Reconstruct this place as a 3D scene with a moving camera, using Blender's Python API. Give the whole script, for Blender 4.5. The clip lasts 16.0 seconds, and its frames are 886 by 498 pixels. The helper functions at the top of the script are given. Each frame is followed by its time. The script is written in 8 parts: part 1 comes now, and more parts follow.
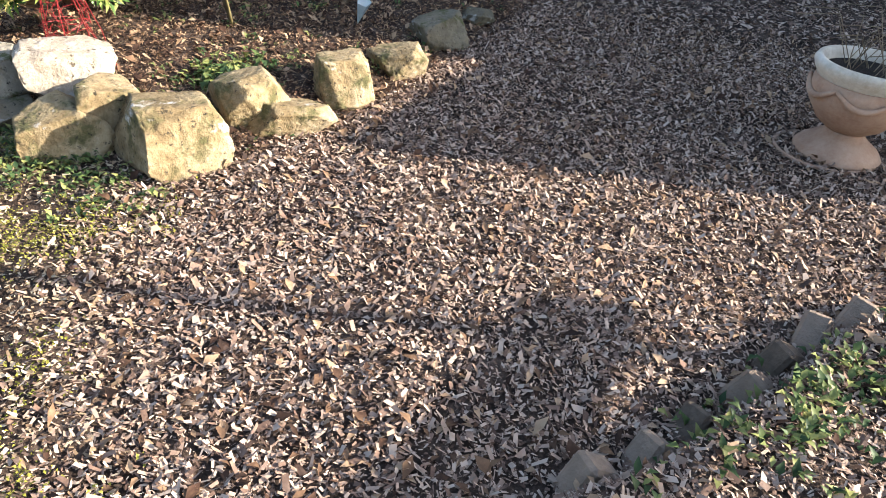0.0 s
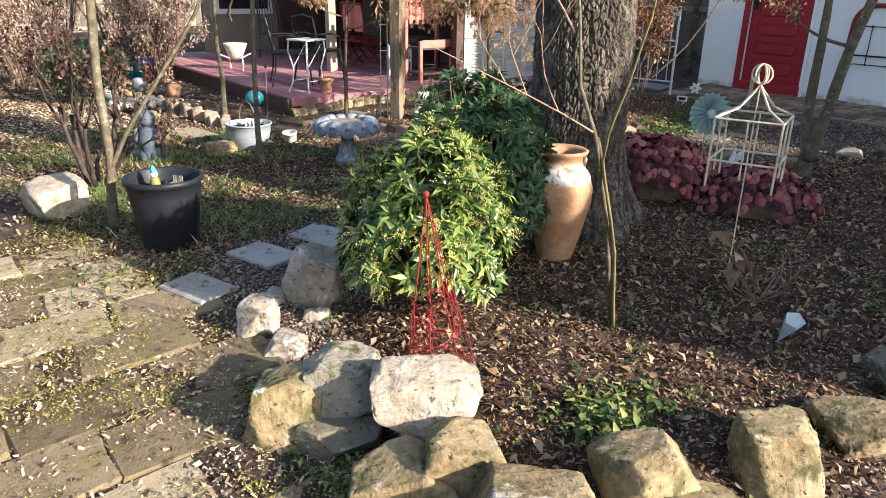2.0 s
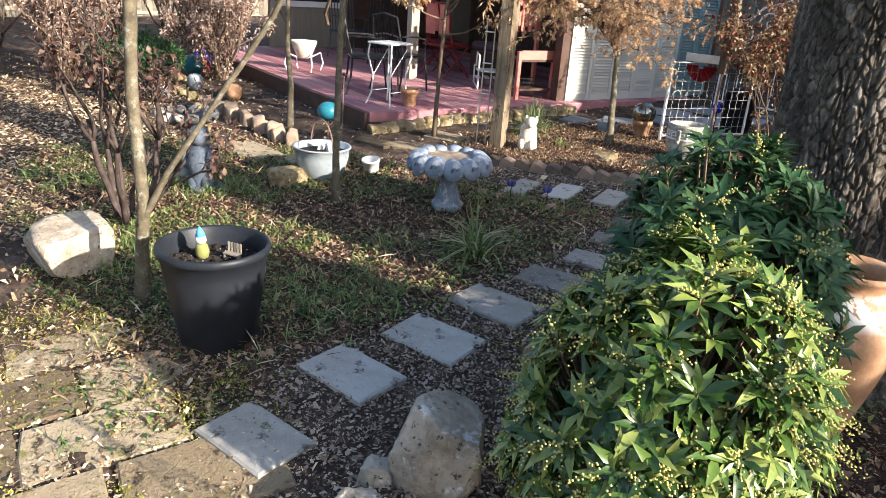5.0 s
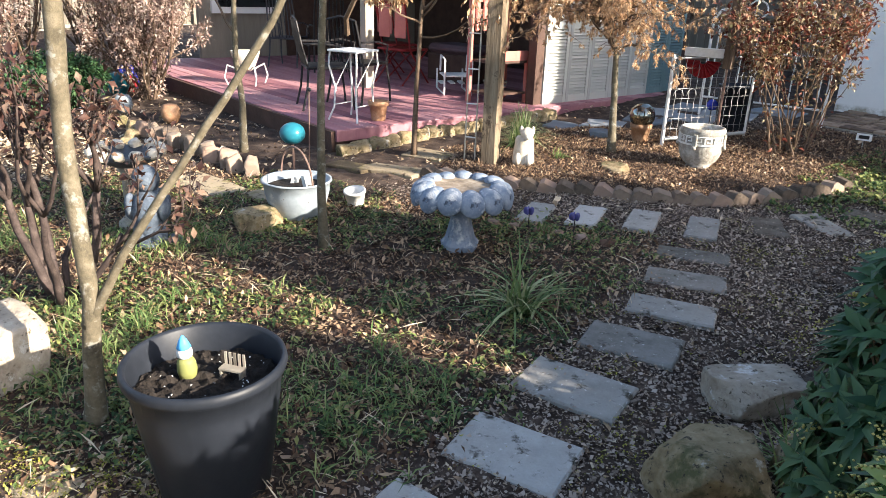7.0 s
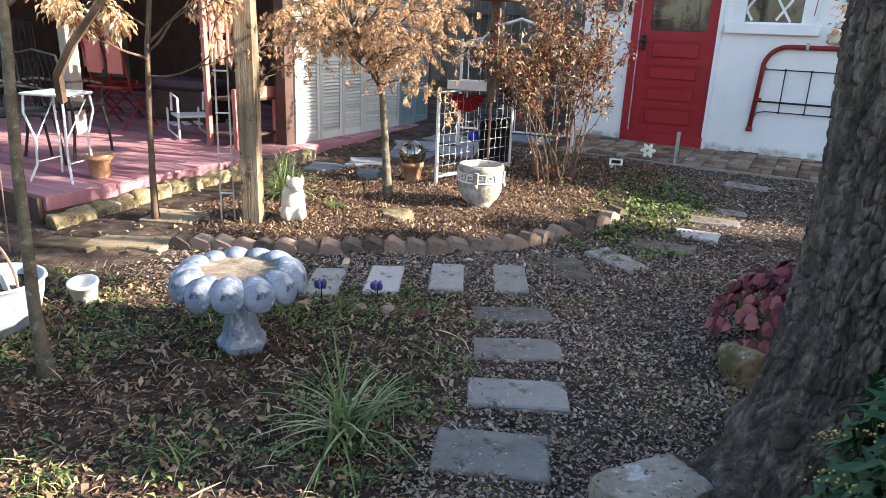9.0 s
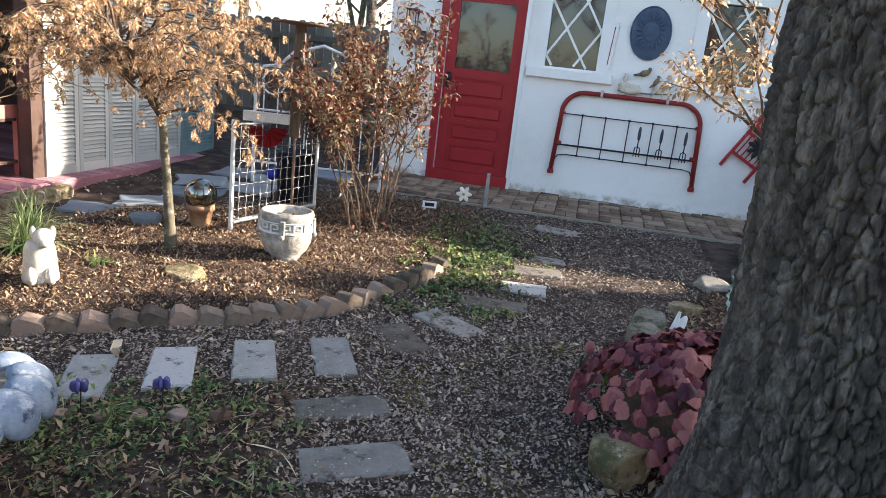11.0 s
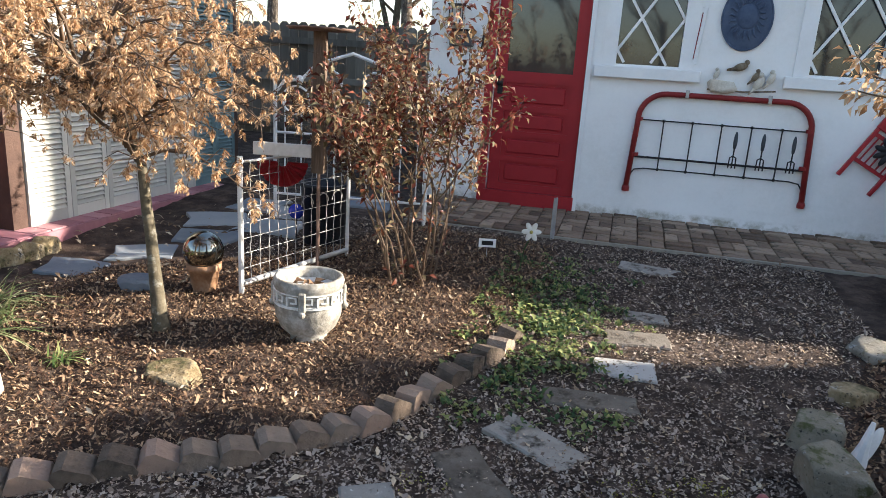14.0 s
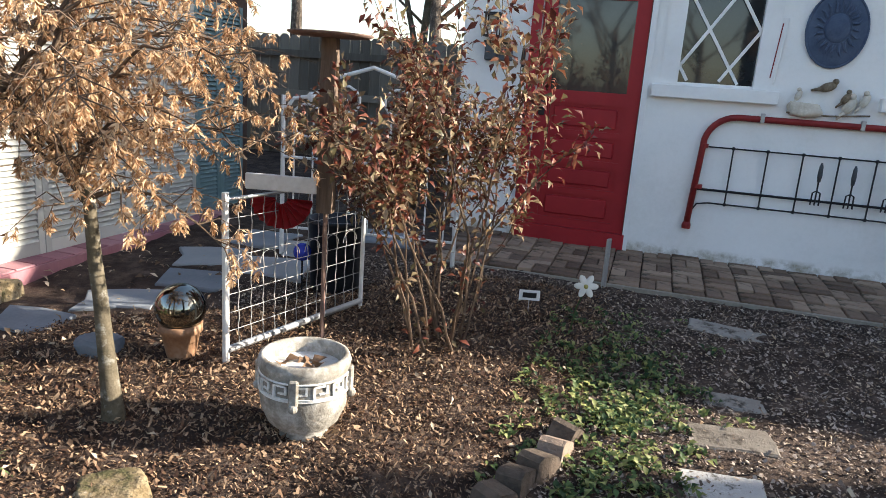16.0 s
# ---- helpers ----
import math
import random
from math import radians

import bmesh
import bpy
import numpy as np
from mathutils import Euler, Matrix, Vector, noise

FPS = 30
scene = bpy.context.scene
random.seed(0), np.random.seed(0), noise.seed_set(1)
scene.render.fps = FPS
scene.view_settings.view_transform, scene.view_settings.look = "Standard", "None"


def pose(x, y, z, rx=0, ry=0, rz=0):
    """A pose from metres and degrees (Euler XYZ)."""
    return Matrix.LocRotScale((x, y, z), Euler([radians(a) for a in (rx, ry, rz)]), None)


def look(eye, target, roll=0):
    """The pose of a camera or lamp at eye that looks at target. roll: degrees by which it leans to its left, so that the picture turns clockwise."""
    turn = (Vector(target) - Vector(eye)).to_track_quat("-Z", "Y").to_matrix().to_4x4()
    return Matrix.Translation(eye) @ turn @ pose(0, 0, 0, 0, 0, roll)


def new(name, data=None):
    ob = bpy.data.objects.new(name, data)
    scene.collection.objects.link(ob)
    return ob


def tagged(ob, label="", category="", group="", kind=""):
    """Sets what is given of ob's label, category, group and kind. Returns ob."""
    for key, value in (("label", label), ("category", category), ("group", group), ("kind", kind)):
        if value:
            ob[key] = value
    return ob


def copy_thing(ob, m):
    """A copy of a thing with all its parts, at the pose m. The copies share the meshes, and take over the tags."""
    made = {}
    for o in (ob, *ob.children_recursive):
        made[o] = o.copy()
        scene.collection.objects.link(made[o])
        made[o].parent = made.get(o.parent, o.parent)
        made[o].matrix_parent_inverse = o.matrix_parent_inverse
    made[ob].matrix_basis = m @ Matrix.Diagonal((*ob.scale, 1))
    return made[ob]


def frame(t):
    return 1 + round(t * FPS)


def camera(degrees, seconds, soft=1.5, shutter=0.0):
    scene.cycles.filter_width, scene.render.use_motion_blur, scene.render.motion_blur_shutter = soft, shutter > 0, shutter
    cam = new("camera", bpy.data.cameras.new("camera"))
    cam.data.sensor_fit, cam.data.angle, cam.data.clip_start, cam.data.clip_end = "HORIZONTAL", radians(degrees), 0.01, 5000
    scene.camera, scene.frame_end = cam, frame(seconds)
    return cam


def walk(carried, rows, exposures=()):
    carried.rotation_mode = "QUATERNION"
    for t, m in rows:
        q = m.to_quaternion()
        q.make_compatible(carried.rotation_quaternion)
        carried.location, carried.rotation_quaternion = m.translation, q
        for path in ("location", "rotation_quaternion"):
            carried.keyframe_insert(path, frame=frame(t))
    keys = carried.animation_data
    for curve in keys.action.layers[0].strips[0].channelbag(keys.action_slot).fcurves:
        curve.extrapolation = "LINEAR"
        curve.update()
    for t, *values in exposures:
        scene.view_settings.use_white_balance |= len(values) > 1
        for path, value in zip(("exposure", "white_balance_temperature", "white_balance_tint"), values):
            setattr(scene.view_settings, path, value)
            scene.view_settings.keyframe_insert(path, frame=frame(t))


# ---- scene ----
cam = camera(65.4, 16.0, 0.3)
METRES, EYE, TILT, LEAN, TURN = 7.3, 1.5, 0.0, 0.0, 23.6
ROWS = [
    (0.0, 0.0, 0.0, 0.0, 3.22, -35.01, -4.61),
    (0.5, -0.0191, 0.0279, 0.0076, 11.66, -32.48, -4.14),
    (1.0, -0.0358, 0.0643, 0.0138, 27.79, -28.24, -5.34),
    (1.5, -0.051, 0.0942, 0.0228, 30.48, -22.53, -5.1),
    (2.0, -0.0819, 0.1298, 0.0217, 29.36, -20.78, -0.88),
    (2.5, -0.1088, 0.1649, 0.0204, 30.71, -21.76, -4.21),
    (3.0, -0.1297, 0.2017, 0.0256, 36.21, -19.47, -5.46),
    (3.5, -0.1545, 0.2257, 0.0234, 36.56, -19.39, -6.58),
    (4.0, -0.1871, 0.2391, 0.0226, 35.2, -20.61, -4.99),
    (6.5, -0.3372, 0.3007, 0.0101, 32.32, -20.92, -2.21),
    (7.0, -0.3634, 0.3304, 0.0108, 27.62, -20.64, -1.79),
    (7.5, -0.3868, 0.3503, 0.0141, 20.13, -18.74, -2.03),
    (8.0, -0.409, 0.3655, 0.0101, 12.95, -18.44, -2.86),
    (8.5, -0.4187, 0.3892, 0.0127, 10.42, -18.85, 0.33),
    (9.0, -0.4284, 0.417, 0.0123, 5.74, -17.8, -2.25),
    (9.5, -0.4394, 0.4389, 0.0127, -4.98, -16.83, -3.24),
    (12.0, -0.4496, 0.5514, 0.0175, -14.3, -13.77, -4.59),
    (12.5, -0.447, 0.5738, 0.0196, -16.57, -14.2, -1.58),
    (13.0, -0.4392, 0.6033, 0.0193, -12.5, -15.05, -1.49),
    (13.5, -0.4372, 0.6304, 0.0233, -8.82, -15.21, -1.43),
    (14.0, -0.4394, 0.6646, 0.0228, -8.55, -14.96, -3.54),
    (14.5, -0.4379, 0.6876, 0.0234, -8.73, -15.19, -3.89),
    (15.0, -0.4306, 0.7256, 0.0256, -2.08, -15.57, -3.51),
    (15.5, -0.4282, 0.7538, 0.0222, -3.39, -14.76, -2.44),
    (16.0, -0.4305, 0.7779, 0.021, -6.42, -13.72, -4.04),
]
walk(cam, [(t, pose(0, 0, EYE, TILT, LEAN, TURN) @ pose(METRES * x, METRES * y, METRES * z, 90 + pitch, roll, yaw)) for t, x, y, z, yaw, pitch, roll in ROWS],
     exposures=[(0.0, 1.98), (1.0, 1.82), (1.5, 1.62), (2.5, 1.66), (3.0, 1.68), (4.0, 1.70), (6.5, 1.92), (7.0, 2.02), (7.5, 2.22), (8.5, 2.3), (9.5, 2.22), (12.0, 2.2), (13.0, 2.3), (13.5, 2.10), (14.0, 1.88), (14.5, 1.76), (15.0, 1.74), (16.0, 1.74)])

# ---- world, sun, exposure ----
SUN_AZ, SUN_EL = 21.0, 22.0
world = bpy.data.worlds.new("world")
scene.world = world
world.use_nodes = True
wn = world.node_tree
sky = wn.nodes.new("ShaderNodeTexSky")
sky.sky_type = "NISHITA"
sky.sun_disc = False
sky.sun_elevation = radians(SUN_EL)
sky.sun_rotation = radians(90 - SUN_AZ)
sky.air_density, sky.dust_density = 1.0, 1.5
wn.nodes["Background"].inputs[1].default_value = 0.12
wn.links.new(sky.outputs[0], wn.nodes["Background"].inputs[0])
sun_data = bpy.data.lights.new("sun", "SUN")
sun_data.energy, sun_data.angle, sun_data.color = 5.0, radians(0.6), (1.0, 0.90, 0.77)
sun_ob = new("sun", sun_data)
sun_way = Vector((math.cos(radians(SUN_EL)) * math.cos(radians(SUN_AZ)), math.cos(radians(SUN_EL)) * math.sin(radians(SUN_AZ)), math.sin(radians(SUN_EL))))
sun_ob.matrix_world = look(sun_way * 50, (0, 0, 0))


# ---- materials ----
def mat(name, cols, scale=8.0, rough=0.8, bump=0.3, metal=0.0, fine=60.0, per="", stretch=(1, 1, 1), spec=0.22, transl=0.0, spots=()):
    """A surface of two or more colours over a coarse and a fine noise; per: 'island' or 'object' shifts the colour piece by piece; spots: (colour, scale, from, to, z0, z1) of stains, lichen or flaking paint, between two heights where given."""
    m = bpy.data.materials.new(name)
    m.use_nodes = True
    nt = m.node_tree
    bs = nt.nodes["Principled BSDF"]
    tc = nt.nodes.new("ShaderNodeTexCoord")
    mp = nt.nodes.new("ShaderNodeMapping")
    mp.inputs["Scale"].default_value = stretch
    nt.links.new(tc.outputs["Object"], mp.inputs[0])
    n1, n2 = nt.nodes.new("ShaderNodeTexNoise"), nt.nodes.new("ShaderNodeTexNoise")
    for n, s in ((n1, scale), (n2, fine)):
        n.inputs["Scale"].default_value = s
        n.inputs["Detail"].default_value = 6
        n.inputs["Roughness"].default_value = 0.65
        nt.links.new(mp.outputs[0], n.inputs["Vector"])
    mix = nt.nodes.new("ShaderNodeMath")
    mix.operation = "MULTIPLY_ADD"
    nt.links.new(n2.outputs[0], mix.inputs[0])
    mix.inputs[1].default_value = 0.45
    add = nt.nodes.new("ShaderNodeMath")
    add.operation = "MULTIPLY_ADD"
    nt.links.new(n1.outputs[0], add.inputs[0])
    add.inputs[1].default_value = 1.3
    add.inputs[2].default_value = -0.37
    nt.links.new(add.outputs[0], mix.inputs[2])
    fac = mix.outputs[0]
    if per:
        src = nt.nodes.new("ShaderNodeNewGeometry").outputs["Random Per Island"] if per == "island" else nt.nodes.new("ShaderNodeObjectInfo").outputs["Random"]
        m2 = nt.nodes.new("ShaderNodeMath")
        m2.operation = "MULTIPLY_ADD"
        nt.links.new(fac, m2.inputs[0])
        m2.inputs[1].default_value = 0.4
        m3 = nt.nodes.new("ShaderNodeMath")
        m3.operation = "MULTIPLY"
        m3.inputs[1].default_value = 0.75
        nt.links.new(src, m3.inputs[0])
        nt.links.new(m3.outputs[0], m2.inputs[2])
        fac = m2.outputs[0]
    ramp = nt.nodes.new("ShaderNodeValToRGB")
    el = ramp.color_ramp.elements
    while len(el) < len(cols):
        el.new(0.5)
    for i, c in enumerate(cols):
        el[i].position = 0.15 + 0.7 * i / max(1, len(cols) - 1)
        el[i].color = (*c, 1)
    nt.links.new(fac, ramp.inputs[0])
    col = ramp.outputs[0]
    for k, (c, sc, lo, hi, *zz) in enumerate(spots):
        off = nt.nodes.new("ShaderNodeMapping")
        off.inputs["Location"].default_value = (3.7 * k + 1.3, 5.1 * k, 2.9 * k)
        nt.links.new(tc.outputs["Object"], off.inputs[0])
        ns = nt.nodes.new("ShaderNodeTexNoise")
        ns.inputs["Scale"].default_value = sc
        ns.inputs["Detail"].default_value = 5
        ns.inputs["Roughness"].default_value = 0.7
        nt.links.new(off.outputs[0], ns.inputs["Vector"])
        mr = nt.nodes.new("ShaderNodeMapRange")
        mr.inputs[1].default_value, mr.inputs[2].default_value = lo, hi
        nt.links.new(ns.outputs[0], mr.inputs[0])
        f = mr.outputs[0]
        if zz:
            xyz = nt.nodes.new("ShaderNodeSeparateXYZ")
            nt.links.new(tc.outputs["Object"], xyz.inputs[0])
            for z0, z1 in ((zz[0] - 0.02, zz[0] + 0.02), (zz[1] + 0.02, zz[1] - 0.02)):
                zr, mu = nt.nodes.new("ShaderNodeMapRange"), nt.nodes.new("ShaderNodeMath")
                zr.inputs[1].default_value, zr.inputs[2].default_value = z0, z1
                mu.operation = "MULTIPLY"
                nt.links.new(xyz.outputs[2], zr.inputs[0])
                nt.links.new(zr.outputs[0], mu.inputs[0])
                nt.links.new(f, mu.inputs[1])
                f = mu.outputs[0]
        mx = nt.nodes.new("ShaderNodeMixRGB")
        mx.inputs[2].default_value = (*c, 1)
        nt.links.new(f, mx.inputs[0])
        nt.links.new(col, mx.inputs[1])
        col = mx.outputs[0]
    nt.links.new(col, bs.inputs["Base Color"])
    bs.inputs["Roughness"].default_value = rough
    bs.inputs["Metallic"].default_value = metal
    bs.inputs["Specular IOR Level"].default_value = spec
    if bump:
        b = nt.nodes.new("ShaderNodeBump")
        b.inputs["Strength"].default_value = bump
        b.inputs["Distance"].default_value = 0.02
        nt.links.new(mix.outputs[0], b.inputs["Height"])
        nt.links.new(b.outputs[0], bs.inputs["Normal"])
    if transl:
        tr = nt.nodes.new("ShaderNodeBsdfTranslucent")
        ms = nt.nodes.new("ShaderNodeMixShader")
        ms.inputs[0].default_value = transl
        nt.links.new(ramp.outputs[0], tr.inputs[0])
        nt.links.new(bs.outputs[0], ms.inputs[1])
        nt.links.new(tr.outputs[0], ms.inputs[2])
        nt.links.new(ms.outputs[0], nt.nodes["Material Output"].inputs[0])
    return m


M = {}
M["soil"] = mat("soil", [(0.009, 0.006, 0.005), (0.054, 0.036, 0.027), (0.15, 0.108, 0.083)], 7, 0.95, 1.0, fine=120)
M["chips"] = mat("wood_chips", [(0.035, 0.021, 0.016), (0.135, 0.085, 0.064), (0.235, 0.16, 0.122), (0.33, 0.24, 0.185), (0.44, 0.345, 0.275)], 20, 0.85, 0.2, per="island")
M["litter"] = mat("leaf_litter", [(0.016, 0.009, 0.007), (0.065, 0.034, 0.022), (0.175, 0.105, 0.062), (0.38, 0.265, 0.17)], 20, 0.8, 0.2, per="island", transl=0.15)
M["pale_litter"] = mat("pale_leaf_litter", [(0.05, 0.03, 0.02), (0.18, 0.12, 0.075), (0.34, 0.25, 0.16), (0.55, 0.45, 0.32)], 20, 0.85, 0.2, per="island", transl=0.1)
M["gravel"] = mat("gravel", [(0.05, 0.034, 0.024), (0.15, 0.112, 0.086), (0.245, 0.19, 0.152), (0.36, 0.295, 0.24)], 20, 0.85, 0.2, per="island")
M["path_stone"] = mat("worn_path_stone", [(0.06, 0.048, 0.036), (0.135, 0.115, 0.092), (0.205, 0.18, 0.15), (0.29, 0.265, 0.23)], 9, 0.92, 0.5, fine=110, per="object", spots=[((0.05, 0.04, 0.03), 10, 0.52, 0.66)])
M["weed"] = mat("weed_leaves", [(0.016, 0.036, 0.015), (0.048, 0.088, 0.032), (0.11, 0.155, 0.05), (0.25, 0.26, 0.09)], 12, 0.55, 0.1, per="island", transl=0.25)
M["grass"] = mat("grass_blades", [(0.05, 0.10, 0.03), (0.12, 0.19, 0.06), (0.27, 0.29, 0.12)], 12, 0.55, 0.0, per="island", transl=0.25)
M["moss"] = mat("moss", [(0.07, 0.075, 0.015), (0.19, 0.19, 0.03), (0.33, 0.30, 0.06)], 25, 0.95, 0.6, per="island")
M["rock"] = mat("sandstone", [(0.07, 0.052, 0.028), (0.19, 0.14, 0.075), (0.29, 0.23, 0.14), (0.42, 0.36, 0.265)], 5, 0.9, 1.0, fine=38, spots=[((0.085, 0.08, 0.035), 7, 0.52, 0.64), ((0.48, 0.46, 0.42), 6, 0.60, 0.68), ((0.035, 0.03, 0.022), 40, 0.58, 0.65)])
M["rock_pale"] = mat("pale_rock", [(0.15, 0.115, 0.085), (0.33, 0.28, 0.22), (0.46, 0.41, 0.35)], 6, 0.88, 0.9, fine=45, spots=[((0.54, 0.52, 0.49), 9, 0.56, 0.64), ((0.075, 0.06, 0.042), 36, 0.59, 0.66)])
M["rock_grey"] = mat("grey_rock", [(0.045, 0.040, 0.028), (0.13, 0.115, 0.08), (0.22, 0.195, 0.15), (0.36, 0.33, 0.28)], 7, 0.88, 1.0, fine=45, per="object", spots=[((0.36, 0.36, 0.34), 10, 0.59, 0.66), ((0.075, 0.08, 0.032), 8, 0.56, 0.66), ((0.03, 0.027, 0.022), 42, 0.59, 0.66)])
M["slab"] = mat("concrete_slab", [(0.09, 0.083, 0.07), (0.20, 0.188, 0.168), (0.29, 0.276, 0.252), (0.40, 0.385, 0.36)], 9, 0.92, 0.5, fine=110, per="object", spots=[((0.055, 0.048, 0.036), 14, 0.57, 0.68), ((0.48, 0.47, 0.45), 45, 0.62, 0.68)])
M["paver"] = mat("old_paver", [(0.08, 0.06, 0.036), (0.21, 0.16, 0.10), (0.34, 0.275, 0.185)], 5, 0.95, 0.9, fine=90, per="object", spots=[((0.15, 0.14, 0.03), 4, 0.52, 0.64), ((0.055, 0.04, 0.026), 16, 0.54, 0.64)])
M["bluestone"] = mat("bluestone", [(0.12, 0.14, 0.16), (0.21, 0.23, 0.25), (0.30, 0.31, 0.31)], 4, 0.85, 0.25, per="object")
M["edgebrick"] = mat("edging_brick", [(0.07, 0.055, 0.042), (0.16, 0.12, 0.09), (0.25, 0.19, 0.145), (0.29, 0.20, 0.15)], 11, 0.9, 0.7, per="object")
M["brick"] = mat("path_brick", [(0.10, 0.066, 0.046), (0.22, 0.15, 0.105), (0.33, 0.24, 0.17)], 9, 0.9, 0.4, per="object", spots=[((0.05, 0.045, 0.03), 7, 0.56, 0.68)])
M["bark"] = mat("bark", [(0.012, 0.010, 0.009), (0.082, 0.068, 0.056), (0.28, 0.242, 0.20)], 20, 0.95, 1.0, fine=110, stretch=(1, 1, 0.4))
M["twig"] = mat("smooth_bark", [(0.035, 0.030, 0.020), (0.10, 0.084, 0.056), (0.175, 0.148, 0.105)], 14, 0.85, 0.3, fine=80, spots=[((0.20, 0.19, 0.16), 18, 0.56, 0.64)])
M["darktwig"] = mat("dark_bark", [(0.045, 0.03, 0.022), (0.11, 0.075, 0.05), (0.20, 0.14, 0.10)], 10, 0.85, 0.3)
M["shoot"] = mat("yellow_green_shoot", [(0.11, 0.09, 0.04), (0.20, 0.165, 0.075)], 14, 0.7, 0.2)
M["shrub_bark"] = mat("dark_shrub_bark", [(0.018, 0.013, 0.012), (0.050, 0.036, 0.032), (0.105, 0.078, 0.068)], 14, 0.85, 0.3)
M["far_leaf"] = mat("faded_far_leaves", [(0.10, 0.06, 0.05), (0.24, 0.16, 0.13), (0.36, 0.26, 0.22), (0.46, 0.37, 0.31)], 10, 0.75, 0.1, per="island", transl=0.35)
M["enamel"] = mat("chipped_enamel", [(0.19, 0.22, 0.245), (0.31, 0.345, 0.37)], 8, 0.35, 0.05, spots=[((0.50, 0.50, 0.48), 7, 0.60, 0.68), ((0.08, 0.05, 0.04), 20, 0.64, 0.68)])
M["redtwig"] = mat("red_twigs", [(0.20, 0.10, 0.08), (0.36, 0.25, 0.19)], 10, 0.7, 0.1)
M["maple"] = mat("dry_maple_leaves", [(0.20, 0.095, 0.045), (0.40, 0.235, 0.125), (0.56, 0.375, 0.215), (0.70, 0.52, 0.34)], 10, 0.75, 0.1, per="island", transl=0.4)
M["bronze_leaf"] = mat("bronze_leaves", [(0.035, 0.012, 0.010), (0.115, 0.032, 0.022), (0.20, 0.072, 0.040), (0.12, 0.11, 0.055), (0.32, 0.225, 0.135)], 10, 0.42, 0.1, per="island", transl=0.25)
M["brown_leaf"] = mat("brown_leaves", [(0.018, 0.009, 0.009), (0.045, 0.021, 0.018), (0.10, 0.052, 0.038), (0.21, 0.14, 0.10)], 10, 0.55, 0.1, per="island", transl=0.25)
M["pieris"] = mat("evergreen_leaves", [(0.012, 0.036, 0.009), (0.036, 0.080, 0.017), (0.088, 0.148, 0.032), (0.23, 0.275, 0.075)], 10, 0.26, 0.0, per="island", transl=0.25, spec=0.5)
# Darker greens put shade into the bush by the tree; far shrubs share them.
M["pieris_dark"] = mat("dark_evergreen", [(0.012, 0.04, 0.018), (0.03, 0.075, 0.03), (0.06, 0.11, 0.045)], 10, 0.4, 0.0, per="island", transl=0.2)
M["raceme"] = mat("flower_buds", [(0.26, 0.24, 0.07), (0.45, 0.40, 0.14)], 20, 0.7, 0.0, per="island")
M["purple_leaf"] = mat("wine_red_leaves", [(0.07, 0.015, 0.025), (0.17, 0.035, 0.05), (0.27, 0.075, 0.085), (0.33, 0.13, 0.12)], 12, 0.5, 0.2, per="island", transl=0.15)
M["purple_piece"] = mat("wine_red_leaf", [(0.038, 0.007, 0.014), (0.12, 0.022, 0.033), (0.22, 0.054, 0.058), (0.35, 0.125, 0.105)], 22, 0.36, 0.2, per="object", transl=0.2)
M["white_wall"] = mat("white_painted_wall", [(0.70, 0.69, 0.66), (0.80, 0.79, 0.77), (0.85, 0.84, 0.82)], 1.2, 0.75, 0.08, fine=30, spots=[((0.34, 0.31, 0.24), 7, 0.42, 0.66, 0.30, 0.50)])
M["white_trim"] = mat("white_trim", [(0.72, 0.71, 0.69), (0.84, 0.83, 0.81)], 3, 0.55, 0.06, fine=30)
M["red_paint"] = mat("red_paint", [(0.27, 0.018, 0.024), (0.37, 0.027, 0.032)], 3, 0.42, 0.05, fine=25)
M["dark_red"] = mat("dark_red_iron", [(0.16, 0.015, 0.015), (0.27, 0.03, 0.028)], 6, 0.45, 0.15)
M["deck_board"] = mat("plum_deck_paint", [(0.20, 0.085, 0.105), (0.30, 0.135, 0.155), (0.40, 0.21, 0.22)], 3, 0.65, 0.2, fine=25, per="object", stretch=(0.3, 4, 1))
M["shutter"] = mat("cream_shutter", [(0.36, 0.36, 0.33), (0.48, 0.48, 0.44)], 4, 0.6, 0.1, per="object")
M["shutter_blue"] = mat("teal_shutter", [(0.10, 0.16, 0.17), (0.17, 0.25, 0.26)], 4, 0.6, 0.1)
M["salmon"] = mat("salmon_paint", [(0.40, 0.12, 0.10), (0.55, 0.20, 0.16)], 4, 0.6, 0.1)
M["fence"] = mat("weathered_fence", [(0.11, 0.095, 0.075), (0.20, 0.175, 0.14), (0.29, 0.26, 0.21)], 5, 0.9, 0.4, per="object", stretch=(3, 3, 0.3))
M["post"] = mat("weathered_post", [(0.055, 0.040, 0.027), (0.175, 0.132, 0.088), (0.30, 0.245, 0.175)], 6, 0.85, 0.6, fine=50, stretch=(3, 3, 0.25), spots=[((0.05, 0.035, 0.024), 11, 0.57, 0.66)])
M["black_plastic"] = mat("black_plastic", [(0.009, 0.011, 0.015), (0.019, 0.022, 0.029)], 8, 0.45, 0.05, spec=0.2)
M["potting"] = mat("potting_soil", [(0.008, 0.006, 0.005), (0.03, 0.024, 0.02)], 20, 0.95, 0.9)
M["terracotta"] = mat("terracotta", [(0.19, 0.10, 0.06), (0.33, 0.185, 0.105), (0.46, 0.31, 0.21)], 8, 0.6, 0.15, fine=60, spots=[((0.70, 0.69, 0.66), 15, 0.46, 0.49, 0.46, 0.535)])
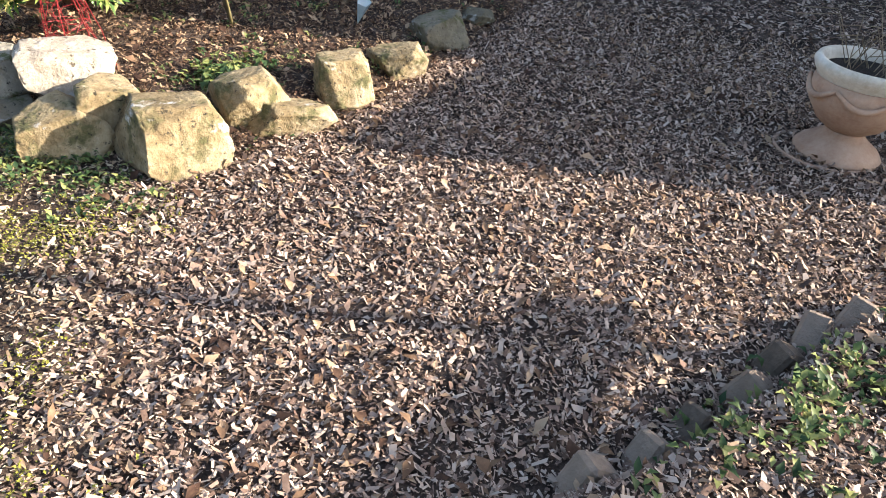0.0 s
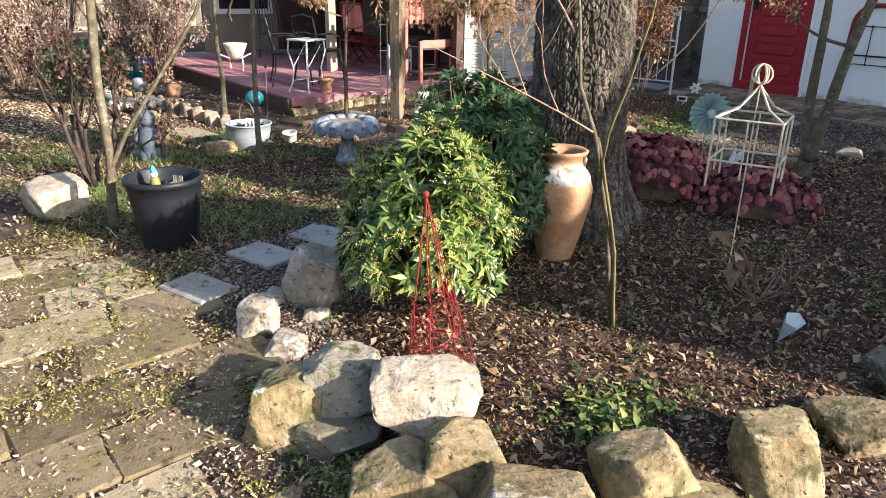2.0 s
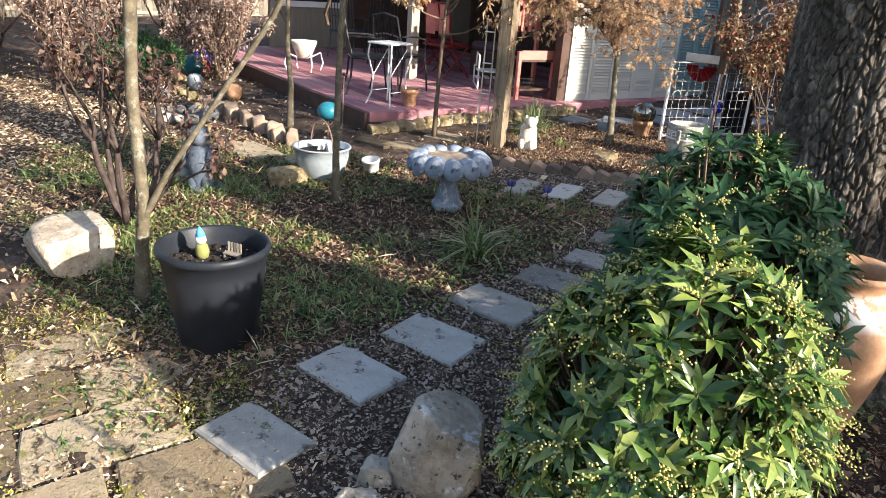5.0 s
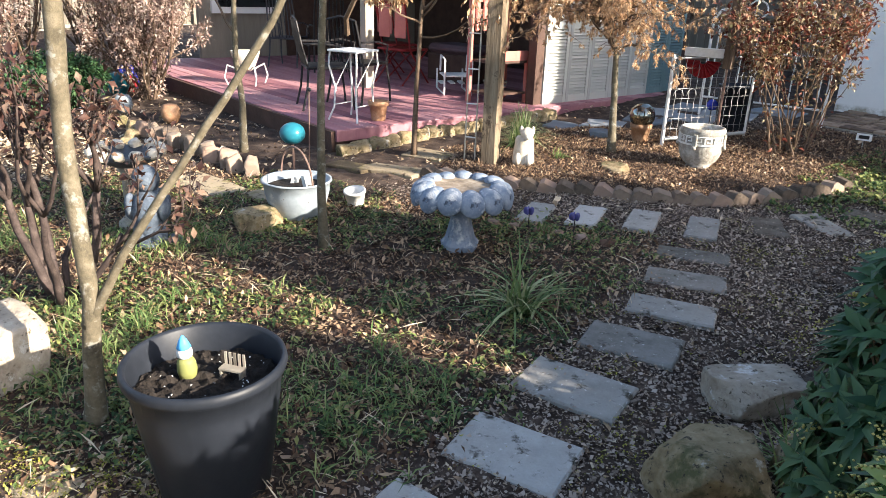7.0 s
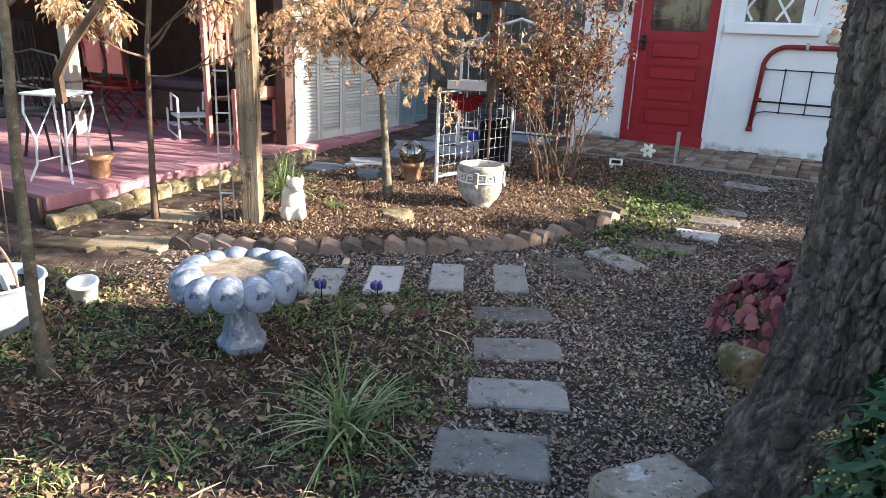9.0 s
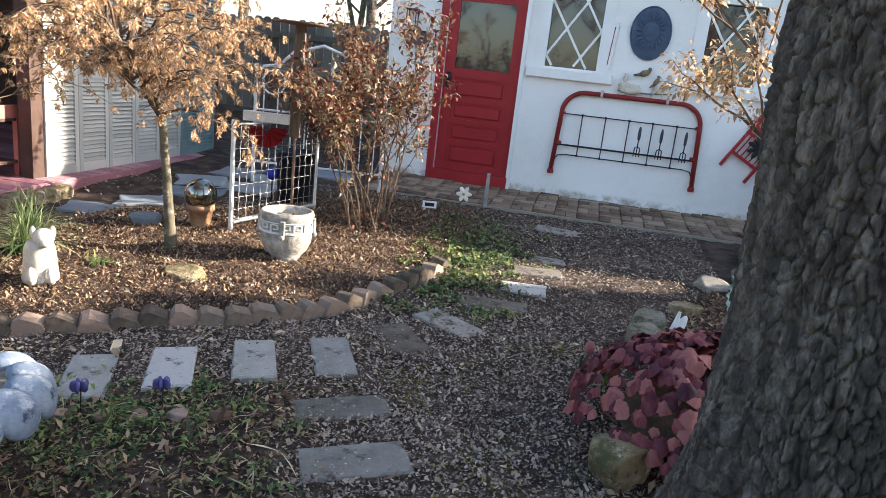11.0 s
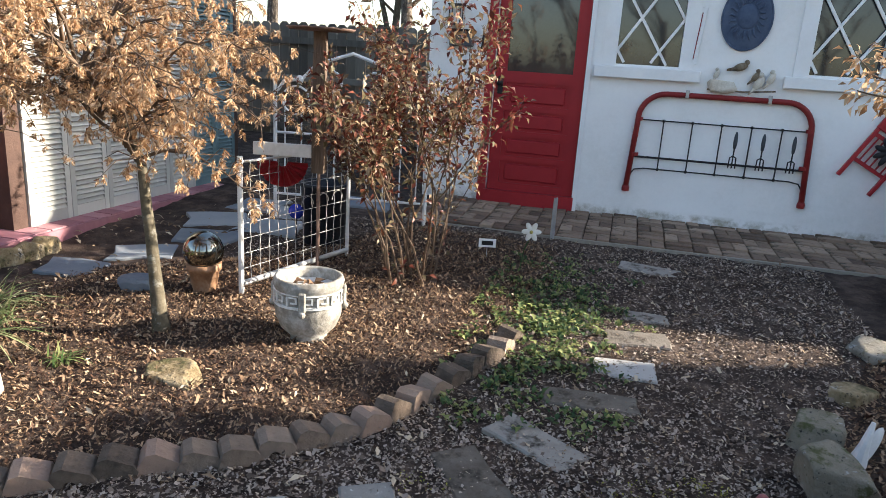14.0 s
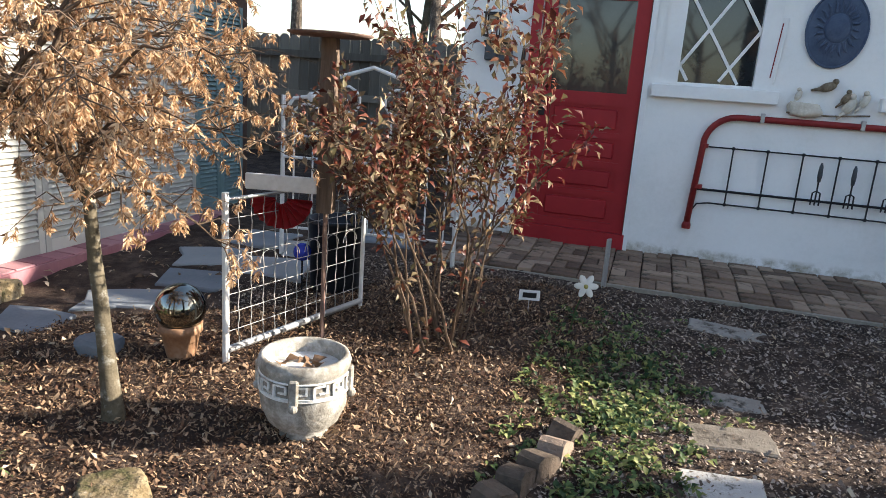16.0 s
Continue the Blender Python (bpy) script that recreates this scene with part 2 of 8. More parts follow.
M["concrete_blue"] = mat("blue_grey_cast_stone", [(0.065, 0.09, 0.135), (0.155, 0.19, 0.245), (0.30, 0.325, 0.355)], 6, 0.75, 0.15, spots=[((0.40, 0.41, 0.42), 9, 0.55, 0.65), ((0.04, 0.05, 0.07), 16, 0.60, 0.68)])
M["bowl_sand"] = mat("stained_bowl", [(0.07, 0.05, 0.04), (0.20, 0.16, 0.12), (0.33, 0.285, 0.23)], 14, 0.9, 0.4)
M["cherub_stone"] = mat("dark_blue_grey_stone", [(0.03, 0.042, 0.06), (0.075, 0.095, 0.125), (0.19, 0.215, 0.24)], 9, 0.85, 0.4)
M["cast_stone"] = mat("pale_cast_stone", [(0.36, 0.30, 0.22), (0.56, 0.50, 0.41), (0.70, 0.65, 0.57)], 7, 0.85, 0.35)
M["urn_relief"] = mat("white_relief", [(0.38, 0.36, 0.32), (0.66, 0.65, 0.61), (0.76, 0.75, 0.72)], 18, 0.75, 0.3)
M["brown_post"] = mat("dark_weathered_post", [(0.05, 0.034, 0.024), (0.125, 0.09, 0.066), (0.21, 0.16, 0.12)], 6, 0.9, 0.5, fine=50, stretch=(3, 3, 0.25))
M["urn_white"] = mat("chipped_white_urn", [(0.10, 0.082, 0.064), (0.30, 0.28, 0.24), (0.62, 0.60, 0.56)], 11, 0.75, 0.35)
M["urn_clay"] = mat("clay_urn", [(0.26, 0.15, 0.10), (0.38, 0.245, 0.17), (0.48, 0.35, 0.26)], 5, 0.85, 0.3)
M["white_metal"] = mat("white_painted_metal", [(0.55, 0.54, 0.51), (0.76, 0.75, 0.73)], 14, 0.45, 0.15)
M["cream_metal"] = mat("cream_rusted_metal", [(0.36, 0.28, 0.20), (0.62, 0.56, 0.46)], 18, 0.55, 0.2)
M["variegated"] = mat("striped_grass", [(0.05, 0.10, 0.03), (0.15, 0.21, 0.08), (0.38, 0.39, 0.21)], 12, 0.5, 0.0, per="island", transl=0.25)
M["galv"] = mat("galvanised_steel", [(0.34, 0.34, 0.34), (0.52, 0.52, 0.51)], 14, 0.45, 0.1, metal=0.7)
M["iron"] = mat("black_iron", [(0.014, 0.014, 0.016), (0.04, 0.038, 0.038)], 14, 0.5, 0.2, metal=0.3)
M["rust"] = mat("rusty_steel", [(0.09, 0.055, 0.045), (0.19, 0.125, 0.10), (0.27, 0.19, 0.155)], 5, 0.7, 0.25, metal=0.2)
M["steel_dark"] = mat("dark_steel", [(0.045, 0.05, 0.058), (0.10, 0.108, 0.12)], 6, 0.5, 0.15, metal=0.4)
M["red_wire"] = mat("red_wire", [(0.15, 0.012, 0.014), (0.27, 0.028, 0.028)], 20, 0.5, 0.1)
M["dark_glass"] = mat("window_glass", [(0.015, 0.018, 0.02), (0.03, 0.034, 0.038)], 2, 0.04, 0.0, spec=0.8)
M["mirror"] = mat("mirror_ball", [(0.20, 0.20, 0.17), (0.28, 0.275, 0.24)], 4, 0.06, 0.0, metal=1.0)
M["blue_glass"] = mat("pale_blue_glass", [(0.45, 0.57, 0.62), (0.66, 0.74, 0.77)], 12, 0.12, 0.1, spec=0.7, transl=0.5)
M["green_glass"] = mat("sea_green_glass", [(0.42, 0.60, 0.53), (0.64, 0.76, 0.70)], 12, 0.12, 0.1, spec=0.7, transl=0.3)
M["cobalt"] = mat("cobalt_blue", [(0.02, 0.03, 0.25), (0.04, 0.06, 0.42)], 6, 0.15, 0.0)
M["teal"] = mat("teal_glaze", [(0.012, 0.10, 0.14), (0.025, 0.18, 0.23)], 6, 0.3, 0.05)
M["sun_blue"] = mat("blue_grey_plaque", [(0.035, 0.055, 0.10), (0.09, 0.12, 0.18)], 10, 0.6, 0.3)
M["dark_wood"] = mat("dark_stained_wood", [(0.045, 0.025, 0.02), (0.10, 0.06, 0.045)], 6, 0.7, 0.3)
M["dark_cushion"] = mat("plum_cushion", [(0.08, 0.05, 0.055), (0.14, 0.09, 0.095)], 9, 0.9, 0.3)
M["white_petal"] = mat("white_petals", [(0.62, 0.60, 0.55), (0.80, 0.78, 0.72)], 9, 0.6, 0.05, transl=0.2)
M["tub_blue"] = mat("blue_plastic_tub", [(0.07, 0.11, 0.19), (0.11, 0.165, 0.26)], 5, 0.55, 0.05)
M["pink_stone"] = mat("pinkish_stone", [(0.11, 0.06, 0.042), (0.21, 0.125, 0.092), (0.30, 0.21, 0.165)], 12, 0.9, 0.6, per="object")
M["violet_glass"] = mat("violet_glass", [(0.07, 0.06, 0.20), (0.16, 0.15, 0.38)], 12, 0.15, 0.1, spec=0.7, transl=0.3)
M["gnome_cap"] = mat("bright_blue_paint", [(0.05, 0.25, 0.55), (0.12, 0.42, 0.72)], 12, 0.5, 0.1)
M["old_wire"] = mat("old_grey_wire", [(0.22, 0.215, 0.205), (0.42, 0.41, 0.395)], 30, 0.55, 0.2, metal=0.3)
M["far_wall"] = mat("far_pale_wall", [(0.5, 0.48, 0.45), (0.62, 0.60, 0.57)], 2, 0.85, 0.1)
M["roof"] = mat("grey_shingles", [(0.08, 0.075, 0.07), (0.16, 0.15, 0.14)], 6, 0.9, 0.4)
M["blue_sign"] = mat("blue_plate", [(0.03, 0.16, 0.34), (0.05, 0.23, 0.44)], 8, 0.45, 0.05)
M["shingle_green"] = mat("grey_green_shingle", [(0.10, 0.13, 0.12), (0.19, 0.22, 0.20)], 9, 0.9, 0.3, per="object")


# ---- shape helpers ----
def part(name, bm, material, parent=None, label="", smooth=False):
    me = bpy.data.meshes.new(name)
    bm.to_mesh(me)
    bm.free()
    me.materials.append(M[material] if isinstance(material, str) else material)
    if smooth:
        me.polygons.foreach_set("use_smooth", [True] * len(me.polygons))
    ob = new(name, me)
    ob.parent = parent
    return tagged(ob, label)


def thing(name, x, y, z, label, category, rz=0, group="", rx=0, ry=0):
    ob = new(name)
    ob.matrix_world = pose(x, y, z, rx, ry, rz)
    return tagged(ob, label, category, group)


def flat(verts, faces, name, material, parent=None, smooth=False):
    me = bpy.data.meshes.new(name)
    me.from_pydata([tuple(v) for v in verts], [], faces)
    me.materials.append(M[material])
    if smooth:
        me.polygons.foreach_set("use_smooth", [True] * len(me.polygons))
    ob = new(name, me)
    ob.parent = parent
    return ob


def box(sx, sy, sz, m=None, bev=0.0, bm=None):
    """A box on its base centre."""
    bm = bm or bmesh.new()
    r = bmesh.ops.create_cube(bm, size=1, matrix=(m or Matrix()) @ Matrix.Translation((0, 0, sz / 2)) @ Matrix.Diagonal((sx, sy, sz, 1)))
    if bev:
        es = list({e for v in r["verts"] for e in v.link_edges})
        bmesh.ops.bevel(bm, geom=es, offset=bev, segments=1, affect="EDGES")
    return bm


def span(x0, x1, y0, y1, z0, z1, bm=None, bev=0.0):
    return box(x1 - x0, y1 - y0, z1 - z0, Matrix.Translation(((x0 + x1) / 2, (y0 + y1) / 2, z0)), bev, bm)


def lathe(profile, seg=32, bm=None, wob=None):
    bm = bm or bmesh.new()
    rings = []
    for r, z in profile:
        rings.append([bm.verts.new(((r * (wob(i, z) if wob else 1)) * math.cos(2 * math.pi * i / seg), (r * (wob(i, z) if wob else 1)) * math.sin(2 * math.pi * i / seg), z)) for i in range(seg)])
    for a, b in zip(rings, rings[1:]):
        for i in range(seg):
            bm.faces.new((a[i], a[(i + 1) % seg], b[(i + 1) % seg], b[i]))
    bm.faces.new(rings[0][::-1])
    bm.faces.new(rings[-1])
    return bm


def tube(pts, r, sides=6, bm=None, caps=True):
    """A tube along pts; r: one radius or one for each point."""
    bm = bm or bmesh.new()
    pts = [Vector(p) for p in pts]
    rs = [r] * len(pts) if isinstance(r, (int, float)) else r
    side, rings = None, []
    for i, p in enumerate(pts):
        d = (pts[min(i + 1, len(pts) - 1)] - pts[max(i - 1, 0)]).normalized()
        if side is None:
            side = d.orthogonal().normalized()
        side = (side - d * side.dot(d))
        side = side.normalized() if side.length > 1e-6 else d.orthogonal().normalized()
        up = d.cross(side)
        rings.append([bm.verts.new(p + rs[i] * (math.cos(2 * math.pi * k / sides) * side + math.sin(2 * math.pi * k / sides) * up)) for k in range(sides)])
    for a, b in zip(rings, rings[1:]):
        for k in range(sides):
            bm.faces.new((a[k], a[(k + 1) % sides], b[(k + 1) % sides], b[k]))
    if caps:
        bm.faces.new(rings[0][::-1])
        bm.faces.new(rings[-1])
    return bm


def arc(cx, cz, r, a0, a1, n=10, y=0):
    return [(cx + r * math.cos(radians(a0 + (a1 - a0) * i / n)), y, cz + r * math.sin(radians(a0 + (a1 - a0) * i / n))) for i in range(n + 1)]


def ball(r, seg=20, m=None, bm=None):
    bm = bm or bmesh.new()
    bmesh.ops.create_uvsphere(bm, u_segments=seg, v_segments=seg // 2 + 2, radius=r, matrix=m or Matrix())
    return bm


def boulder(sx, sy, sz, seed, cuts=9, sub=5, rough=0.035):
    """A broken stone: a ball cut into blocky faces by planes, roughened and pitted; it sits a little into the ground."""
    rng = random.Random(seed)
    bm = bmesh.new()
    bmesh.ops.create_icosphere(bm, subdivisions=sub, radius=1)
    planes = []
    for axis_ in ((1, 0, 0), (-1, 0, 0), (0, 1, 0), (0, -1, 0), (0, 0, 1)):
        n = (Vector(axis_) + Vector((rng.gauss(0, 0.22), rng.gauss(0, 0.22), rng.gauss(0, 0.22)))).normalized()
        planes.append((n, rng.uniform(0.58, 0.70)))
    for _ in range(cuts):
        n = Vector((rng.gauss(0, 1), rng.gauss(0, 1), rng.gauss(0.2, 0.7))).normalized()
        planes.append((n, rng.uniform(0.66, 0.84)))
    off = Vector((rng.uniform(-50, 50), rng.uniform(-50, 50), 0))
    lean = Vector((rng.gauss(0, 0.3), rng.gauss(0, 0.3), 1)).normalized()
    for v in bm.verts:
        p = v.co.copy()
        for n, d in planes:
            k = p.dot(n)
            if k > d:
                p -= n * (k - d)
        w = noise.noise(p * 1.6 + off)
        bed = p.dot(lean) * 9 + 2.2 * w
        p *= 1 + rough * 1.1 * w + rough * 0.8 * noise.noise(p * 5 + off) + rough * 0.7 * noise.noise(p * 13 + off) + rough * 0.55 * noise.noise(p * 30 + off) - rough * 0.7 * max(0.0, abs((bed % 1) - 0.5) - 0.36) / 0.14
        v.co = Vector((p.x * sx / 1.5, p.y * sy / 1.5, p.z * sz / 1.5 + sz * 0.40))
    return bm


def leaves(name, P, D, N, L, W, material, parent=None, bend=0.15, smooth=True):
    """Folded leaves with five points each: base, two sides, rib and tip. P places, D directions, N facing, L lengths, W widths."""
    P, D, N = (np.asarray(a, float) for a in (P, D, N))
    n = len(P)
    D = D / (np.linalg.norm(D, axis=1, keepdims=True) + 1e-9)
    S = np.cross(D, N)
    S /= np.linalg.norm(S, axis=1, keepdims=True) + 1e-9
    U = np.cross(S, D)
    L, W = np.broadcast_to(L, (n,))[:, None], np.broadcast_to(W, (n,))[:, None]
    mid = P + D * L * 0.5 + U * L * bend * 0.6
    V = np.empty((n, 5, 3))
    V[:, 0], V[:, 4] = P, P + D * L - U * L * bend
    V[:, 1], V[:, 3] = mid - S * W / 2 + U * W * 0.18, mid + S * W / 2 + U * W * 0.18
    V[:, 2] = mid
    F = np.array([[0, 3, 2], [0, 2, 1], [2, 3, 4], [1, 2, 4]])
    F = (F[None] + np.arange(n)[:, None, None] * 5).reshape(-1, 3)
    return soup(name, V.reshape(-1, 3), F, material, parent, smooth)


def soup(name, V, F, material, parent=None, smooth=False):
    """A mesh from arrays of corners and three- or four-cornered faces."""
    V, F = np.asarray(V, np.float32), np.asarray(F, np.int32)
    me = bpy.data.meshes.new(name)
    k = F.shape[1]
    me.vertices.add(len(V))
    me.vertices.foreach_set("co", V.ravel())
    me.loops.add(F.size)
    me.loops.foreach_set("vertex_index", F.ravel())
    me.polygons.add(len(F))
    me.polygons.foreach_set("loop_start", np.arange(0, F.size, k, dtype=np.int32))
    if smooth:
        me.polygons.foreach_set("use_smooth", np.ones(len(F), bool))
    me.update(calc_edges=True)
    me.validate()
    me.materials.append(M[material])
    ob = new(name, me)
    ob.parent = parent
    return ob


RNG = np.random.default_rng(7)


# ---- the ground ----
BED = [(-1.75, 1.95), (-1.55, 2.6), (-1.5, 4.0), (-1.5, 7.3), (-3.5, 7.1), (-4.0, 5.9), (-4.2, 4.7), (-4.15, 3.5), (-4.0, 2.7), (-3.75, 2.1), (-3.0, 1.75), (-2.2, 1.75)]
MAPLE_BED = [(-7.5, 4.4), (-7.15, 4.5), (-6.6, 4.8), (-6.08, 5.12), (-5.75, 5.5), (-5.55, 5.95), (-5.35, 6.5), (-5.2, 7.4), (-5.3, 8.4), (-6.5, 8.4), (-7.2, 7.2), (-8.0, 6.6), (-8.1, 5.0)]


START_BED = [(-0.15, 1.0), (0.07, 1.25), (0.27, 1.62), (0.43, 1.98), (0.6, 2.2), (0.9, 2.3), (3.0, 2.5), (3.0, 0.3), (0.6, 0.6)]


def inside(poly, x, y):
    """How far within a polygon the points lie, in metres; negative outside."""
    x, y = np.asarray(x, float), np.asarray(y, float)
    d = np.full(x.shape, 1e9)
    c = np.zeros(x.shape, bool)
    for (ax, ay), (bx, by) in zip(poly, poly[1:] + poly[:1]):
        t = np.clip(((x - ax) * (bx - ax) + (y - ay) * (by - ay)) / ((bx - ax) ** 2 + (by - ay) ** 2), 0, 1)
        d = np.minimum(d, np.hypot(x - ax - t * (bx - ax), y - ay - t * (by - ay)))
        if ay != by:
            c ^= ((ay > y) != (by > y)) & (x < (bx - ax) * (y - ay) / (by - ay) + ax)
    return np.where(c, d, -d)


def smooth01(v, a, b):
    t = np.clip((np.asarray(v, float) - a) / (b - a), 0, 1)
    return t * t * (3 - 2 * t)


def ground_z(x, y):
    x, y = np.asarray(x, float), np.asarray(y, float)
    z = 0.06 + 0.037 * np.clip(y, -6, 14)
    z = z + 0.07 * smooth01(inside(BED, x, y), 0.0, 0.35) + 0.04 * smooth01(inside(MAPLE_BED, x, y), 0.0, 0.25) + 0.13 * smooth01(inside(START_BED, x, y), -0.02, 0.08)
    near = (np.abs(x + 4) < 9) & (np.abs(y - 4) < 8)
    return z + np.where(near, 0.008 * np.sin(3.1 * x + 1.7 * y) + 0.007 * np.sin(5.3 * y - 2.2 * x) + 0.004 * np.sin(11 * x + 7 * y), 0)


def gz(x, y):
    return float(ground_z(np.array([x]), np.array([y]))[0])


def axis(lo, hi, step):
    core = np.arange(lo, hi + step / 2, step)
    out = np.array([0.3, 0.8, 1.6, 3, 6, 12, 25, 50, 100, 200, 400.0])
    return np.concatenate([lo - out[::-1], core, hi + out])


gx, gy = axis(-10, 2, 0.06), axis(-0.5, 9, 0.06)
GX, GY = np.meshgrid(gx, gy)
GZ = ground_z(GX, GY) + np.where((np.abs(GX + 4) < 5.9) & (np.abs(GY - 4.2) < 4.6), RNG.normal(0, 0.004, GX.shape), 0)
nx, ny = len(gx), len(gy)
idx = np.arange(nx * ny).reshape(ny, nx)
quads = np.stack([idx[:-1, :-1], idx[:-1, 1:], idx[1:, 1:], idx[1:, :-1]], -1).reshape(-1, 4)
ground = soup("ground", np.stack([GX, GY, GZ], -1).reshape(-1, 3), quads, "soil", None, True)
tagged(ground, "dark brown garden soil with mulch and fallen leaves", "ground", kind="structure")


# ---- the house with the red door ----
def structure(name, bm, material, label, category):
    return tagged(part(name, bm, material), label, category, kind="structure")


HY = 9.6
DOOR_X0, DOOR_X1, DOOR_Z0, DOOR_Z1 = -6.12, -5.30, 0.46, 2.47
WINS = [(-5.07, -4.50), (-3.52, -2.95)]
WZ0, WZ1 = 1.77, 2.55
bm = span(-6.75, DOOR_X0, HY, HY + 0.15, 0.2, 3.0)
span(DOOR_X0, DOOR_X1, HY, HY + 0.15, DOOR_Z1, 3.0, bm)
span(DOOR_X0, DOOR_X1, HY, HY + 0.15, 0.2, DOOR_Z0 - 0.02, bm)
x = DOOR_X1
for a, b in WINS:
    span(x, a, HY, HY + 0.15, 0.2, 3.0, bm)
    span(a, b, HY, HY + 0.15, 0.2, WZ0, bm)
    span(a, b, HY, HY + 0.15, WZ1, 3.0, bm)
    x = b
span(x, 5.0, HY, HY + 0.15, 0.2, 3.0, bm)
structure("wall_north", bm, "white_wall", "white painted house wall with a stained foot", "wall")
structure("wall_west", span(-6.75, -6.6, HY + 0.15, 14, 0.2, 3.0), "white_wall", "white painted side wall of the house", "wall")
structure("wall_inside", span(-6.6, 5, 12.5, 12.6, 0.2, 3.0), "dark_wood", "dark room wall behind the windows", "wall")
bm = box(12.6, 2.9, 0.1, Matrix.Translation((-0.85, 10.8, 3.25)) @ Matrix.Rotation(radians(14), 4, "X"))
structure("roof", bm, "roof", "grey shingled roof of the white house", "roof")


def red_door():
    d = tagged(new("door_1"), "red half-glazed wooden door with raised horizontal panels", "door", kind="structure")
    d.matrix_world = pose((DOOR_X0 + DOOR_X1) / 2, HY + 0.05, DOOR_Z0)
    w, h, gz0 = DOOR_X1 - DOOR_X0 - 0.012, DOOR_Z1 - DOOR_Z0 - 0.01, 1.19
    bm = span(-w / 2, -w / 2 + 0.105, -0.022, 0.022, 0.005, h)
    span(w / 2 - 0.105, w / 2, -0.022, 0.022, 0.005, h, bm)
    span(-w / 2 + 0.105, w / 2 - 0.105, -0.022, 0.022, 0.005, 0.16, bm)
    span(-w / 2 + 0.105, w / 2 - 0.105, -0.022, 0.022, gz0 - 0.10, gz0, bm)
    span(-w / 2 + 0.105, w / 2 - 0.105, -0.022, 0.022, h - 0.12, h, bm)
    step = (gz0 - 0.26) / 4
    for i in (1, 2, 3):
        z = 0.16 + i * step
        span(-w / 2 + 0.105, w / 2 - 0.105, -0.022, 0.022, z - 0.025, z + 0.025, bm)
    part("door_leaf", bm, "red_paint", d)
    for i in range(4):
        z0 = 0.16 + i * step + (0.025 if i else 0)
        z1 = 0.16 + (i + 1) * step - (0.025 if i < 3 else 0)
        b = span(-w / 2 + 0.105, w / 2 - 0.105, -0.008, 0.008, z0, z1)
        span(-w / 2 + 0.15, w / 2 - 0.15, -0.02, 0.0, z0 + 0.025, z1 - 0.025, b, 0.014)
        part("raised_panel", b, "red_paint", d)
    part("pane", span(-w / 2 + 0.105, w / 2 - 0.105, -0.004, 0.004, gz0, h - 0.12), "dark_glass", d, "dark reflecting glass")
    part("threshold", span(-w / 2 - 0.02, w / 2 + 0.02, -0.09, -0.026, -0.05, 0.09), "red_paint", d, "red kick board")
    k = box(0.05, 0.012, 0.16, Matrix.Translation((-w / 2 + 0.055, -0.03, 0.98)), 0.004)
    ball(0.03, 12, Matrix.Translation((-w / 2 + 0.055, -0.07, 1.08)), k)
    part("door_handle", k, "iron", d, "black lock plate and knob")
    fr = span(-w / 2 - 0.085, -w / 2 - 0.008, -0.075, 0.0, -0.05, h + 0.02)
    part("door_frame", fr, "red_paint", d, "red door post")
    part("door_frame", span(w / 2 + 0.008, w / 2 + 0.05, -0.075, 0.0, -0.05, h + 0.02), "white_trim", d)
    part("door_frame", span(-w / 2 - 0.085, w / 2 + 0.05, -0.075, 0.0, h + 0.025, h + 0.12), "white_trim", d)
    return d


red_door()


def lattice_window(n, x0, x1):
    w = tagged(new(f"window_{n}"), "white window with a diamond lattice before dark glass", "window", kind="structure")
    w.matrix_world = pose((x0 + x1) / 2, HY, WZ0)
    a, h = (x1 - x0) / 2, WZ1 - WZ0
    for s in ((-a - 0.10, -a + 0.02, -0.02, h + 0.1), (a - 0.02, a + 0.10, -0.02, h + 0.1), (-a + 0.02, a - 0.02, h - 0.02, h + 0.1)):
        part("window_frame", span(s[0], s[1], -0.025, 0.1, s[2], s[3]), "white_trim", w)
    part("window_sill", span(-a - 0.16, a + 0.16, -0.06, 0.1, -0.12, -0.022, None, 0.006), "white_trim", w)
    part("pane", span(-a + 0.02, a - 0.02, 0.055, 0.062, -0.02, h - 0.02), "dark_glass", w, "dark reflecting glass")
    W, H = 2 * a - 0.04, h
    for s in (1, -1):
        for k in (-1, 0, 1):
            pts = []
            for i in range(41):
                xx = -W / 2 + W * i / 40
                zz = H / 2 + s * (xx + k * W / 1.5 + W / 6) * 1.55
                if 0 <= zz <= H - 0.03:
                    pts.append((xx, 0.035, zz))
            if len(pts) > 2:
                part("lattice_bar", tube([pts[0], pts[-1]], 0.016, 4), "white_trim", w)
    return w


for i, (a, b) in enumerate(WINS):
    lattice_window(i + 1, a, b)

# ---- plain walls added out of view to close the place and throw its shade ----
# East walls are invented shade casters; their gaps let strips of sun through.
structure("shade_wall_end", span(2.2, 5.0, 6.46, 8.60, 0.0, 4.15), "white_wall", "tall plain white wall added unseen in the east to cast shade", "wall")
structure("shade_wall_link", span(2.2, 5.0, 8.84, 9.10, 0.0, 3.9), "white_wall", "narrow plain white wall added unseen beside the house to cast shade", "wall")
# Block over the house, added out of view so the shutters lie in shade.
structure("shade_wall_upper", span(-5.0, 2.3, 11.4, 13.0, 3.0, 6.2), "white_wall", "plain white block added unseen above the house to shade the shutters", "wall")
structure("shade_wall_low", span(2.2, 2.4, 3.67, 4.835, 0.0, 1.76), "white_wall", "low plain white wall added unseen in the east to cast shade", "wall")
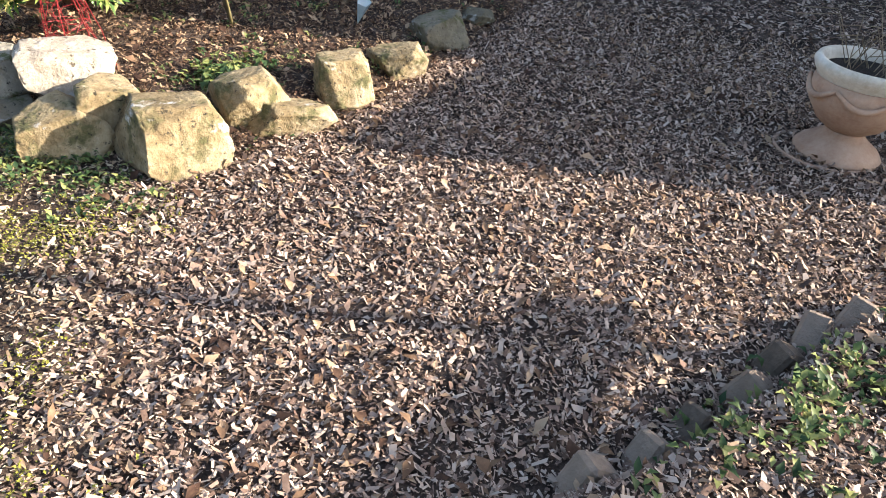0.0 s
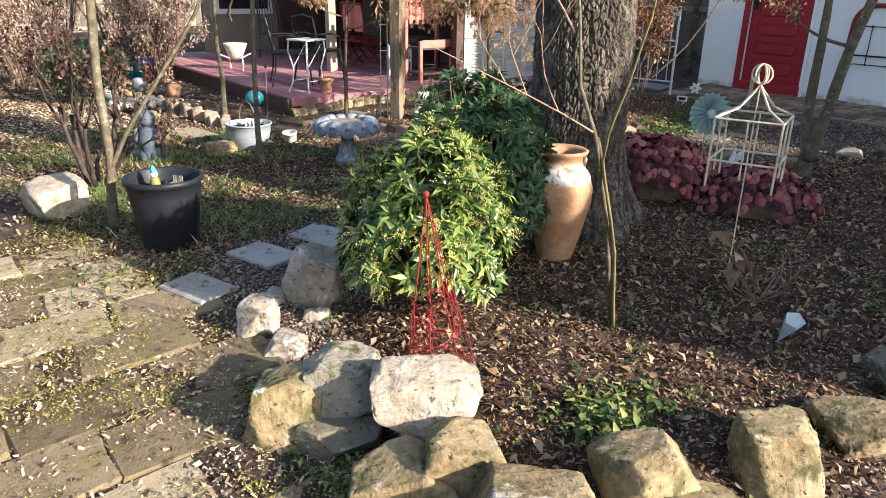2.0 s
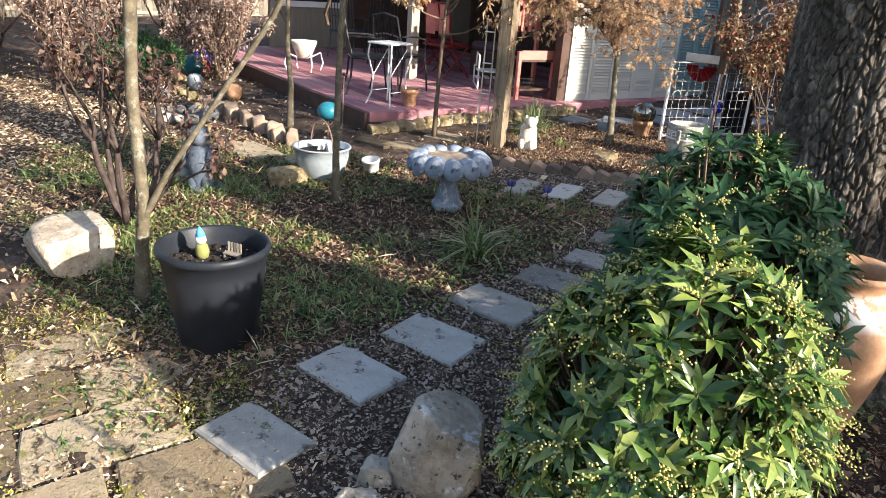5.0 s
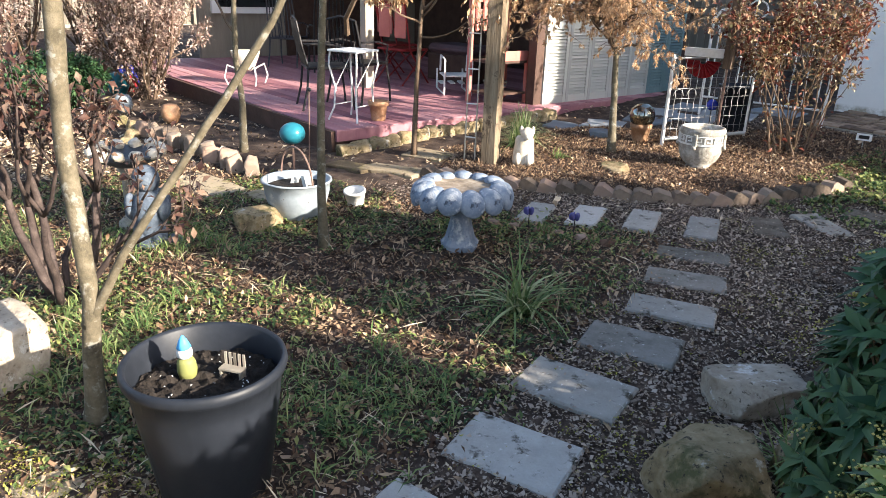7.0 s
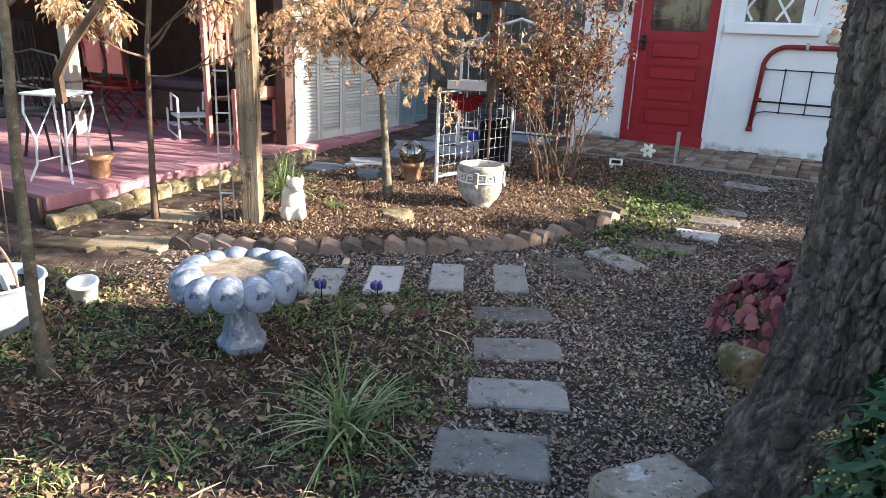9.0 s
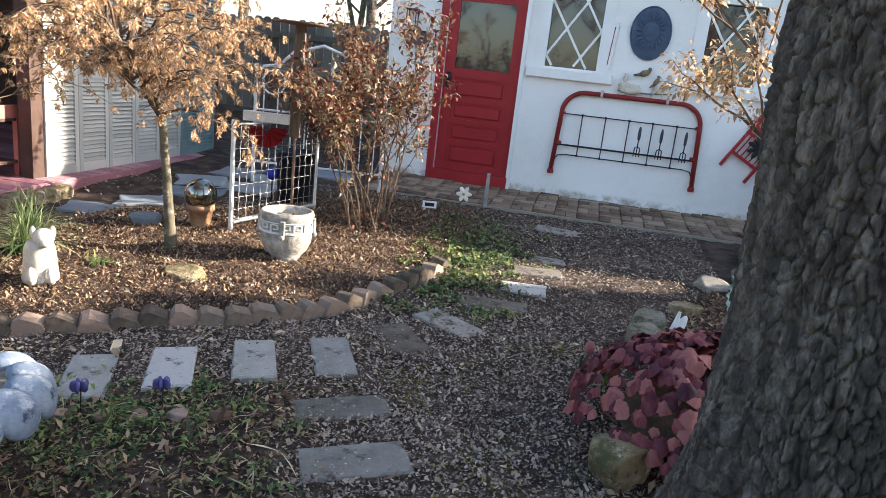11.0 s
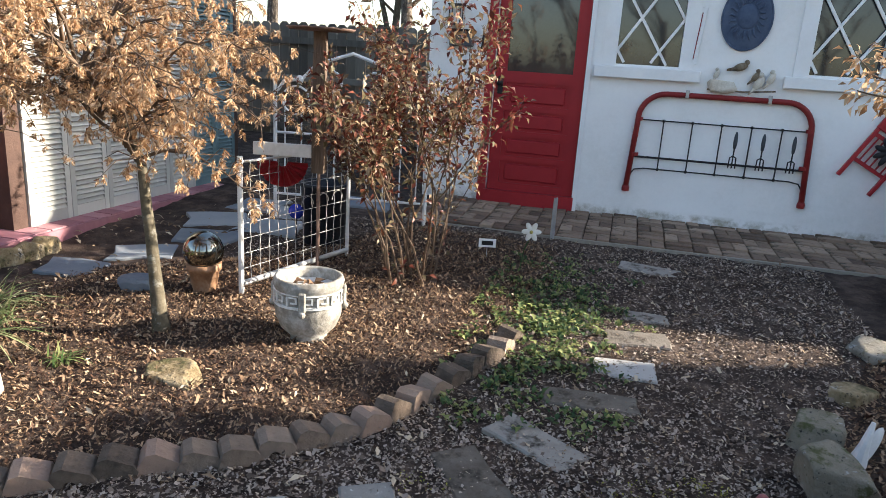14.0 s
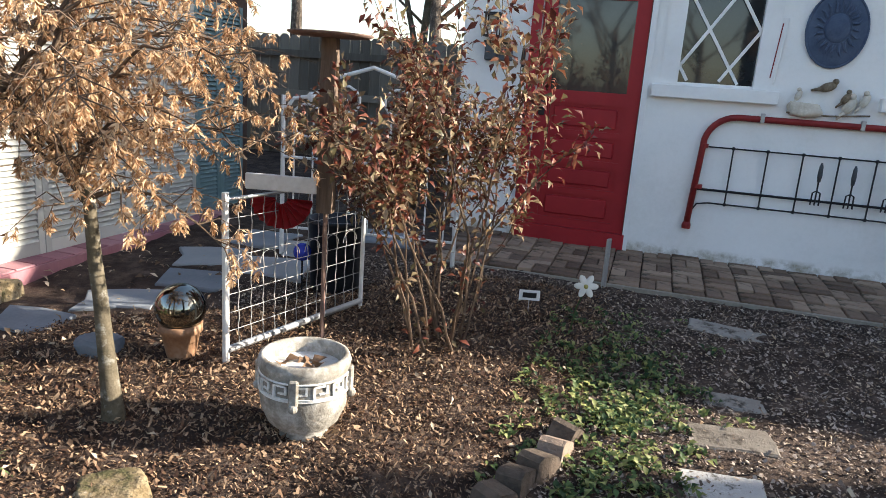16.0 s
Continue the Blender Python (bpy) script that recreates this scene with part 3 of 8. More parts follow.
structure("shade_wall_pier", span(2.2, 2.4, 4.84, 5.345, 0.0, 3.6), "white_wall", "plain white pier added unseen in the east to cast shade", "wall")
structure("shade_wall_east", span(2.2, 2.4, 5.35, 6.455, 0.0, 2.9), "white_wall", "plain white wall added unseen in the east to cast shade", "wall")
structure("wall_south", span(-16, 8, -6.2, -6.0, -0.2, 1.8), "fence", "plain weathered board wall", "wall")


structure("garden_pole", tube([(2.4, 2.6, 0.0), (2.4, 2.6, 2.4)], 0.032, 8), "fence", "thin plain wooden pole beside the path", "pole")
# Unseen rail, added only to drop a shadow band beside the brick edging.
bm = span(2.36, 2.40, 1.30, 2.80, 1.21, 1.36)
span(2.36, 2.44, 1.22, 1.30, 0.0, 1.42, bm)
structure("garden_rail", bm, "fence", "plain weathered board rail added unseen to shade the mulch", "rail")

# ---- board fence ----
def board_fence(n, x0, x1, y, z0, z1, along="x", label="weathered grey dog-eared board fence"):
    f = tagged(new(f"fence_{n}"), label, "fence", kind="structure")
    L = x1 - x0
    f.matrix_world = pose(x0, y, z0) if along == "x" else pose(y, x0, z0, 0, 0, 90)
    h, w = z1 - z0, 0.14
    me = None
    count = int(L / 0.148)
    for i in range(count):
        if me is None:
            bm = bmesh.new()
            c = 0.035
            p = [(0, 0), (w, 0), (w, h - c), (w - c, h), (c, h), (0, h - c)]
            a = [bm.verts.new((q[0], 0, q[1])) for q in p]
            b = [bm.verts.new((q[0], 0.018, q[1])) for q in p]
            bm.faces.new(a)
            bm.faces.new(b[::-1])
            for k in range(6):
                bm.faces.new((a[k], b[k], b[(k + 1) % 6], a[(k + 1) % 6]))
            ob = part("picket", bm, "fence", f)
            me = ob.data
        else:
            ob = new("picket", me)
            ob.parent = f
        ob.location = (i * 0.148, random.uniform(-0.004, 0.004), random.uniform(-0.02, 0.01))
    for z in (0.25, h * 0.55, h - 0.25):
        part("rail", span(0, L, -0.045, -0.006, z - 0.045, z + 0.045), "fence", f)
    k = 0
    while k <= L:
        part("post", span(k - 0.045, k + 0.045, -0.14, -0.048, 0, h + 0.02), "fence", f)
        k += 2.4
    return f


board_fence(1, -15.5, -6.0, 12.6, 0.4, 2.12)

# ---- deck, shutters and porch ----
DX, DY0, DY1, DZ = -8.62, 4.2, 6.95, 0.40
deck = tagged(new("deck"), "plum-painted board deck with worn paint", "deck", kind="structure")
me = None
n = int((9.7 - DY0) / 0.145)
for i in range(n):
    y = DY0 + 0.0725 + i * 0.145
    ob = part("deck_board", box(6.4, 0.138, 0.035, None, 0.004), "deck_board", deck) if me is None else new("deck_board", me)
    me = me or ob.data
    ob.parent = deck
    ob.location = (DX - 3.2, y, DZ - 0.035 + random.uniform(-0.002, 0.002))
part("fascia", span(DX - 6.4, DX - 0.02, DY0 - 0.04, DY0 - 0.002, 0.16, DZ - 0.012), "dark_wood", deck, "dark stained deck fascia")
part("fascia", span(DX - 0.018, DX + 0.016, DY0, 9.75, 0.30, DZ - 0.008), "deck_board", deck)
part("joist", span(DX - 0.06, DX - 0.02, DY0, 9.7, 0.15, DZ - 0.04), "dark_wood", deck)


def shutter(x, y, z, w, h, material, label, lean=0.0):
    s = thing("shutter", x, y, z, label, "shutter", rz=90, group="shutters along the porch")
    st = 0.045
    for a, b in ((0, st), (w - st, w)):
        part("stile", span(a, b, -0.016, 0.016, 0, h), material, s)
    rails = [0, h * 0.46, h - 0.08]
    for r in rails:
        part("rail", span(st, w - st, -0.014, 0.014, r, r + 0.08), material, s)
    lm = None
    for r0, r1 in ((0.08, rails[1]), (rails[1] + 0.08, rails[2])):
        k = int((r1 - r0) / 0.036)
        for i in range(k):
            zc = r0 + (i + 0.5) * (r1 - r0) / k
            if lm is None:
                ob = part("slat", box(w - 2 * st, 0.008, 0.04, Matrix.Rotation(radians(-38), 4, "X") @ Matrix.Translation((0, 0, -0.02))), material, s)
                lm = ob.data
            else:
                ob = new("slat", lm)
                ob.parent = s
            ob.location = (w / 2, 0, zc)
    return s


SHX = -8.80
y = DY1
for i in range(5):
    shutter(SHX, y, DZ, 0.38, 1.75, "shutter", "cream louvred wooden shutter standing on the deck edge")
    y += 0.385
for i in range(2):
    shutter(SHX, y, DZ, 0.34, 1.75, "shutter_blue", "grey-blue louvred wooden shutter standing on the deck edge")
    y += 0.345
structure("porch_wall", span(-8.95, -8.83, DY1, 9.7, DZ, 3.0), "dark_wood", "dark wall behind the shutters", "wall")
structure("porch_post", span(-8.92, -8.80, DY1 - 0.13, DY1 - 0.01, DZ, 3.0), "dark_wood", "dark brown wooden porch post", "post")
structure("porch_post", span(-10.9, -10.78, 5.9, 6.02, DZ, 3.0), "fence", "weathered wooden porch post", "post")
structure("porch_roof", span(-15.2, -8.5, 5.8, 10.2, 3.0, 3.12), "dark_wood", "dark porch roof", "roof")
bm = span(-15.0, -14.9, 5.4, 10, DZ, 3.0)
structure("wall_porch_back", bm, "fence", "weathered grey porch wall behind the deck", "wall")
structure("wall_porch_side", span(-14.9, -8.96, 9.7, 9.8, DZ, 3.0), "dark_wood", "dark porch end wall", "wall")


# ---- the big tree ----
def big_tree(x, y):
    t = thing("tree", x, y, gz(x, y) - 0.03, "old hardwood trunk with deep furrowed grey bark", "tree")
    seg, rows = 500, 460
    V = np.empty((rows, seg, 3))
    for j in range(rows):
        z = 2.4 * j / 419 if j < 420 else 2.4 + 2.2 * (j - 419) / 40
        r0 = 0.285 - 0.012 * z + 0.20 * math.exp(-z / 0.26)
        for i in range(seg):
            a = 2 * math.pi * i / seg
            flare = 1 + 0.16 * math.exp(-z / 0.3) * math.cos(5 * a + 0.7)
            q = Vector((math.cos(a) * 12.5, math.sin(a) * 12.5, z * 17.0))
            w = noise.noise_vector(Vector((q.x, q.y, q.z * 0.4)) * 0.45)
            q = q + Vector((w.x * 1.1, w.y * 1.1, w.z * 0.8))
            d, _ = noise.voronoi(q)
            plate = min(1.0, (d[1] - d[0]) * 5.0) ** 0.6
            lift = 0.5 + 0.9 * noise.noise(Vector((q.x * 0.9, q.y * 0.9, q.z * 0.16)))
            r = r0 * flare + 0.024 * (plate - 0.7) * (0.8 + 0.3 * lift) + 0.010 * lift + 0.006 * noise.noise(q * 2.4) + 0.003 * noise.noise(q * 5.0) + 0.02 * noise.noise(q * 0.10)
            V[j, i] = (r * math.cos(a) - 0.02 * z, r * math.sin(a) + 0.035 * z, z)
    ix = np.arange(rows * seg).reshape(rows, seg)
    nx_ = np.roll(ix, -1, 1)
    F = np.stack([ix[:-1], nx_[:-1], nx_[1:], ix[1:]], -1).reshape(-1, 4)
    soup("trunk", V.reshape(-1, 3), F, "bark", t, False)
    rng = random.Random(5)
    bm = bmesh.new()
    for k in range(7):
        a, l = rng.uniform(0, 6.28), rng.uniform(2.0, 3.2)
        p, d, pts = Vector((-0.1, 0.15, 4.4)), Vector((math.cos(a) * 0.8, math.sin(a) * 0.8, 0.9)).normalized(), []
        for i in range(8):
            pts.append(p.copy())
            p += d * l / 7
            d = (d + Vector((rng.gauss(0, 0.12), rng.gauss(0, 0.12), rng.gauss(0.05, 0.1)))).normalized()
        tube(pts, [0.14 * (1 - i / 8.5) for i in range(8)], 8, bm)
    part("limb", bm, "bark", t, smooth=True)
    return t


big_tree(-3.78, 3.80)


# ---- small trees and shrubs ----
def grow(rng, p, d, length, r, depth, bm, tips, spread=0.6, up=0.12, segs=4, shrink=0.68, kids=(2, 3)):
    pts, rs = [p.copy()], [r]
    for i in range(segs):
        d = (d + Vector((rng.gauss(0, 0.13), rng.gauss(0, 0.13), rng.gauss(up, 0.1)))).normalized()
        p = p + d * length / segs
        pts.append(p.copy())
        rs.append(r * (1 - 0.4 * (i + 1) / segs))
    tube(pts, rs, 5 if r < 0.012 else 8, bm)
    tips += [(q, d.copy(), depth) for q in pts[1:]]
    if depth > 0:
        for _ in range(rng.randint(*kids)):
            o = Vector((rng.gauss(0, 1), rng.gauss(0, 1), rng.gauss(0.2, 0.6))).normalized()
            grow(rng, pts[-1 if rng.random() < 0.55 else -2], (d + o * spread).normalized(), length * shrink * rng.uniform(0.8, 1.15), r * 0.55, depth - 1, bm, tips, spread, up, segs, shrink, kids)


def stem(pts, r0, r1, sides=9):
    out, P = [], [Vector(p) for p in pts]
    for a, b in zip(P, P[1:]):
        out += [a.lerp(b, k / 5) for k in range(5)]
    out.append(P[-1])
    n = len(out) - 1
    out = [p + Vector((0.006 * noise.noise(p * 5), 0.006 * noise.noise(p * 5 + Vector((9, 0, 0))), 0)) for p in out]
    rs = [(r0 + (r1 - r0) * i / n) * (1 + 0.5 * math.exp(-6 * i / n * 2) + 0.06 * noise.noise(out[i] * 13)) for i in range(n + 1)]
    return tube(out, rs, sides), out


def leaf_cloud(rng, tips, per, length, width, jitter, droop=0.0, keep=lambda d: d < 2):
    P, D, N, L, W = [], [], [], [], []
    for p, d, dep in tips:
        if not keep(dep):
            continue
        for _ in range(per):
            o = Vector((rng.gauss(0, 1), rng.gauss(0, 1), rng.gauss(0, 1))).normalized()
            P.append(p + o * rng.uniform(0, jitter))
            D.append((d * 0.4 + o + Vector((0, 0, -droop))).normalized())
            N.append((rng.gauss(0, 0.6), rng.gauss(0, 0.6), 1))
            s = rng.uniform(0.6, 1.3)
            L.append(length * s)
            W.append(width * s)
    return P, D, N, np.array(L), np.array(W)


def dry_maple(x, y):
    z = gz(x, y)
    t = thing("maple_tree", x, y, z - 0.02, "small Japanese maple with dry orange-brown leaves still hanging", "tree")
    b, pts = stem([(0.02, 0, 0), (0.0, 0.0, 0.30), (-0.03, 0.0, 0.62), (-0.06, 0.02, 0.84), (-0.13, 0.03, 0.98), (-0.32, 0.01, 1.17), (-0.56, -0.02, 1.33)], 0.032, 0.010)
    part("trunk", b, "twig", t, smooth=True)
    rng = random.Random(11)
    P, D, N, L, W = [], [], [], [], []
    tb = bmesh.new()
    for k in range(42):
        a = radians(137.5 * k + rng.uniform(-12, 12))
        u = rng.random()
        foot = Vector((-0.05, 0.02, 0.80)).lerp(Vector((-0.42, 0.0, 1.22)), u)
        R, top = rng.uniform(0.45, 0.85), rng.uniform(0.16, 0.72) * (1.25 - 0.55 * (k % 3 == 0))
        end = foot + Vector((R * math.cos(a), R * math.sin(a), top - rng.uniform(0.05, 0.44)))
        mid = foot.lerp(end, 0.45)
        mid.z = foot.z + top
        arch = [foot * (1 - v) ** 2 + mid * (2 * v * (1 - v)) + end * v * v for v in [i / 11 for i in range(12)]]
        arch = [q + Vector((rng.gauss(0, 0.008), rng.gauss(0, 0.008), rng.gauss(0, 0.008))) * min(1, i) for i, q in enumerate(arch)]
        part("limb", tube(arch, [0.010 * (1 - i / 13) for i in range(12)], 6), "darktwig", t, smooth=True)
        for i in range(3, 12):
            for _ in range(3):
                near = arch[i]
                out = Vector((rng.gauss(0, 0.13) + 0.05 * math.cos(a), rng.gauss(0, 0.13) + 0.05 * math.sin(a), rng.uniform(-0.14, 0.07)))
                c = near + out
                kn = near.lerp(c, 0.55) + Vector((0, 0, 0.03))
                tube([near, kn, c], [0.003, 0.002, 0.001], 4, tb, False)
                for _ in range(rng.randint(2, 4)):
                    h = kn.lerp(c, rng.uniform(0.2, 1.1))
                    hang = Vector((rng.gauss(0, 0.35), rng.gauss(0, 0.35), -1)).normalized()
                    for _ in range(rng.randint(12, 20)):
                        o = (hang + Vector((rng.gauss(0, 0.5), rng.gauss(0, 0.5), rng.gauss(0, 0.35)))).normalized()
                        P.append(h + hang * rng.uniform(0, 0.03))
                        D.append(o)
                        N.append((rng.gauss(0, 1), rng.gauss(0, 1), 0.4))
                        q = rng.uniform(0.6, 1.4)
                        L.append(0.024 * q)
                        W.append(0.0060 * q)
    tagged(part("twig", tb, "darktwig", t), kind="stuff")
    leaves("crown", P, D, N, np.array(L), np.array(W), "maple", t)
    return t


dry_maple(-6.97, 5.87)


def bronze_shrub(x, y):
    t = thing("shrub", x, y, gz(x, y) - 0.02, "upright garden shrub with bronze and green leaves", "shrub")
    rng, tips, bm = random.Random(21), [], bmesh.new()
    for k in range(17):
        a, r = rng.uniform(0, 6.28), rng.uniform(0.02, 0.16)
        lean = rng.uniform(0.04, 0.38)
        grow(rng, Vector((r * math.cos(a), r * math.sin(a), 0)), Vector((lean * math.cos(a), lean * math.sin(a), 1)).normalized(), rng.uniform(0.5, 0.9), 0.0075, 2, bm, tips, 0.7, 0.07, 6, 0.62)
    part("stem", bm, "darktwig", t)
    P, D, N, L, W = leaf_cloud(rng, [q for q in tips if rng.random() < 0.14 + 0.75 * min(1, max(0, q[0].z - 0.45) / 0.5)], 9, 0.047, 0.021, 0.07, 0.15, lambda d: d < 3)
    leaves("foliage", P, D, N, L, W, "bronze_leaf", t)
    return t


bronze_shrub(-6.05, 7.1)


def brown_shrub(x, y, seed, label, h=1.0, per=2, n=9, material="brown_leaf", leaf=0.07):
    t = thing("shrub", x, y, gz(x, y) - 0.02, label, "shrub")
    rng, tips, bm = random.Random(seed), [], bmesh.new()
    for k in range(n):
        a = rng.uniform(0, 6.28)
        lean = rng.uniform(0.1, 0.7)
        grow(rng, Vector((0.06 * math.cos(a), 0.06 * math.sin(a), 0)), Vector((lean * math.cos(a), lean * math.sin(a), 1)).normalized(), h * rng.uniform(0.6, 1.0), 0.018, 2, bm, tips, 0.6, 0.12, 5, 0.6)
    part("stem", bm, "darktwig", t)
    P, D, N, L, W = leaf_cloud(rng, tips, per, leaf, leaf * 0.45, 0.07, 0.4, lambda d: d < 3)
    leaves("foliage", P, D, N, L, W, material, t)
    return t


def leafy_shrub(x, y):
    t = thing("shrub", x, y, gz(x, y) - 0.02, "multi-stemmed shrub with curled dark brown leaves", "shrub")
    rng, tips = random.Random(31), []
    for k, (a, ln, l, r) in enumerate(((200, 0.75, 1.0, 0.026), (250, 0.45, 1.1, 0.024), (60, 0.45, 0.95, 0.028), (190, 0.25, 1.2, 0.024), (320, 0.35, 1.0, 0.020), (160, 0.5, 0.9, 0.018), (30, 0.8, 0.8, 0.018))):
        bm = bmesh.new()
        a = radians(a)
        grow(rng, Vector((0.05 * math.cos(a), 0.05 * math.sin(a), 0)), Vector((ln * math.cos(a), ln * math.sin(a), 0.9)).normalized(), l * 0.62, r, 3, bm, tips, 0.75, 0.10, 5, 0.62)
        part("stem", bm, "shrub_bark", t, smooth=True)
    P, D, N, L, W = leaf_cloud(rng, [q for q in tips if q[0].z > 0.45 and rng.random() < 0.8], 2, 0.045, 0.024, 0.05, 0.5, lambda d: d < 2)
    leaves("foliage", P, D, N, L, W, "brown_leaf", t, 0.12)


leafy_shrub(-6.85, 1.67)

# ---- evergreen bush by the rocks ----
def whorl_bush(x, y, rx, ry, h, n, seed, material, label, racemes=0, leaf=0.082):
    z0 = gz(x, y)
    t = thing("bush", x, y, z0, label, "bush")
    rng = random.Random(seed)
    P, D, N, L, W, buds, bm = [], [], [], [], [], [], bmesh.new()
    for k in range(n):
        a, u = rng.uniform(0, 6.28), rng.uniform(-0.45, 1.0)
        cs = math.sqrt(max(0, 1 - u * u))
        wob = 1 + 0.22 * noise.noise(Vector((math.cos(a) * 1.6, math.sin(a) * 1.6, u * 1.6 + seed))) - (0.35 * rng.random() ** 3)
        c = Vector((rx * cs * math.cos(a) * wob, ry * cs * math.sin(a) * wob, h * (0.45 + 0.5 * u * wob)))
        if c.z < 0.06:
            c.z = 0.06 + rng.uniform(0, 0.1)
        out = Vector((c.x / rx, c.y / ry, (c.z - h * 0.35) / h * 1.3 + 0.35)).normalized()
        tube([c * 0.35 + Vector((0, 0, 0.05)), c * 0.75, c], [0.006, 0.005, 0.003], 4, bm, False)
        side = out.orthogonal().normalized()
        m = rng.randint(8, 12)
        for i in range(m):
            ang = 2 * math.pi * i / m + rng.uniform(-0.25, 0.25)
            d = Matrix.Rotation(ang, 3, out) @ side
            P.append(c - out * rng.uniform(0, 0.02))
            D.append(d + out * rng.uniform(0.1, 0.9))
            N.append(out + Vector((0, 0, 0.2)))
            s = leaf * rng.uniform(0.7, 1.15)
            L.append(s)
            W.append(s * 0.27)
        if rng.random() < racemes:
            for q in range(rng.randint(2, 4)):
                dd = (out + Vector((rng.gauss(0, 0.6), rng.gauss(0, 0.6), rng.gauss(0, 0.4)))).normalized()
                for j in range(9):
                    p = c + dd * (0.015 + 0.010 * j) + Vector((0, 0, -0.00055 * j * j))
                    buds.append((p + Vector((rng.gauss(0, 0.003), rng.gauss(0, 0.003), rng.gauss(0, 0.003))), 0.0048 - 0.0002 * j))
    part("branch", bm, "darktwig", t)
    leaves("foliage", P, D, N, np.array(L), np.array(W), material, t, 0.1)
    if buds:
        B = np.array([tuple(b[0]) for b in buds])
        R = np.array([b[1] for b in buds])
        O = np.array([(1, 0, 0), (-1, 0, 0), (0, 1, 0), (0, -1, 0), (0, 0, 1), (0, 0, -1)], float)
        V = (B[:, None] + O[None] * R[:, None, None]).reshape(-1, 3)
        F = np.array([(0, 2, 4), (2, 1, 4), (1, 3, 4), (3, 0, 4), (2, 0, 5), (1, 2, 5), (3, 1, 5), (0, 3, 5)])
        soup("raceme", V, (F[None] + np.arange(len(B))[:, None, None] * 6).reshape(-1, 3), "raceme", t, True)
    return t


whorl_bush(-3.36, 2.40, 0.35, 0.35, 0.90, 470, 3, "pieris", "rounded evergreen bush with glossy leaf whorls and yellowish buds", 0.6, 0.088)
# This bush's shade is painted in by its darker leaf colours.
whorl_bush(-3.62, 2.88, 0.35, 0.40, 1.08, 560, 4, "pieris_dark", "evergreen bush with the shade of the tree put into its darker leaves", 0.12)

# ---- rocks round the bed ----
ROCKS = [
    ("big", -1.96, 1.81, 0.39, 0.36, 0.33, 0.0, "rock"), ("flat", -1.93, 2.23, 0.34, 0.30, 0.24, 0.0, "rock"), ("slab", -1.76, 2.27, 0.38, 0.24, 0.16, 0.0, "rock"), ("mossy", -1.74, 2.67, 0.31, 0.29, 0.25, 0.0, "rock"),
    ("low", -1.65, 3.06, 0.29, 0.26, 0.18, 0.0, "rock"), ("grey", -1.67, 3.55, 0.35, 0.30, 0.19, 0.0, "rock_grey"), ("far", -1.64, 4.00, 0.22, 0.18, 0.11, 0.0, "rock_grey"),
    ("under", -2.36, 1.62, 0.34, 0.27, 0.25, 0.0, "rock"), ("upper", -2.29, 1.80, 0.28, 0.26, 0.21, 0.09, "rock"), ("dark", -2.78, 1.64, 0.30, 0.24, 0.15, 0.0, "rock_grey"),
    ("round", -2.98, 1.54, 0.34, 0.30, 0.30, 0.0, "rock"), ("cap", -2.90, 1.72, 0.33, 0.28, 0.20, 0.12, "rock_grey"), ("crown", -2.59, 1.85, 0.37, 0.29, 0.21, 0.15, "rock_pale"),
    ("small", -3.53, 1.75, 0.20, 0.17, 0.14, 0.0, "rock_pale"), ("white", -3.80, 1.73, 0.22, 0.20, 0.24, 0.0, "rock_pale"), ("leaning", -3.92, 2.10, 0.27, 0.25, 0.32, 0.0, "rock_pale"),
    ("pebble", -3.74, 2.00, 0.13, 0.11, 0.09, 0.0, "rock_pale"), ("chip", -4.02, 1.92, 0.13, 0.11, 0.11, 0.0, "rock_grey"),
    ("west", -4.20, 2.90, 0.36, 0.28, 0.24, 0.0, "rock"), ("west", -4.02, 2.72, 0.22, 0.2, 0.16, 0.0, "rock"), ("west", -4.34, 3.45, 0.42, 0.24, 0.19, 0.0, "rock_pale"), ("west", -4.04, 3.16, 0.20, 0.18, 0.22, 0.0, "rock"),
    ("west", -4.20, 4.44, 0.24, 0.20, 0.22, 0.0, "rock"), ("north", -4.02, 5.62, 0.28, 0.24, 0.20, 0.0, "rock_grey"), ("north", -4.00, 5.96, 0.22, 0.20, 0.20, 0.0, "rock_grey"),
    ("north", -3.72, 6.5, 0.24, 0.18, 0.10, 0.0, "rock"), ("north", -3.5, 7.0, 0.28, 0.2, 0.12, 0.0, "rock_grey"), ("north", -3.2, 7.3, 0.26, 0.22, 0.14, 0.0, "rock_grey"), ("north", -2.45, 7.75, 0.6, 0.4, 0.28, 0.0, "rock_grey"), ("north", -2.3, 8.05, 0.6, 0.34, 0.34, 0.0, "rock_pale"),
    ("lawn", -6.28, 1.26, 0.42, 0.36, 0.34, 0.0, "rock_pale"), ("lawn", -7.24, 2.84, 0.34, 0.22, 0.17, 0.0, "rock"), ("bed", -6.62, 5.52, 0.28, 0.20, 0.08, 0.0, "rock"),
]
for i, (kind, x, y, sx, sy, sz, lift, m) in enumerate(ROCKS):
    if i < 13:
        x, y = x - 0.022, y - 0.030
    ob = part("rock", boulder(sx, sy, sz, 100 + i, 9, 5 if i < 16 else 4), m, None, smooth=True)
    ob.matrix_world = pose(x, y, gz(x, y) - 0.035 + lift, 0, 0, 55 if i < 22 else (i * 67) % 360)
    words = {"rock": "tan sandstone boulder with rough broken faces", "rock_pale": "pale cream boulder with broken faces", "rock_grey": "grey lichen-mottled boulder"}[m]
    tagged(ob, words + (" edging the planted bed" if kind not in ("lawn", "bed") else " lying on the ground"), "rock", "rocks round the bed" if kind not in ("lawn", "bed") else "")

# ---- stepping stones ----
SLABS = []


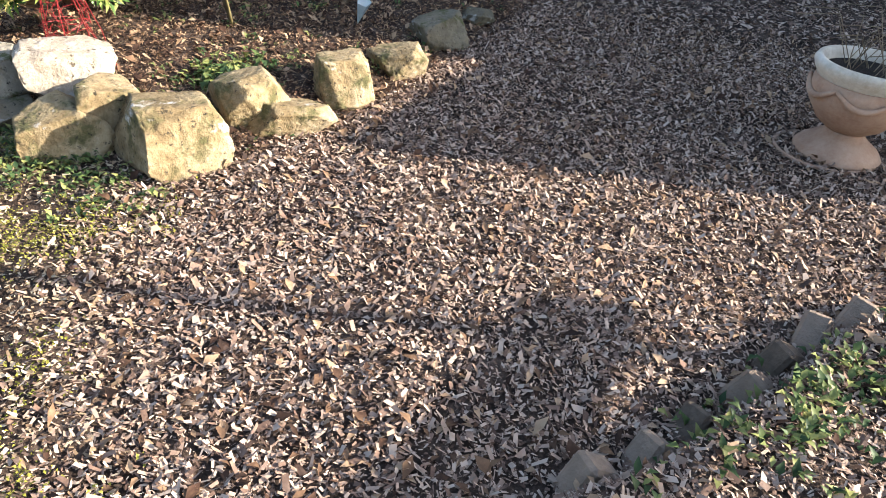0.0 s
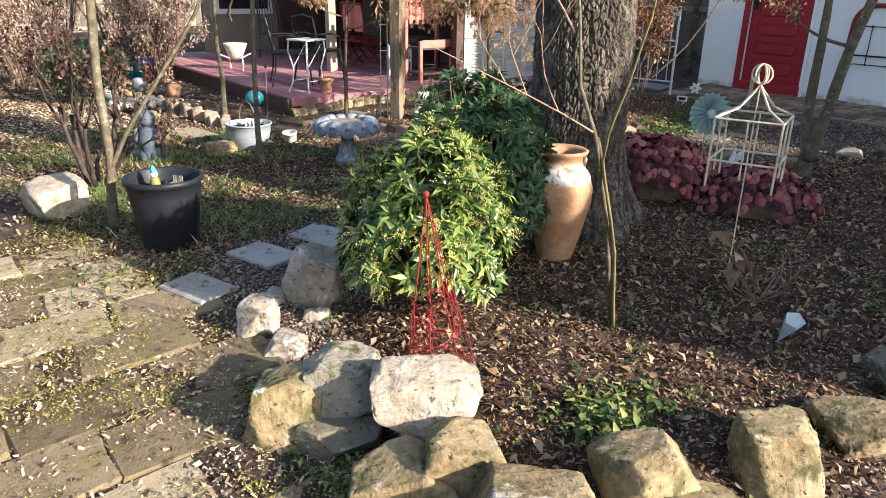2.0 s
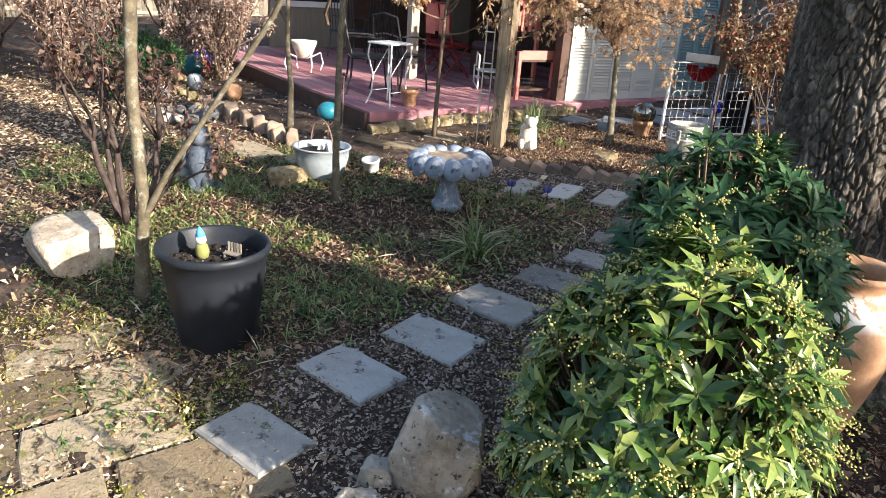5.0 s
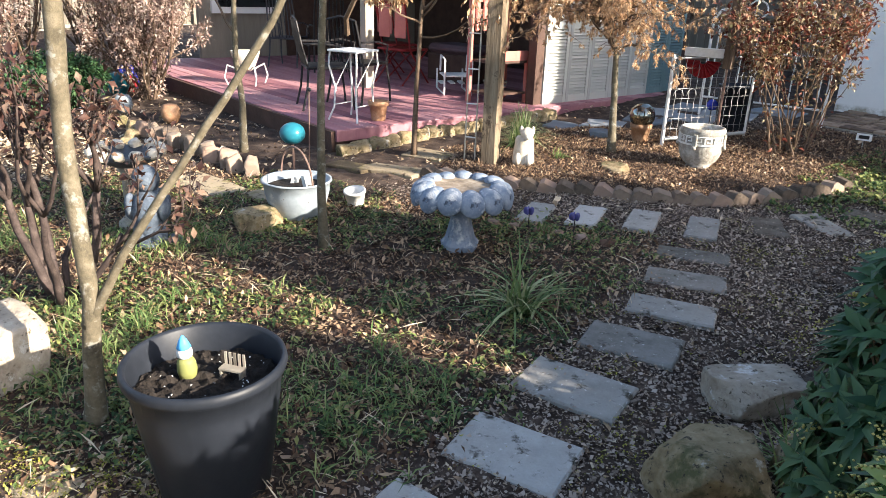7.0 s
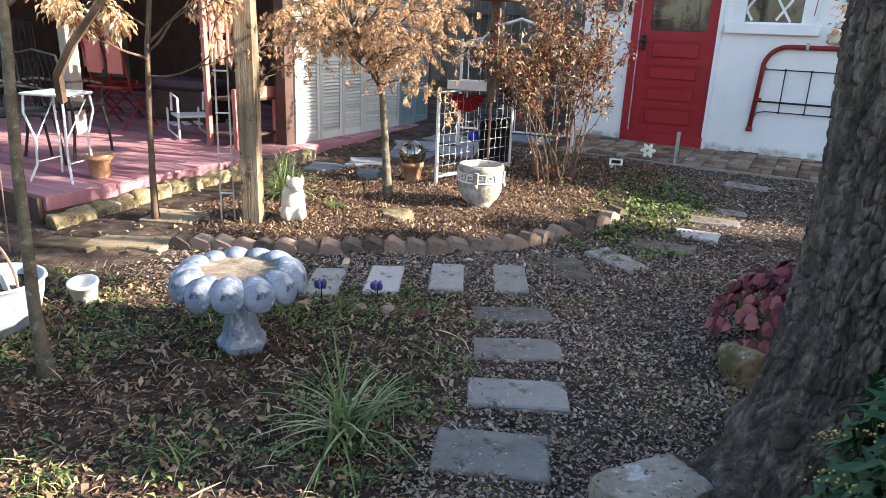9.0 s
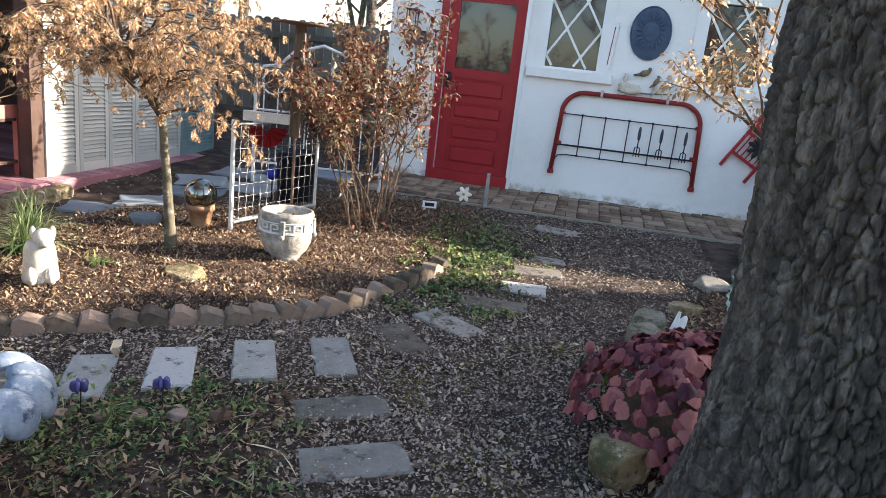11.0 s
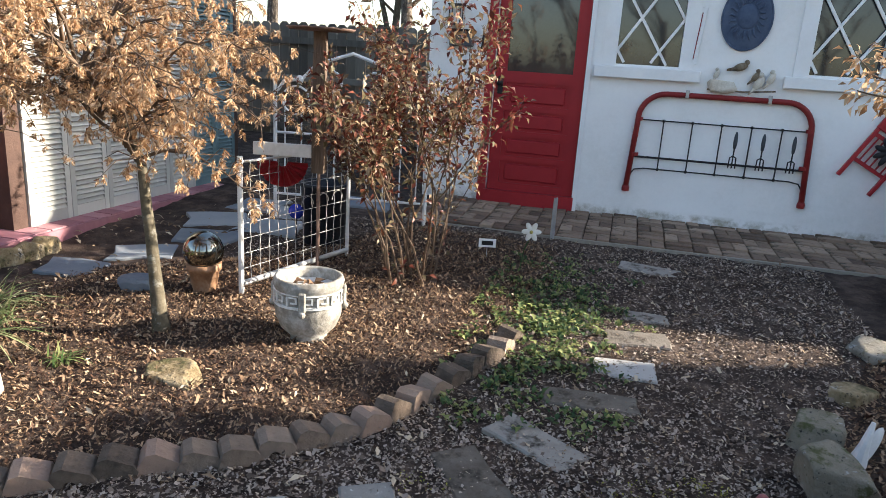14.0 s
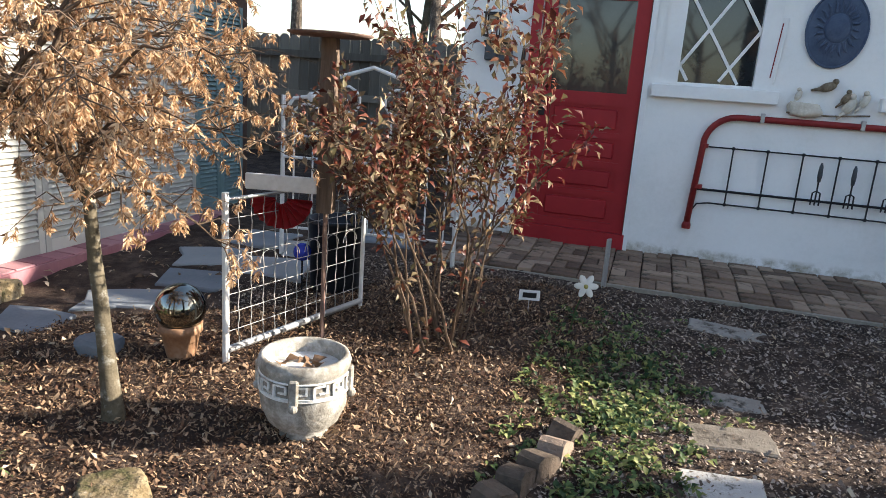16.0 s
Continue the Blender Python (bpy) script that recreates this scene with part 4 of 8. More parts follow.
def slab(name, x, y, w, d, rz, material, label, group, h=0.05, jag=0.0, seed=0, proud=0.012):
    rng = random.Random(seed * 7 + 1)
    bm = bmesh.new()
    ring = []
    for sx, sy in ((-1, -1), (0, -1), (1, -1), (1, 0), (1, 1), (0, 1), (-1, 1), (-1, 0)):
        ring.append((sx * w / 2 + rng.uniform(-jag, jag), sy * d / 2 + rng.uniform(-jag, jag)))
    lo = [bm.verts.new((a, b, 0)) for a, b in ring]
    mid = [bm.verts.new((a, b, h - 0.008)) for a, b in ring]
    top = [bm.verts.new((a * (1 - 0.016 / w), b * (1 - 0.016 / d), h)) for a, b in ring]
    for p, q in ((lo, mid), (mid, top)):
        for k in range(8):
            bm.faces.new((p[k], p[(k + 1) % 8], q[(k + 1) % 8], q[k]))
    bm.faces.new(top)
    ob = part(name, bm, material)
    SLABS.append((x, y, w, d, radians(rz), name))
    ob.matrix_world = pose(x, y, gz(x, y) + proud + 0.006 - h, 2.1) @ pose(0, 0, 0, rng.uniform(-0.6, 0.6), rng.uniform(-0.6, 0.6), rz)
    return tagged(ob, label, "stepping stone", group)


STEPS = [(-4.40, 1.64, 18, 0.36, 0.24), (-4.60, 2.10, 16, 0.38, 0.25), (-4.70, 2.55, 20, 0.40, 0.27), (-4.82, 2.98, 16, 0.42, 0.26), (-4.90, 3.44, 22, 0.40, 0.25), (-4.98, 3.85, 26, 0.40, 0.21), (-5.13, 4.19, 30, 0.40, 0.20), (-5.31, 4.54, 30, 0.40, 0.17)]
for i, (x, y, rz, w, d) in enumerate(STEPS):
    slab("stepping_stone", x, y, w, d, rz, "slab", "rectangular grey concrete stepping stone sunk in the gravel", "stepping stones", seed=i)
for i, (x, y) in enumerate([(-6.36, 4.37), (-6.09, 4.55), (-5.81, 4.76), (-5.51, 4.96)]):
    slab("stepping_stone", x, y, 0.19, 0.38, 27, "slab", "narrow grey concrete stepping stone", "stepping stones", seed=20 + i)
for i, (x, y, w, d, rz) in enumerate([(-5.27, 5.31, 0.20, 0.36, 36), (-5.08, 5.59, 0.40, 0.18, -33), (-4.89, 6.00, 0.42, 0.15, 3), (-4.75, 6.38, 0.30, 0.19, 6), (-4.69, 6.75, 0.34, 0.20, 8), (-4.64, 7.15, 0.27, 0.14, 0), (-4.60, 8.07, 0.44, 0.18, -12)]):
    slab("stepping_stone", x, y, w, d, rz, "slab" if i == 3 else "path_stone", "worn grey flat stone in the earth path", "stepping stones", jag=0.010, seed=40 + i, proud=0.005)
for i, (x, y, w, d, rz) in enumerate([(-8.1, 6.55, 0.36, 0.26, 10), (-7.9, 7.0, 0.42, 0.28, 25), (-7.75, 7.45, 0.46, 0.34, 12), (-7.95, 7.9, 0.44, 0.38, 30), (-7.45, 7.9, 0.5, 0.4, 8), (-7.4, 8.45, 0.55, 0.45, 20), (-7.9, 8.5, 0.4, 0.4, 5), (-7.1, 9.0, 0.5, 0.4, 0)]):
    slab("flagstone", x, y, w, d, rz, "bluestone", "irregular blue-grey flagstone set in the earth", "flagstones by the shutters", jag=0.04, seed=60 + i)
for i, (x, y, w, d, rz) in enumerate([(-8.0, 4.75, 0.4, 0.25, 20), (-7.75, 4.2, 0.5, 0.25, 25), (-8.05, 4.0, 0.4, 0.22, 20), (-7.6, 3.2, 0.6, 0.3, 15), (-8.3, 2.9, 0.7, 0.35, 10)]):
    slab("flagstone", x, y, w, d, rz, "paver", "worn tan flat stone in the earth", "flat stones by the deck", jag=0.03, seed=80 + i, proud=0.01)
# the mossy paver path
for i in range(4):
    for j in range(9):
        x, y = -2.52 - 0.36 * j, 0.16 + 0.52 * i + (0.24 if j % 2 else 0.0)
        if y > 1.30 + 0.05 * j:
            continue
        slab("paver", x + random.uniform(-0.01, 0.01), y + random.uniform(-0.015, 0.015), 0.345, 0.50, random.uniform(-3, 3), "paver", "worn tan paver with moss in its joints", "old pavers", jag=0.014, seed=90 + i * 9 + j, proud=random.uniform(0.0, 0.006))


# ---- scalloped brick edging ----
def along(pts, step):
    out, acc = [], 0.0
    P = [Vector(p) for p in pts]
    for a, b in zip(P, P[1:]):
        l = (b - a).length
        while acc <= l:
            out.append((a.lerp(b, acc / l), math.degrees(math.atan2((b - a).y, (b - a).x))))
            acc += step
        acc -= l
    return out


def hole_brick(hole=0.022):
    bm = bmesh.new()
    w, h, d, r, n = 0.135, 0.13, 0.10, hole, 16
    ring_o, ring_i = [], []
    for k in range(n):
        a = 2 * math.pi * k / n + math.pi / n
        s = min(w / 2 / max(1e-6, abs(math.cos(a))), h / 2 / max(1e-6, abs(math.sin(a))))
        ring_o.append((s * math.cos(a), s * math.sin(a)))
        ring_i.append((r * math.cos(a), r * math.sin(a)))
    L = [[bm.verts.new((px, yy, pz)) for px, pz in ring] for yy in (-d / 2, d / 2) for ring in (ring_o, ring_i)]
    fo, fi, bo, bi = L
    for k in range(n):
        q = (k + 1) % n
        bm.faces.new((fo[k], fo[q], fi[q], fi[k]))
        bm.faces.new((bo[k], bi[k], bi[q], bo[q]))
        bm.faces.new((fo[k], bo[k], bo[q], fo[q]))
        bm.faces.new((fi[k], fi[q], bi[q], bi[k]))
    return bm


EDGE = [(-7.46, 4.34), (-7.15, 4.48), (-6.82, 4.64), (-6.59, 4.79), (-6.32, 4.97), (-6.08, 5.10), (-5.88, 5.32), (-5.72, 5.50), (-5.60, 5.78), (-5.48, 6.04), (-5.36, 6.3), (-5.32, 6.6)]
bases = {}
for i, (p, a) in enumerate(along(EDGE, 0.132)):
    holed = i % 5 == 3
    if holed not in bases:
        ob = part("edging_brick", hole_brick(0.022 if holed else 0.0015), "edgebrick")
        tagged(ob, "brown tilted edging brick with a round core hole" if holed else "grey-brown tilted edging brick worn at its corners", "brick", "brick edging of the bed")
        bases[holed] = ob
        ob.matrix_world = Matrix()
    else:
        ob = copy_thing(bases[holed], Matrix())
    ob.matrix_world = pose(p.x, p.y, gz(p.x, p.y) + 0.008, random.uniform(-10, 10), 24 + random.uniform(-10, 10), a + random.uniform(-9, 9))

# ---- pots, urns and ornaments ----
def black_pot(x, y):
    t = thing("plant_pot", x, y, gz(x, y), "large black plastic plant pot filled with soil", "plant pot")
    prof = [(0.150, 0.0), (0.160, 0.01), (0.207, 0.34), (0.216, 0.41), (0.228, 0.414), (0.232, 0.428), (0.229, 0.446), (0.220, 0.45), (0.212, 0.44), (0.205, 0.36), (0.20, 0.34)]
    part("body", lathe(prof, 56, None, lambda i, z: 1 + (0.006 * math.sin(14 * math.pi * i / 28 * 2 + z * 30) if 0.02 < z < 0.39 else 0)), "black_plastic", t, smooth=True)
    bm = bmesh.new()
    bmesh.ops.create_grid(bm, x_segments=44, y_segments=44, size=0.202)
    for v in bm.verts:
        q = Vector((v.co.x, v.co.y, 0))
        if q.length > 0.199:
            q = q.normalized() * 0.199
        v.co = Vector((q.x, q.y, 0.366 + 0.020 * noise.noise(q * 28) + 0.012 * noise.noise(q * 60) - 0.1 * q.x * q.x))
    part("soil", bm, "potting", t)
    n = 46
    a, r = RNG.uniform(0, 6.28, n), 0.18 * np.sqrt(RNG.random(n))
    bits = leaves("perlite", np.stack([r * np.cos(a), r * np.sin(a), np.full(n, 0.376)], -1), RNG.normal(0, 1, (n, 3)) * (1, 1, 0.2), np.tile((0, 0, 1.0), (n, 1)), RNG.uniform(0.004, 0.009, n), 0.005, "white_metal", t)
    tagged(bits, "white specks in the potting soil", kind="stuff")
    zt = gz(x, y) + 0.366
    g = thing("gnome", x - 0.07, y - 0.03, zt, "small garden figure with a bright blue pointed cap and green coat", "figurine", rx=4, ry=6)
    part("coat", lathe([(0.024, -0.01), (0.029, 0.02), (0.026, 0.05), (0.018, 0.064)], 14), "weed", g, "green coat", True)
    part("head", lathe([(0.014, 0.064), (0.023, 0.074), (0.021, 0.092), (0.016, 0.097)], 14), "white_metal", g, "white bearded head", True)
    part("cap", lathe([(0.017, 0.0975), (0.021, 0.10), (0.013, 0.122), (0.003, 0.14)], 14), "gnome_cap", g, "bright blue cap", True)
    s = thing("toy_bench", x + 0.02, y + 0.07, zt, "tiny grey wooden bench standing in the pot", "figurine", rz=35)
    part("seat", box(0.075, 0.03, 0.006, Matrix.Translation((0, 0, 0.026))), "fence", s)
    for k in range(5):
        part("slat", box(0.008, 0.004, 0.04, Matrix.Translation((-0.03 + 0.015 * k, 0.016, 0.032))), "fence", s)
    for k in (-0.032, 0.032):
        part("leg", box(0.007, 0.028, 0.04, Matrix.Translation((k, 0, -0.014))), "fence", s)


black_pot(-5.16, 1.73)


def petal_bath(x, y):
    z = gz(x, y)
    t = thing("birdbath", x, y, z, "blue-grey cast stone birdbath shaped like an open flower", "birdbath")
    part("pedestal", lathe([(0.105, 0), (0.11, 0.03), (0.085, 0.06), (0.06, 0.16), (0.052, 0.22), (0.07, 0.27), (0.10, 0.29)], 10, None, lambda i, z_: 1 + 0.06 * math.cos(math.pi * i)), "concrete_blue", t)
    part("bowl", lathe([(0.06, 0.275), (0.17, 0.29), (0.225, 0.31), (0.235, 0.34), (0.22, 0.372), (0.17, 0.362), (0.05, 0.355)], 36), "bowl_sand", t, "sandy bowl with dried leaves", True)
    pm = None
    bm = bmesh.new()
    bmesh.ops.create_uvsphere(bm, u_segments=22, v_segments=16, radius=1, matrix=Matrix.Diagonal((0.082, 0.070, 0.046, 1)))
    for v in bm.verts:
        v.co.z -= 5.0 * max(0.0, v.co.x) ** 2
        v.co.y *= 1 + 2.2 * v.co.x
    for i in range(13):
        ob = new("petal", pm) if pm else part("petal", bm, "concrete_blue", t, smooth=True)
        pm = ob.data
        ob.parent = t
        ob.matrix_local = pose(0, 0, 0, 0, 0, 360 / 13 * i) @ pose(0.232, 0, 0.340 + 0.004 * math.sin(3 * i), 0, 30, 0)
    return t


petal_bath(-6.2, 3.58)


def jar(x, y):
    t = thing("jar", x, y, gz(x, y), "tall glazed terracotta jar with worn white paint", "jar")
    part("body", lathe([(0.095, 0), (0.10, 0.02), (0.135, 0.16), (0.172, 0.32), (0.178, 0.40), (0.155, 0.48), (0.118, 0.525), (0.108, 0.55), (0.112, 0.575), (0.135, 0.592), (0.138, 0.605), (0.128, 0.612), (0.10, 0.595), (0.095, 0.55), (0.09, 0.45)], 44), "terracotta", t, smooth=True)
    for a in (268, 88):
        c, s = math.cos(radians(a)), math.sin(radians(a))
        part("handle", tube([(0.11 * c, 0.11 * s, 0.565), (0.155 * c, 0.155 * s, 0.57), (0.178 * c, 0.178 * s, 0.53), (0.160 * c, 0.160 * s, 0.46)], 0.015, 8), "terracotta", t, smooth=True)


jar(-3.42, 3.32)


def greek_urn(x, y):
    t = thing("urn", x, y, gz(x, y) - 0.01, "chipped white stone urn with a Greek key band", "urn")
    part("body", lathe([(0.08, 0), (0.095, 0.015), (0.09, 0.03), (0.135, 0.075), (0.158, 0.13), (0.165, 0.18), (0.163, 0.20), (0.163, 0.27), (0.168, 0.285), (0.172, 0.305), (0.165, 0.325), (0.150, 0.33), (0.142, 0.32), (0.135, 0.26), (0.132, 0.25)], 48), "urn_white", t, smooth=True)
    bm = bmesh.new()
    bmesh.ops.create_circle(bm, cap_ends=True, segments=30, radius=0.134, matrix=Matrix.Translation((0, 0, 0.262)))
    part("soil", bm, "potting", t)
    n = 14
    for i in range(n):
        bm = bmesh.new()
        for u0, u1, z0, z1 in ((0.0, 0.75, 0.0, 0.12), (0.0, 0.12, 0.0, 1.0), (0.0, 0.75, 0.88, 1.0), (0.63, 0.75, 0.4, 1.0), (0.3, 0.75, 0.4, 0.52), (0.75, 1.0, 0.0, 0.12)):
            a0, a1 = 2 * math.pi * (i + u0) / n, 2 * math.pi * (i + u1) / n
            za, zb = 0.208 + 0.055 * z0, 0.208 + 0.055 * z1
            v = [bm.verts.new((r * math.cos(a), r * math.sin(a), z)) for r in (0.160, 0.170) for a, z in ((a0, za), (a1, za), (a1, zb), (a0, zb))]
            for f in ((0, 1, 2, 3), (4, 7, 6, 5), (0, 4, 5, 1), (1, 5, 6, 2), (2, 6, 7, 3), (3, 7, 4, 0)):
                bm.faces.new([v[k] for k in f])
        part("key_relief", bm, "urn_relief", t)
    rl = random.Random(9)
    for k in range(9):
        a, r = rl.uniform(0, 6.28), rl.uniform(0, 0.10)
        leaves("dry_leaf", [(r * math.cos(a), r * math.sin(a), 0.268)], [(rl.gauss(0, 1), rl.gauss(0, 1), rl.uniform(0, 0.8))], [(0.3, 0, 1.0)], 0.07, 0.05, "litter", t)
    for k, zz in enumerate((0.200, 0.266)):
        part("band", lathe([(0.1625, zz), (0.1695, zz + 0.002), (0.1695, zz + 0.006), (0.1625, zz + 0.008)], 48), "urn_relief", t, smooth=True)
    for a in (15, 105, 195, 285):
        c, s = math.cos(radians(a)), math.sin(radians(a))
        bm = box(0.024, 0.034, 0.10, pose(0.170 * c, 0.170 * s, 0.19, 0, 0, a), 0.006)
        bmesh.ops.create_uvsphere(bm, u_segments=10, v_segments=8, radius=0.018, matrix=Matrix.Translation((0.176 * c, 0.176 * s, 0.185)))
        part("handle", bm, "urn_white", t)


greek_urn(-6.28, 6.10)


def gazing_ball(x, y):
    z = gz(x, y)
    p = part("flower_pot", lathe([(0.062, 0), (0.066, 0.01), (0.085, 0.12), (0.095, 0.122), (0.097, 0.16), (0.086, 0.162), (0.078, 0.14)], 28), "terracotta", None, smooth=True)
    p.matrix_world = pose(x, y, z)
    tagged(p, "small upturned terracotta pot holding a mirror ball", "flower pot")
    b = part("gazing_ball", ball(0.112, 36), "mirror", None, smooth=True)
    b.matrix_world = pose(x, y, z + 0.162 + 0.070)
    tagged(b, "dark mirrored glass gazing ball resting on a clay pot", "gazing ball")


gazing_ball(-7.10, 6.46)


def dog_statue(x, y):
    bm = lathe([(0.085, 0), (0.09, 0.02), (0.082, 0.10), (0.075, 0.19), (0.062, 0.22)], 14)
    for m in (Matrix.Translation((0.02, -0.02, 0.245)) @ Matrix.Diagonal((0.052, 0.058, 0.052, 1)), Matrix.Translation((0.03, -0.075, 0.228)) @ Matrix.Diagonal((0.028, 0.035, 0.022, 1)), Matrix.Translation((-0.03, 0, 0.27)) @ Matrix.Diagonal((0.016, 0.02, 0.035, 1)), Matrix.Translation((0.062, 0, 0.27)) @ Matrix.Diagonal((0.016, 0.02, 0.035, 1)), Matrix.Translation((-0.04, -0.075, 0.05)) @ Matrix.Diagonal((0.03, 0.04, 0.05, 1)), Matrix.Translation((0.05, -0.075, 0.05)) @ Matrix.Diagonal((0.03, 0.04, 0.05, 1))):
        bmesh.ops.create_uvsphere(bm, u_segments=12, v_segments=8, radius=1, matrix=m)
    ob = part("dog_statue", bm, "cast_stone", None, smooth=True)
    ob.matrix_world = pose(x, y, gz(x, y), 0, 0, 40)
    tagged(ob, "pale cast stone statue of a sitting dog", "statue")


dog_statue(-7.24, 5.12)


def cherub(x, y):
    bm = lathe([(0.09, 0), (0.09, 0.03), (0.05, 0.05), (0.085, 0.14), (0.095, 0.22), (0.075, 0.30), (0.04, 0.335)], 16)
    for mx in (((-0.05, -0.02, 0.09), (0.045, 0.05, 0.09)), ((0.05, -0.02, 0.09), (0.045, 0.05, 0.09)), ((0, 0, 0.40), (0.075, 0.072, 0.078)), ((-0.095, -0.02, 0.24), (0.035, 0.04, 0.08)), ((0.095, -0.03, 0.24), (0.035, 0.05, 0.075)), ((0.05, 0.07, 0.26), (0.05, 0.02, 0.08)), ((-0.05, 0.07, 0.26), (0.05, 0.02, 0.08)), ((0.1, 0.04, 0.03), (0.06, 0.05, 0.035))):
        bmesh.ops.create_uvsphere(bm, u_segments=14, v_segments=10, radius=1, matrix=Matrix.Translation(mx[0]) @ Matrix.Diagonal((*mx[1], 1)))
    ob = part("cherub_statue", bm, "cherub_stone", None, smooth=True)
    ob.matrix_world = pose(x, y, gz(x, y), 0, 0, 50)
    tagged(ob, "weathered blue-grey stone garden statue with a round head", "statue")


cherub(-7.32, 2.22)


def shell_bath(x, y):
    t = thing("birdbath", x, y, gz(x, y), "dark stone birdbath with a pale shell rim", "birdbath")
    part("pedestal", lathe([(0.10, 0), (0.10, 0.04), (0.055, 0.08), (0.05, 0.34), (0.08, 0.40)], 18), "rock_grey", t, smooth=True)
    part("bowl", lathe([(0.07, 0.39), (0.19, 0.44), (0.22, 0.475), (0.20, 0.48), (0.08, 0.43)], 24), "steel_dark", t, smooth=True)
    for i in range(12):
        ob = part("shell", boulder(0.09, 0.07, 0.06, 700 + i, 5, 2), "cast_stone", t, smooth=True)
        ob.location = (0.195 * math.cos(i * 0.524), 0.195 * math.sin(i * 0.524), 0.465)


shell_bath(-7.75, 2.25)


def enamel_bowl(x, y):
    z = gz(x, y)
    t = thing("planter_bowl", x, y, z - 0.01, "chipped pale blue-grey enamel basin used as a planter", "planter")
    part("body", lathe([(0.13, 0), (0.165, 0.02), (0.205, 0.17), (0.21, 0.235), (0.225, 0.24), (0.222, 0.25), (0.205, 0.248), (0.195, 0.19)], 36), "enamel", t, smooth=True)
    bm = bmesh.new()
    bmesh.ops.create_circle(bm, cap_ends=True, segments=30, radius=0.196, matrix=Matrix.Translation((0, 0, 0.20)))
    part("soil", bm, "potting", t)
    part("handle", tube(arc(0, 0.24, 0.21, 0, 180, 14), 0.006, 6), "rust", t, "rusty wire bail")
    for i, a in enumerate((0.3, 1.2, 2.9)):
        ob = part("shard", box(0.05, 0.008, 0.09, None, 0.002), "white_metal", t)
        ob.matrix_local = pose(0.08 * math.cos(a), 0.08 * math.sin(a), 0.19, 8, 12 * i - 10, 40 * i)
    w = part("small_pot", lathe([(0.05, 0), (0.055, 0.01), (0.07, 0.10), (0.075, 0.10), (0.075, 0.115), (0.06, 0.115), (0.055, 0.06)], 20), "white_metal", None, smooth=True)
    w.matrix_world = pose(-7.22, 3.52, gz(-7.22, 3.52) - 0.005, 8, 6)
    tagged(w, "small white enamel pot by the basin", "pot")


enamel_bowl(-7.28, 3.12)


def turquoise_ball(x, y):
    z = gz(x, y)
    t = thing("glass_ball", x, y, z, "turquoise glass ball on a rusty garden stake with a small bird", "garden ornament")
    part("ball", ball(0.10, 24, Matrix.Translation((0, 0, 0.30)) @ Matrix.Diagonal((1, 1, 0.85, 1))), "teal", t, smooth=True)
    part("stake", tube([(0, 0, 0), (0, 0, 0.25)], 0.008), "rust", t)
    part("stake", tube([(0.03, 0.12, 0), (0.05, 0.13, 0.62)], 0.004), "rust", t)
    bm = ball(0.02, 10, Matrix.Translation((0.05, 0.13, 0.635)) @ Matrix.Diagonal((1.6, 0.8, 0.8, 1)))
    part("bird", bm, "iron", t, smooth=True)


turquoise_ball(-8.30, 3.62)


def red_obelisk():
    bx, by = -2.80, 2.06
    z = gz(bx, by)
    t = thing("obelisk", bx, by, z - 0.01, "tangled red wire plant obelisk tapering to a point", "plant support")
    top = Vector((0.07, -0.13, 1.02 - z))
    rng = random.Random(8)
    for i in range(7):
        a = 6.283 * i / 7
        foot = Vector((0.15 * math.cos(a), 0.15 * math.sin(a), 0))
        pts = [foot.lerp(top, k / 8) + Vector((rng.gauss(0, 0.006), rng.gauss(0, 0.006), 0)) * (1 - k / 8) for k in range(9)]
        part("leg", tube(pts, 0.0021, 5), "red_wire", t)
    for i in range(9):
        a0, n = rng.uniform(0, 6.28), 22
        pts = []
        for k in range(n):
            u = k / n * rng.uniform(0.55, 0.62) if k else 0.02
            c = Vector((0, 0, 0)).lerp(top, u)
            a = a0 + k * 0.34 + rng.gauss(0, 0.35)
            r = 0.16 * (1 - u) * rng.uniform(0.65, 1.1)
            pts.append((c.x + r * math.cos(a), c.y + r * math.sin(a), max(0.01, c.z + rng.gauss(0, 0.015))))
        part("wire", tube(pts, 0.0014, 4), "red_wire", t)
    part("finial", ball(0.012, 10, Matrix.Translation(top)), "red_wire", t)


red_obelisk()


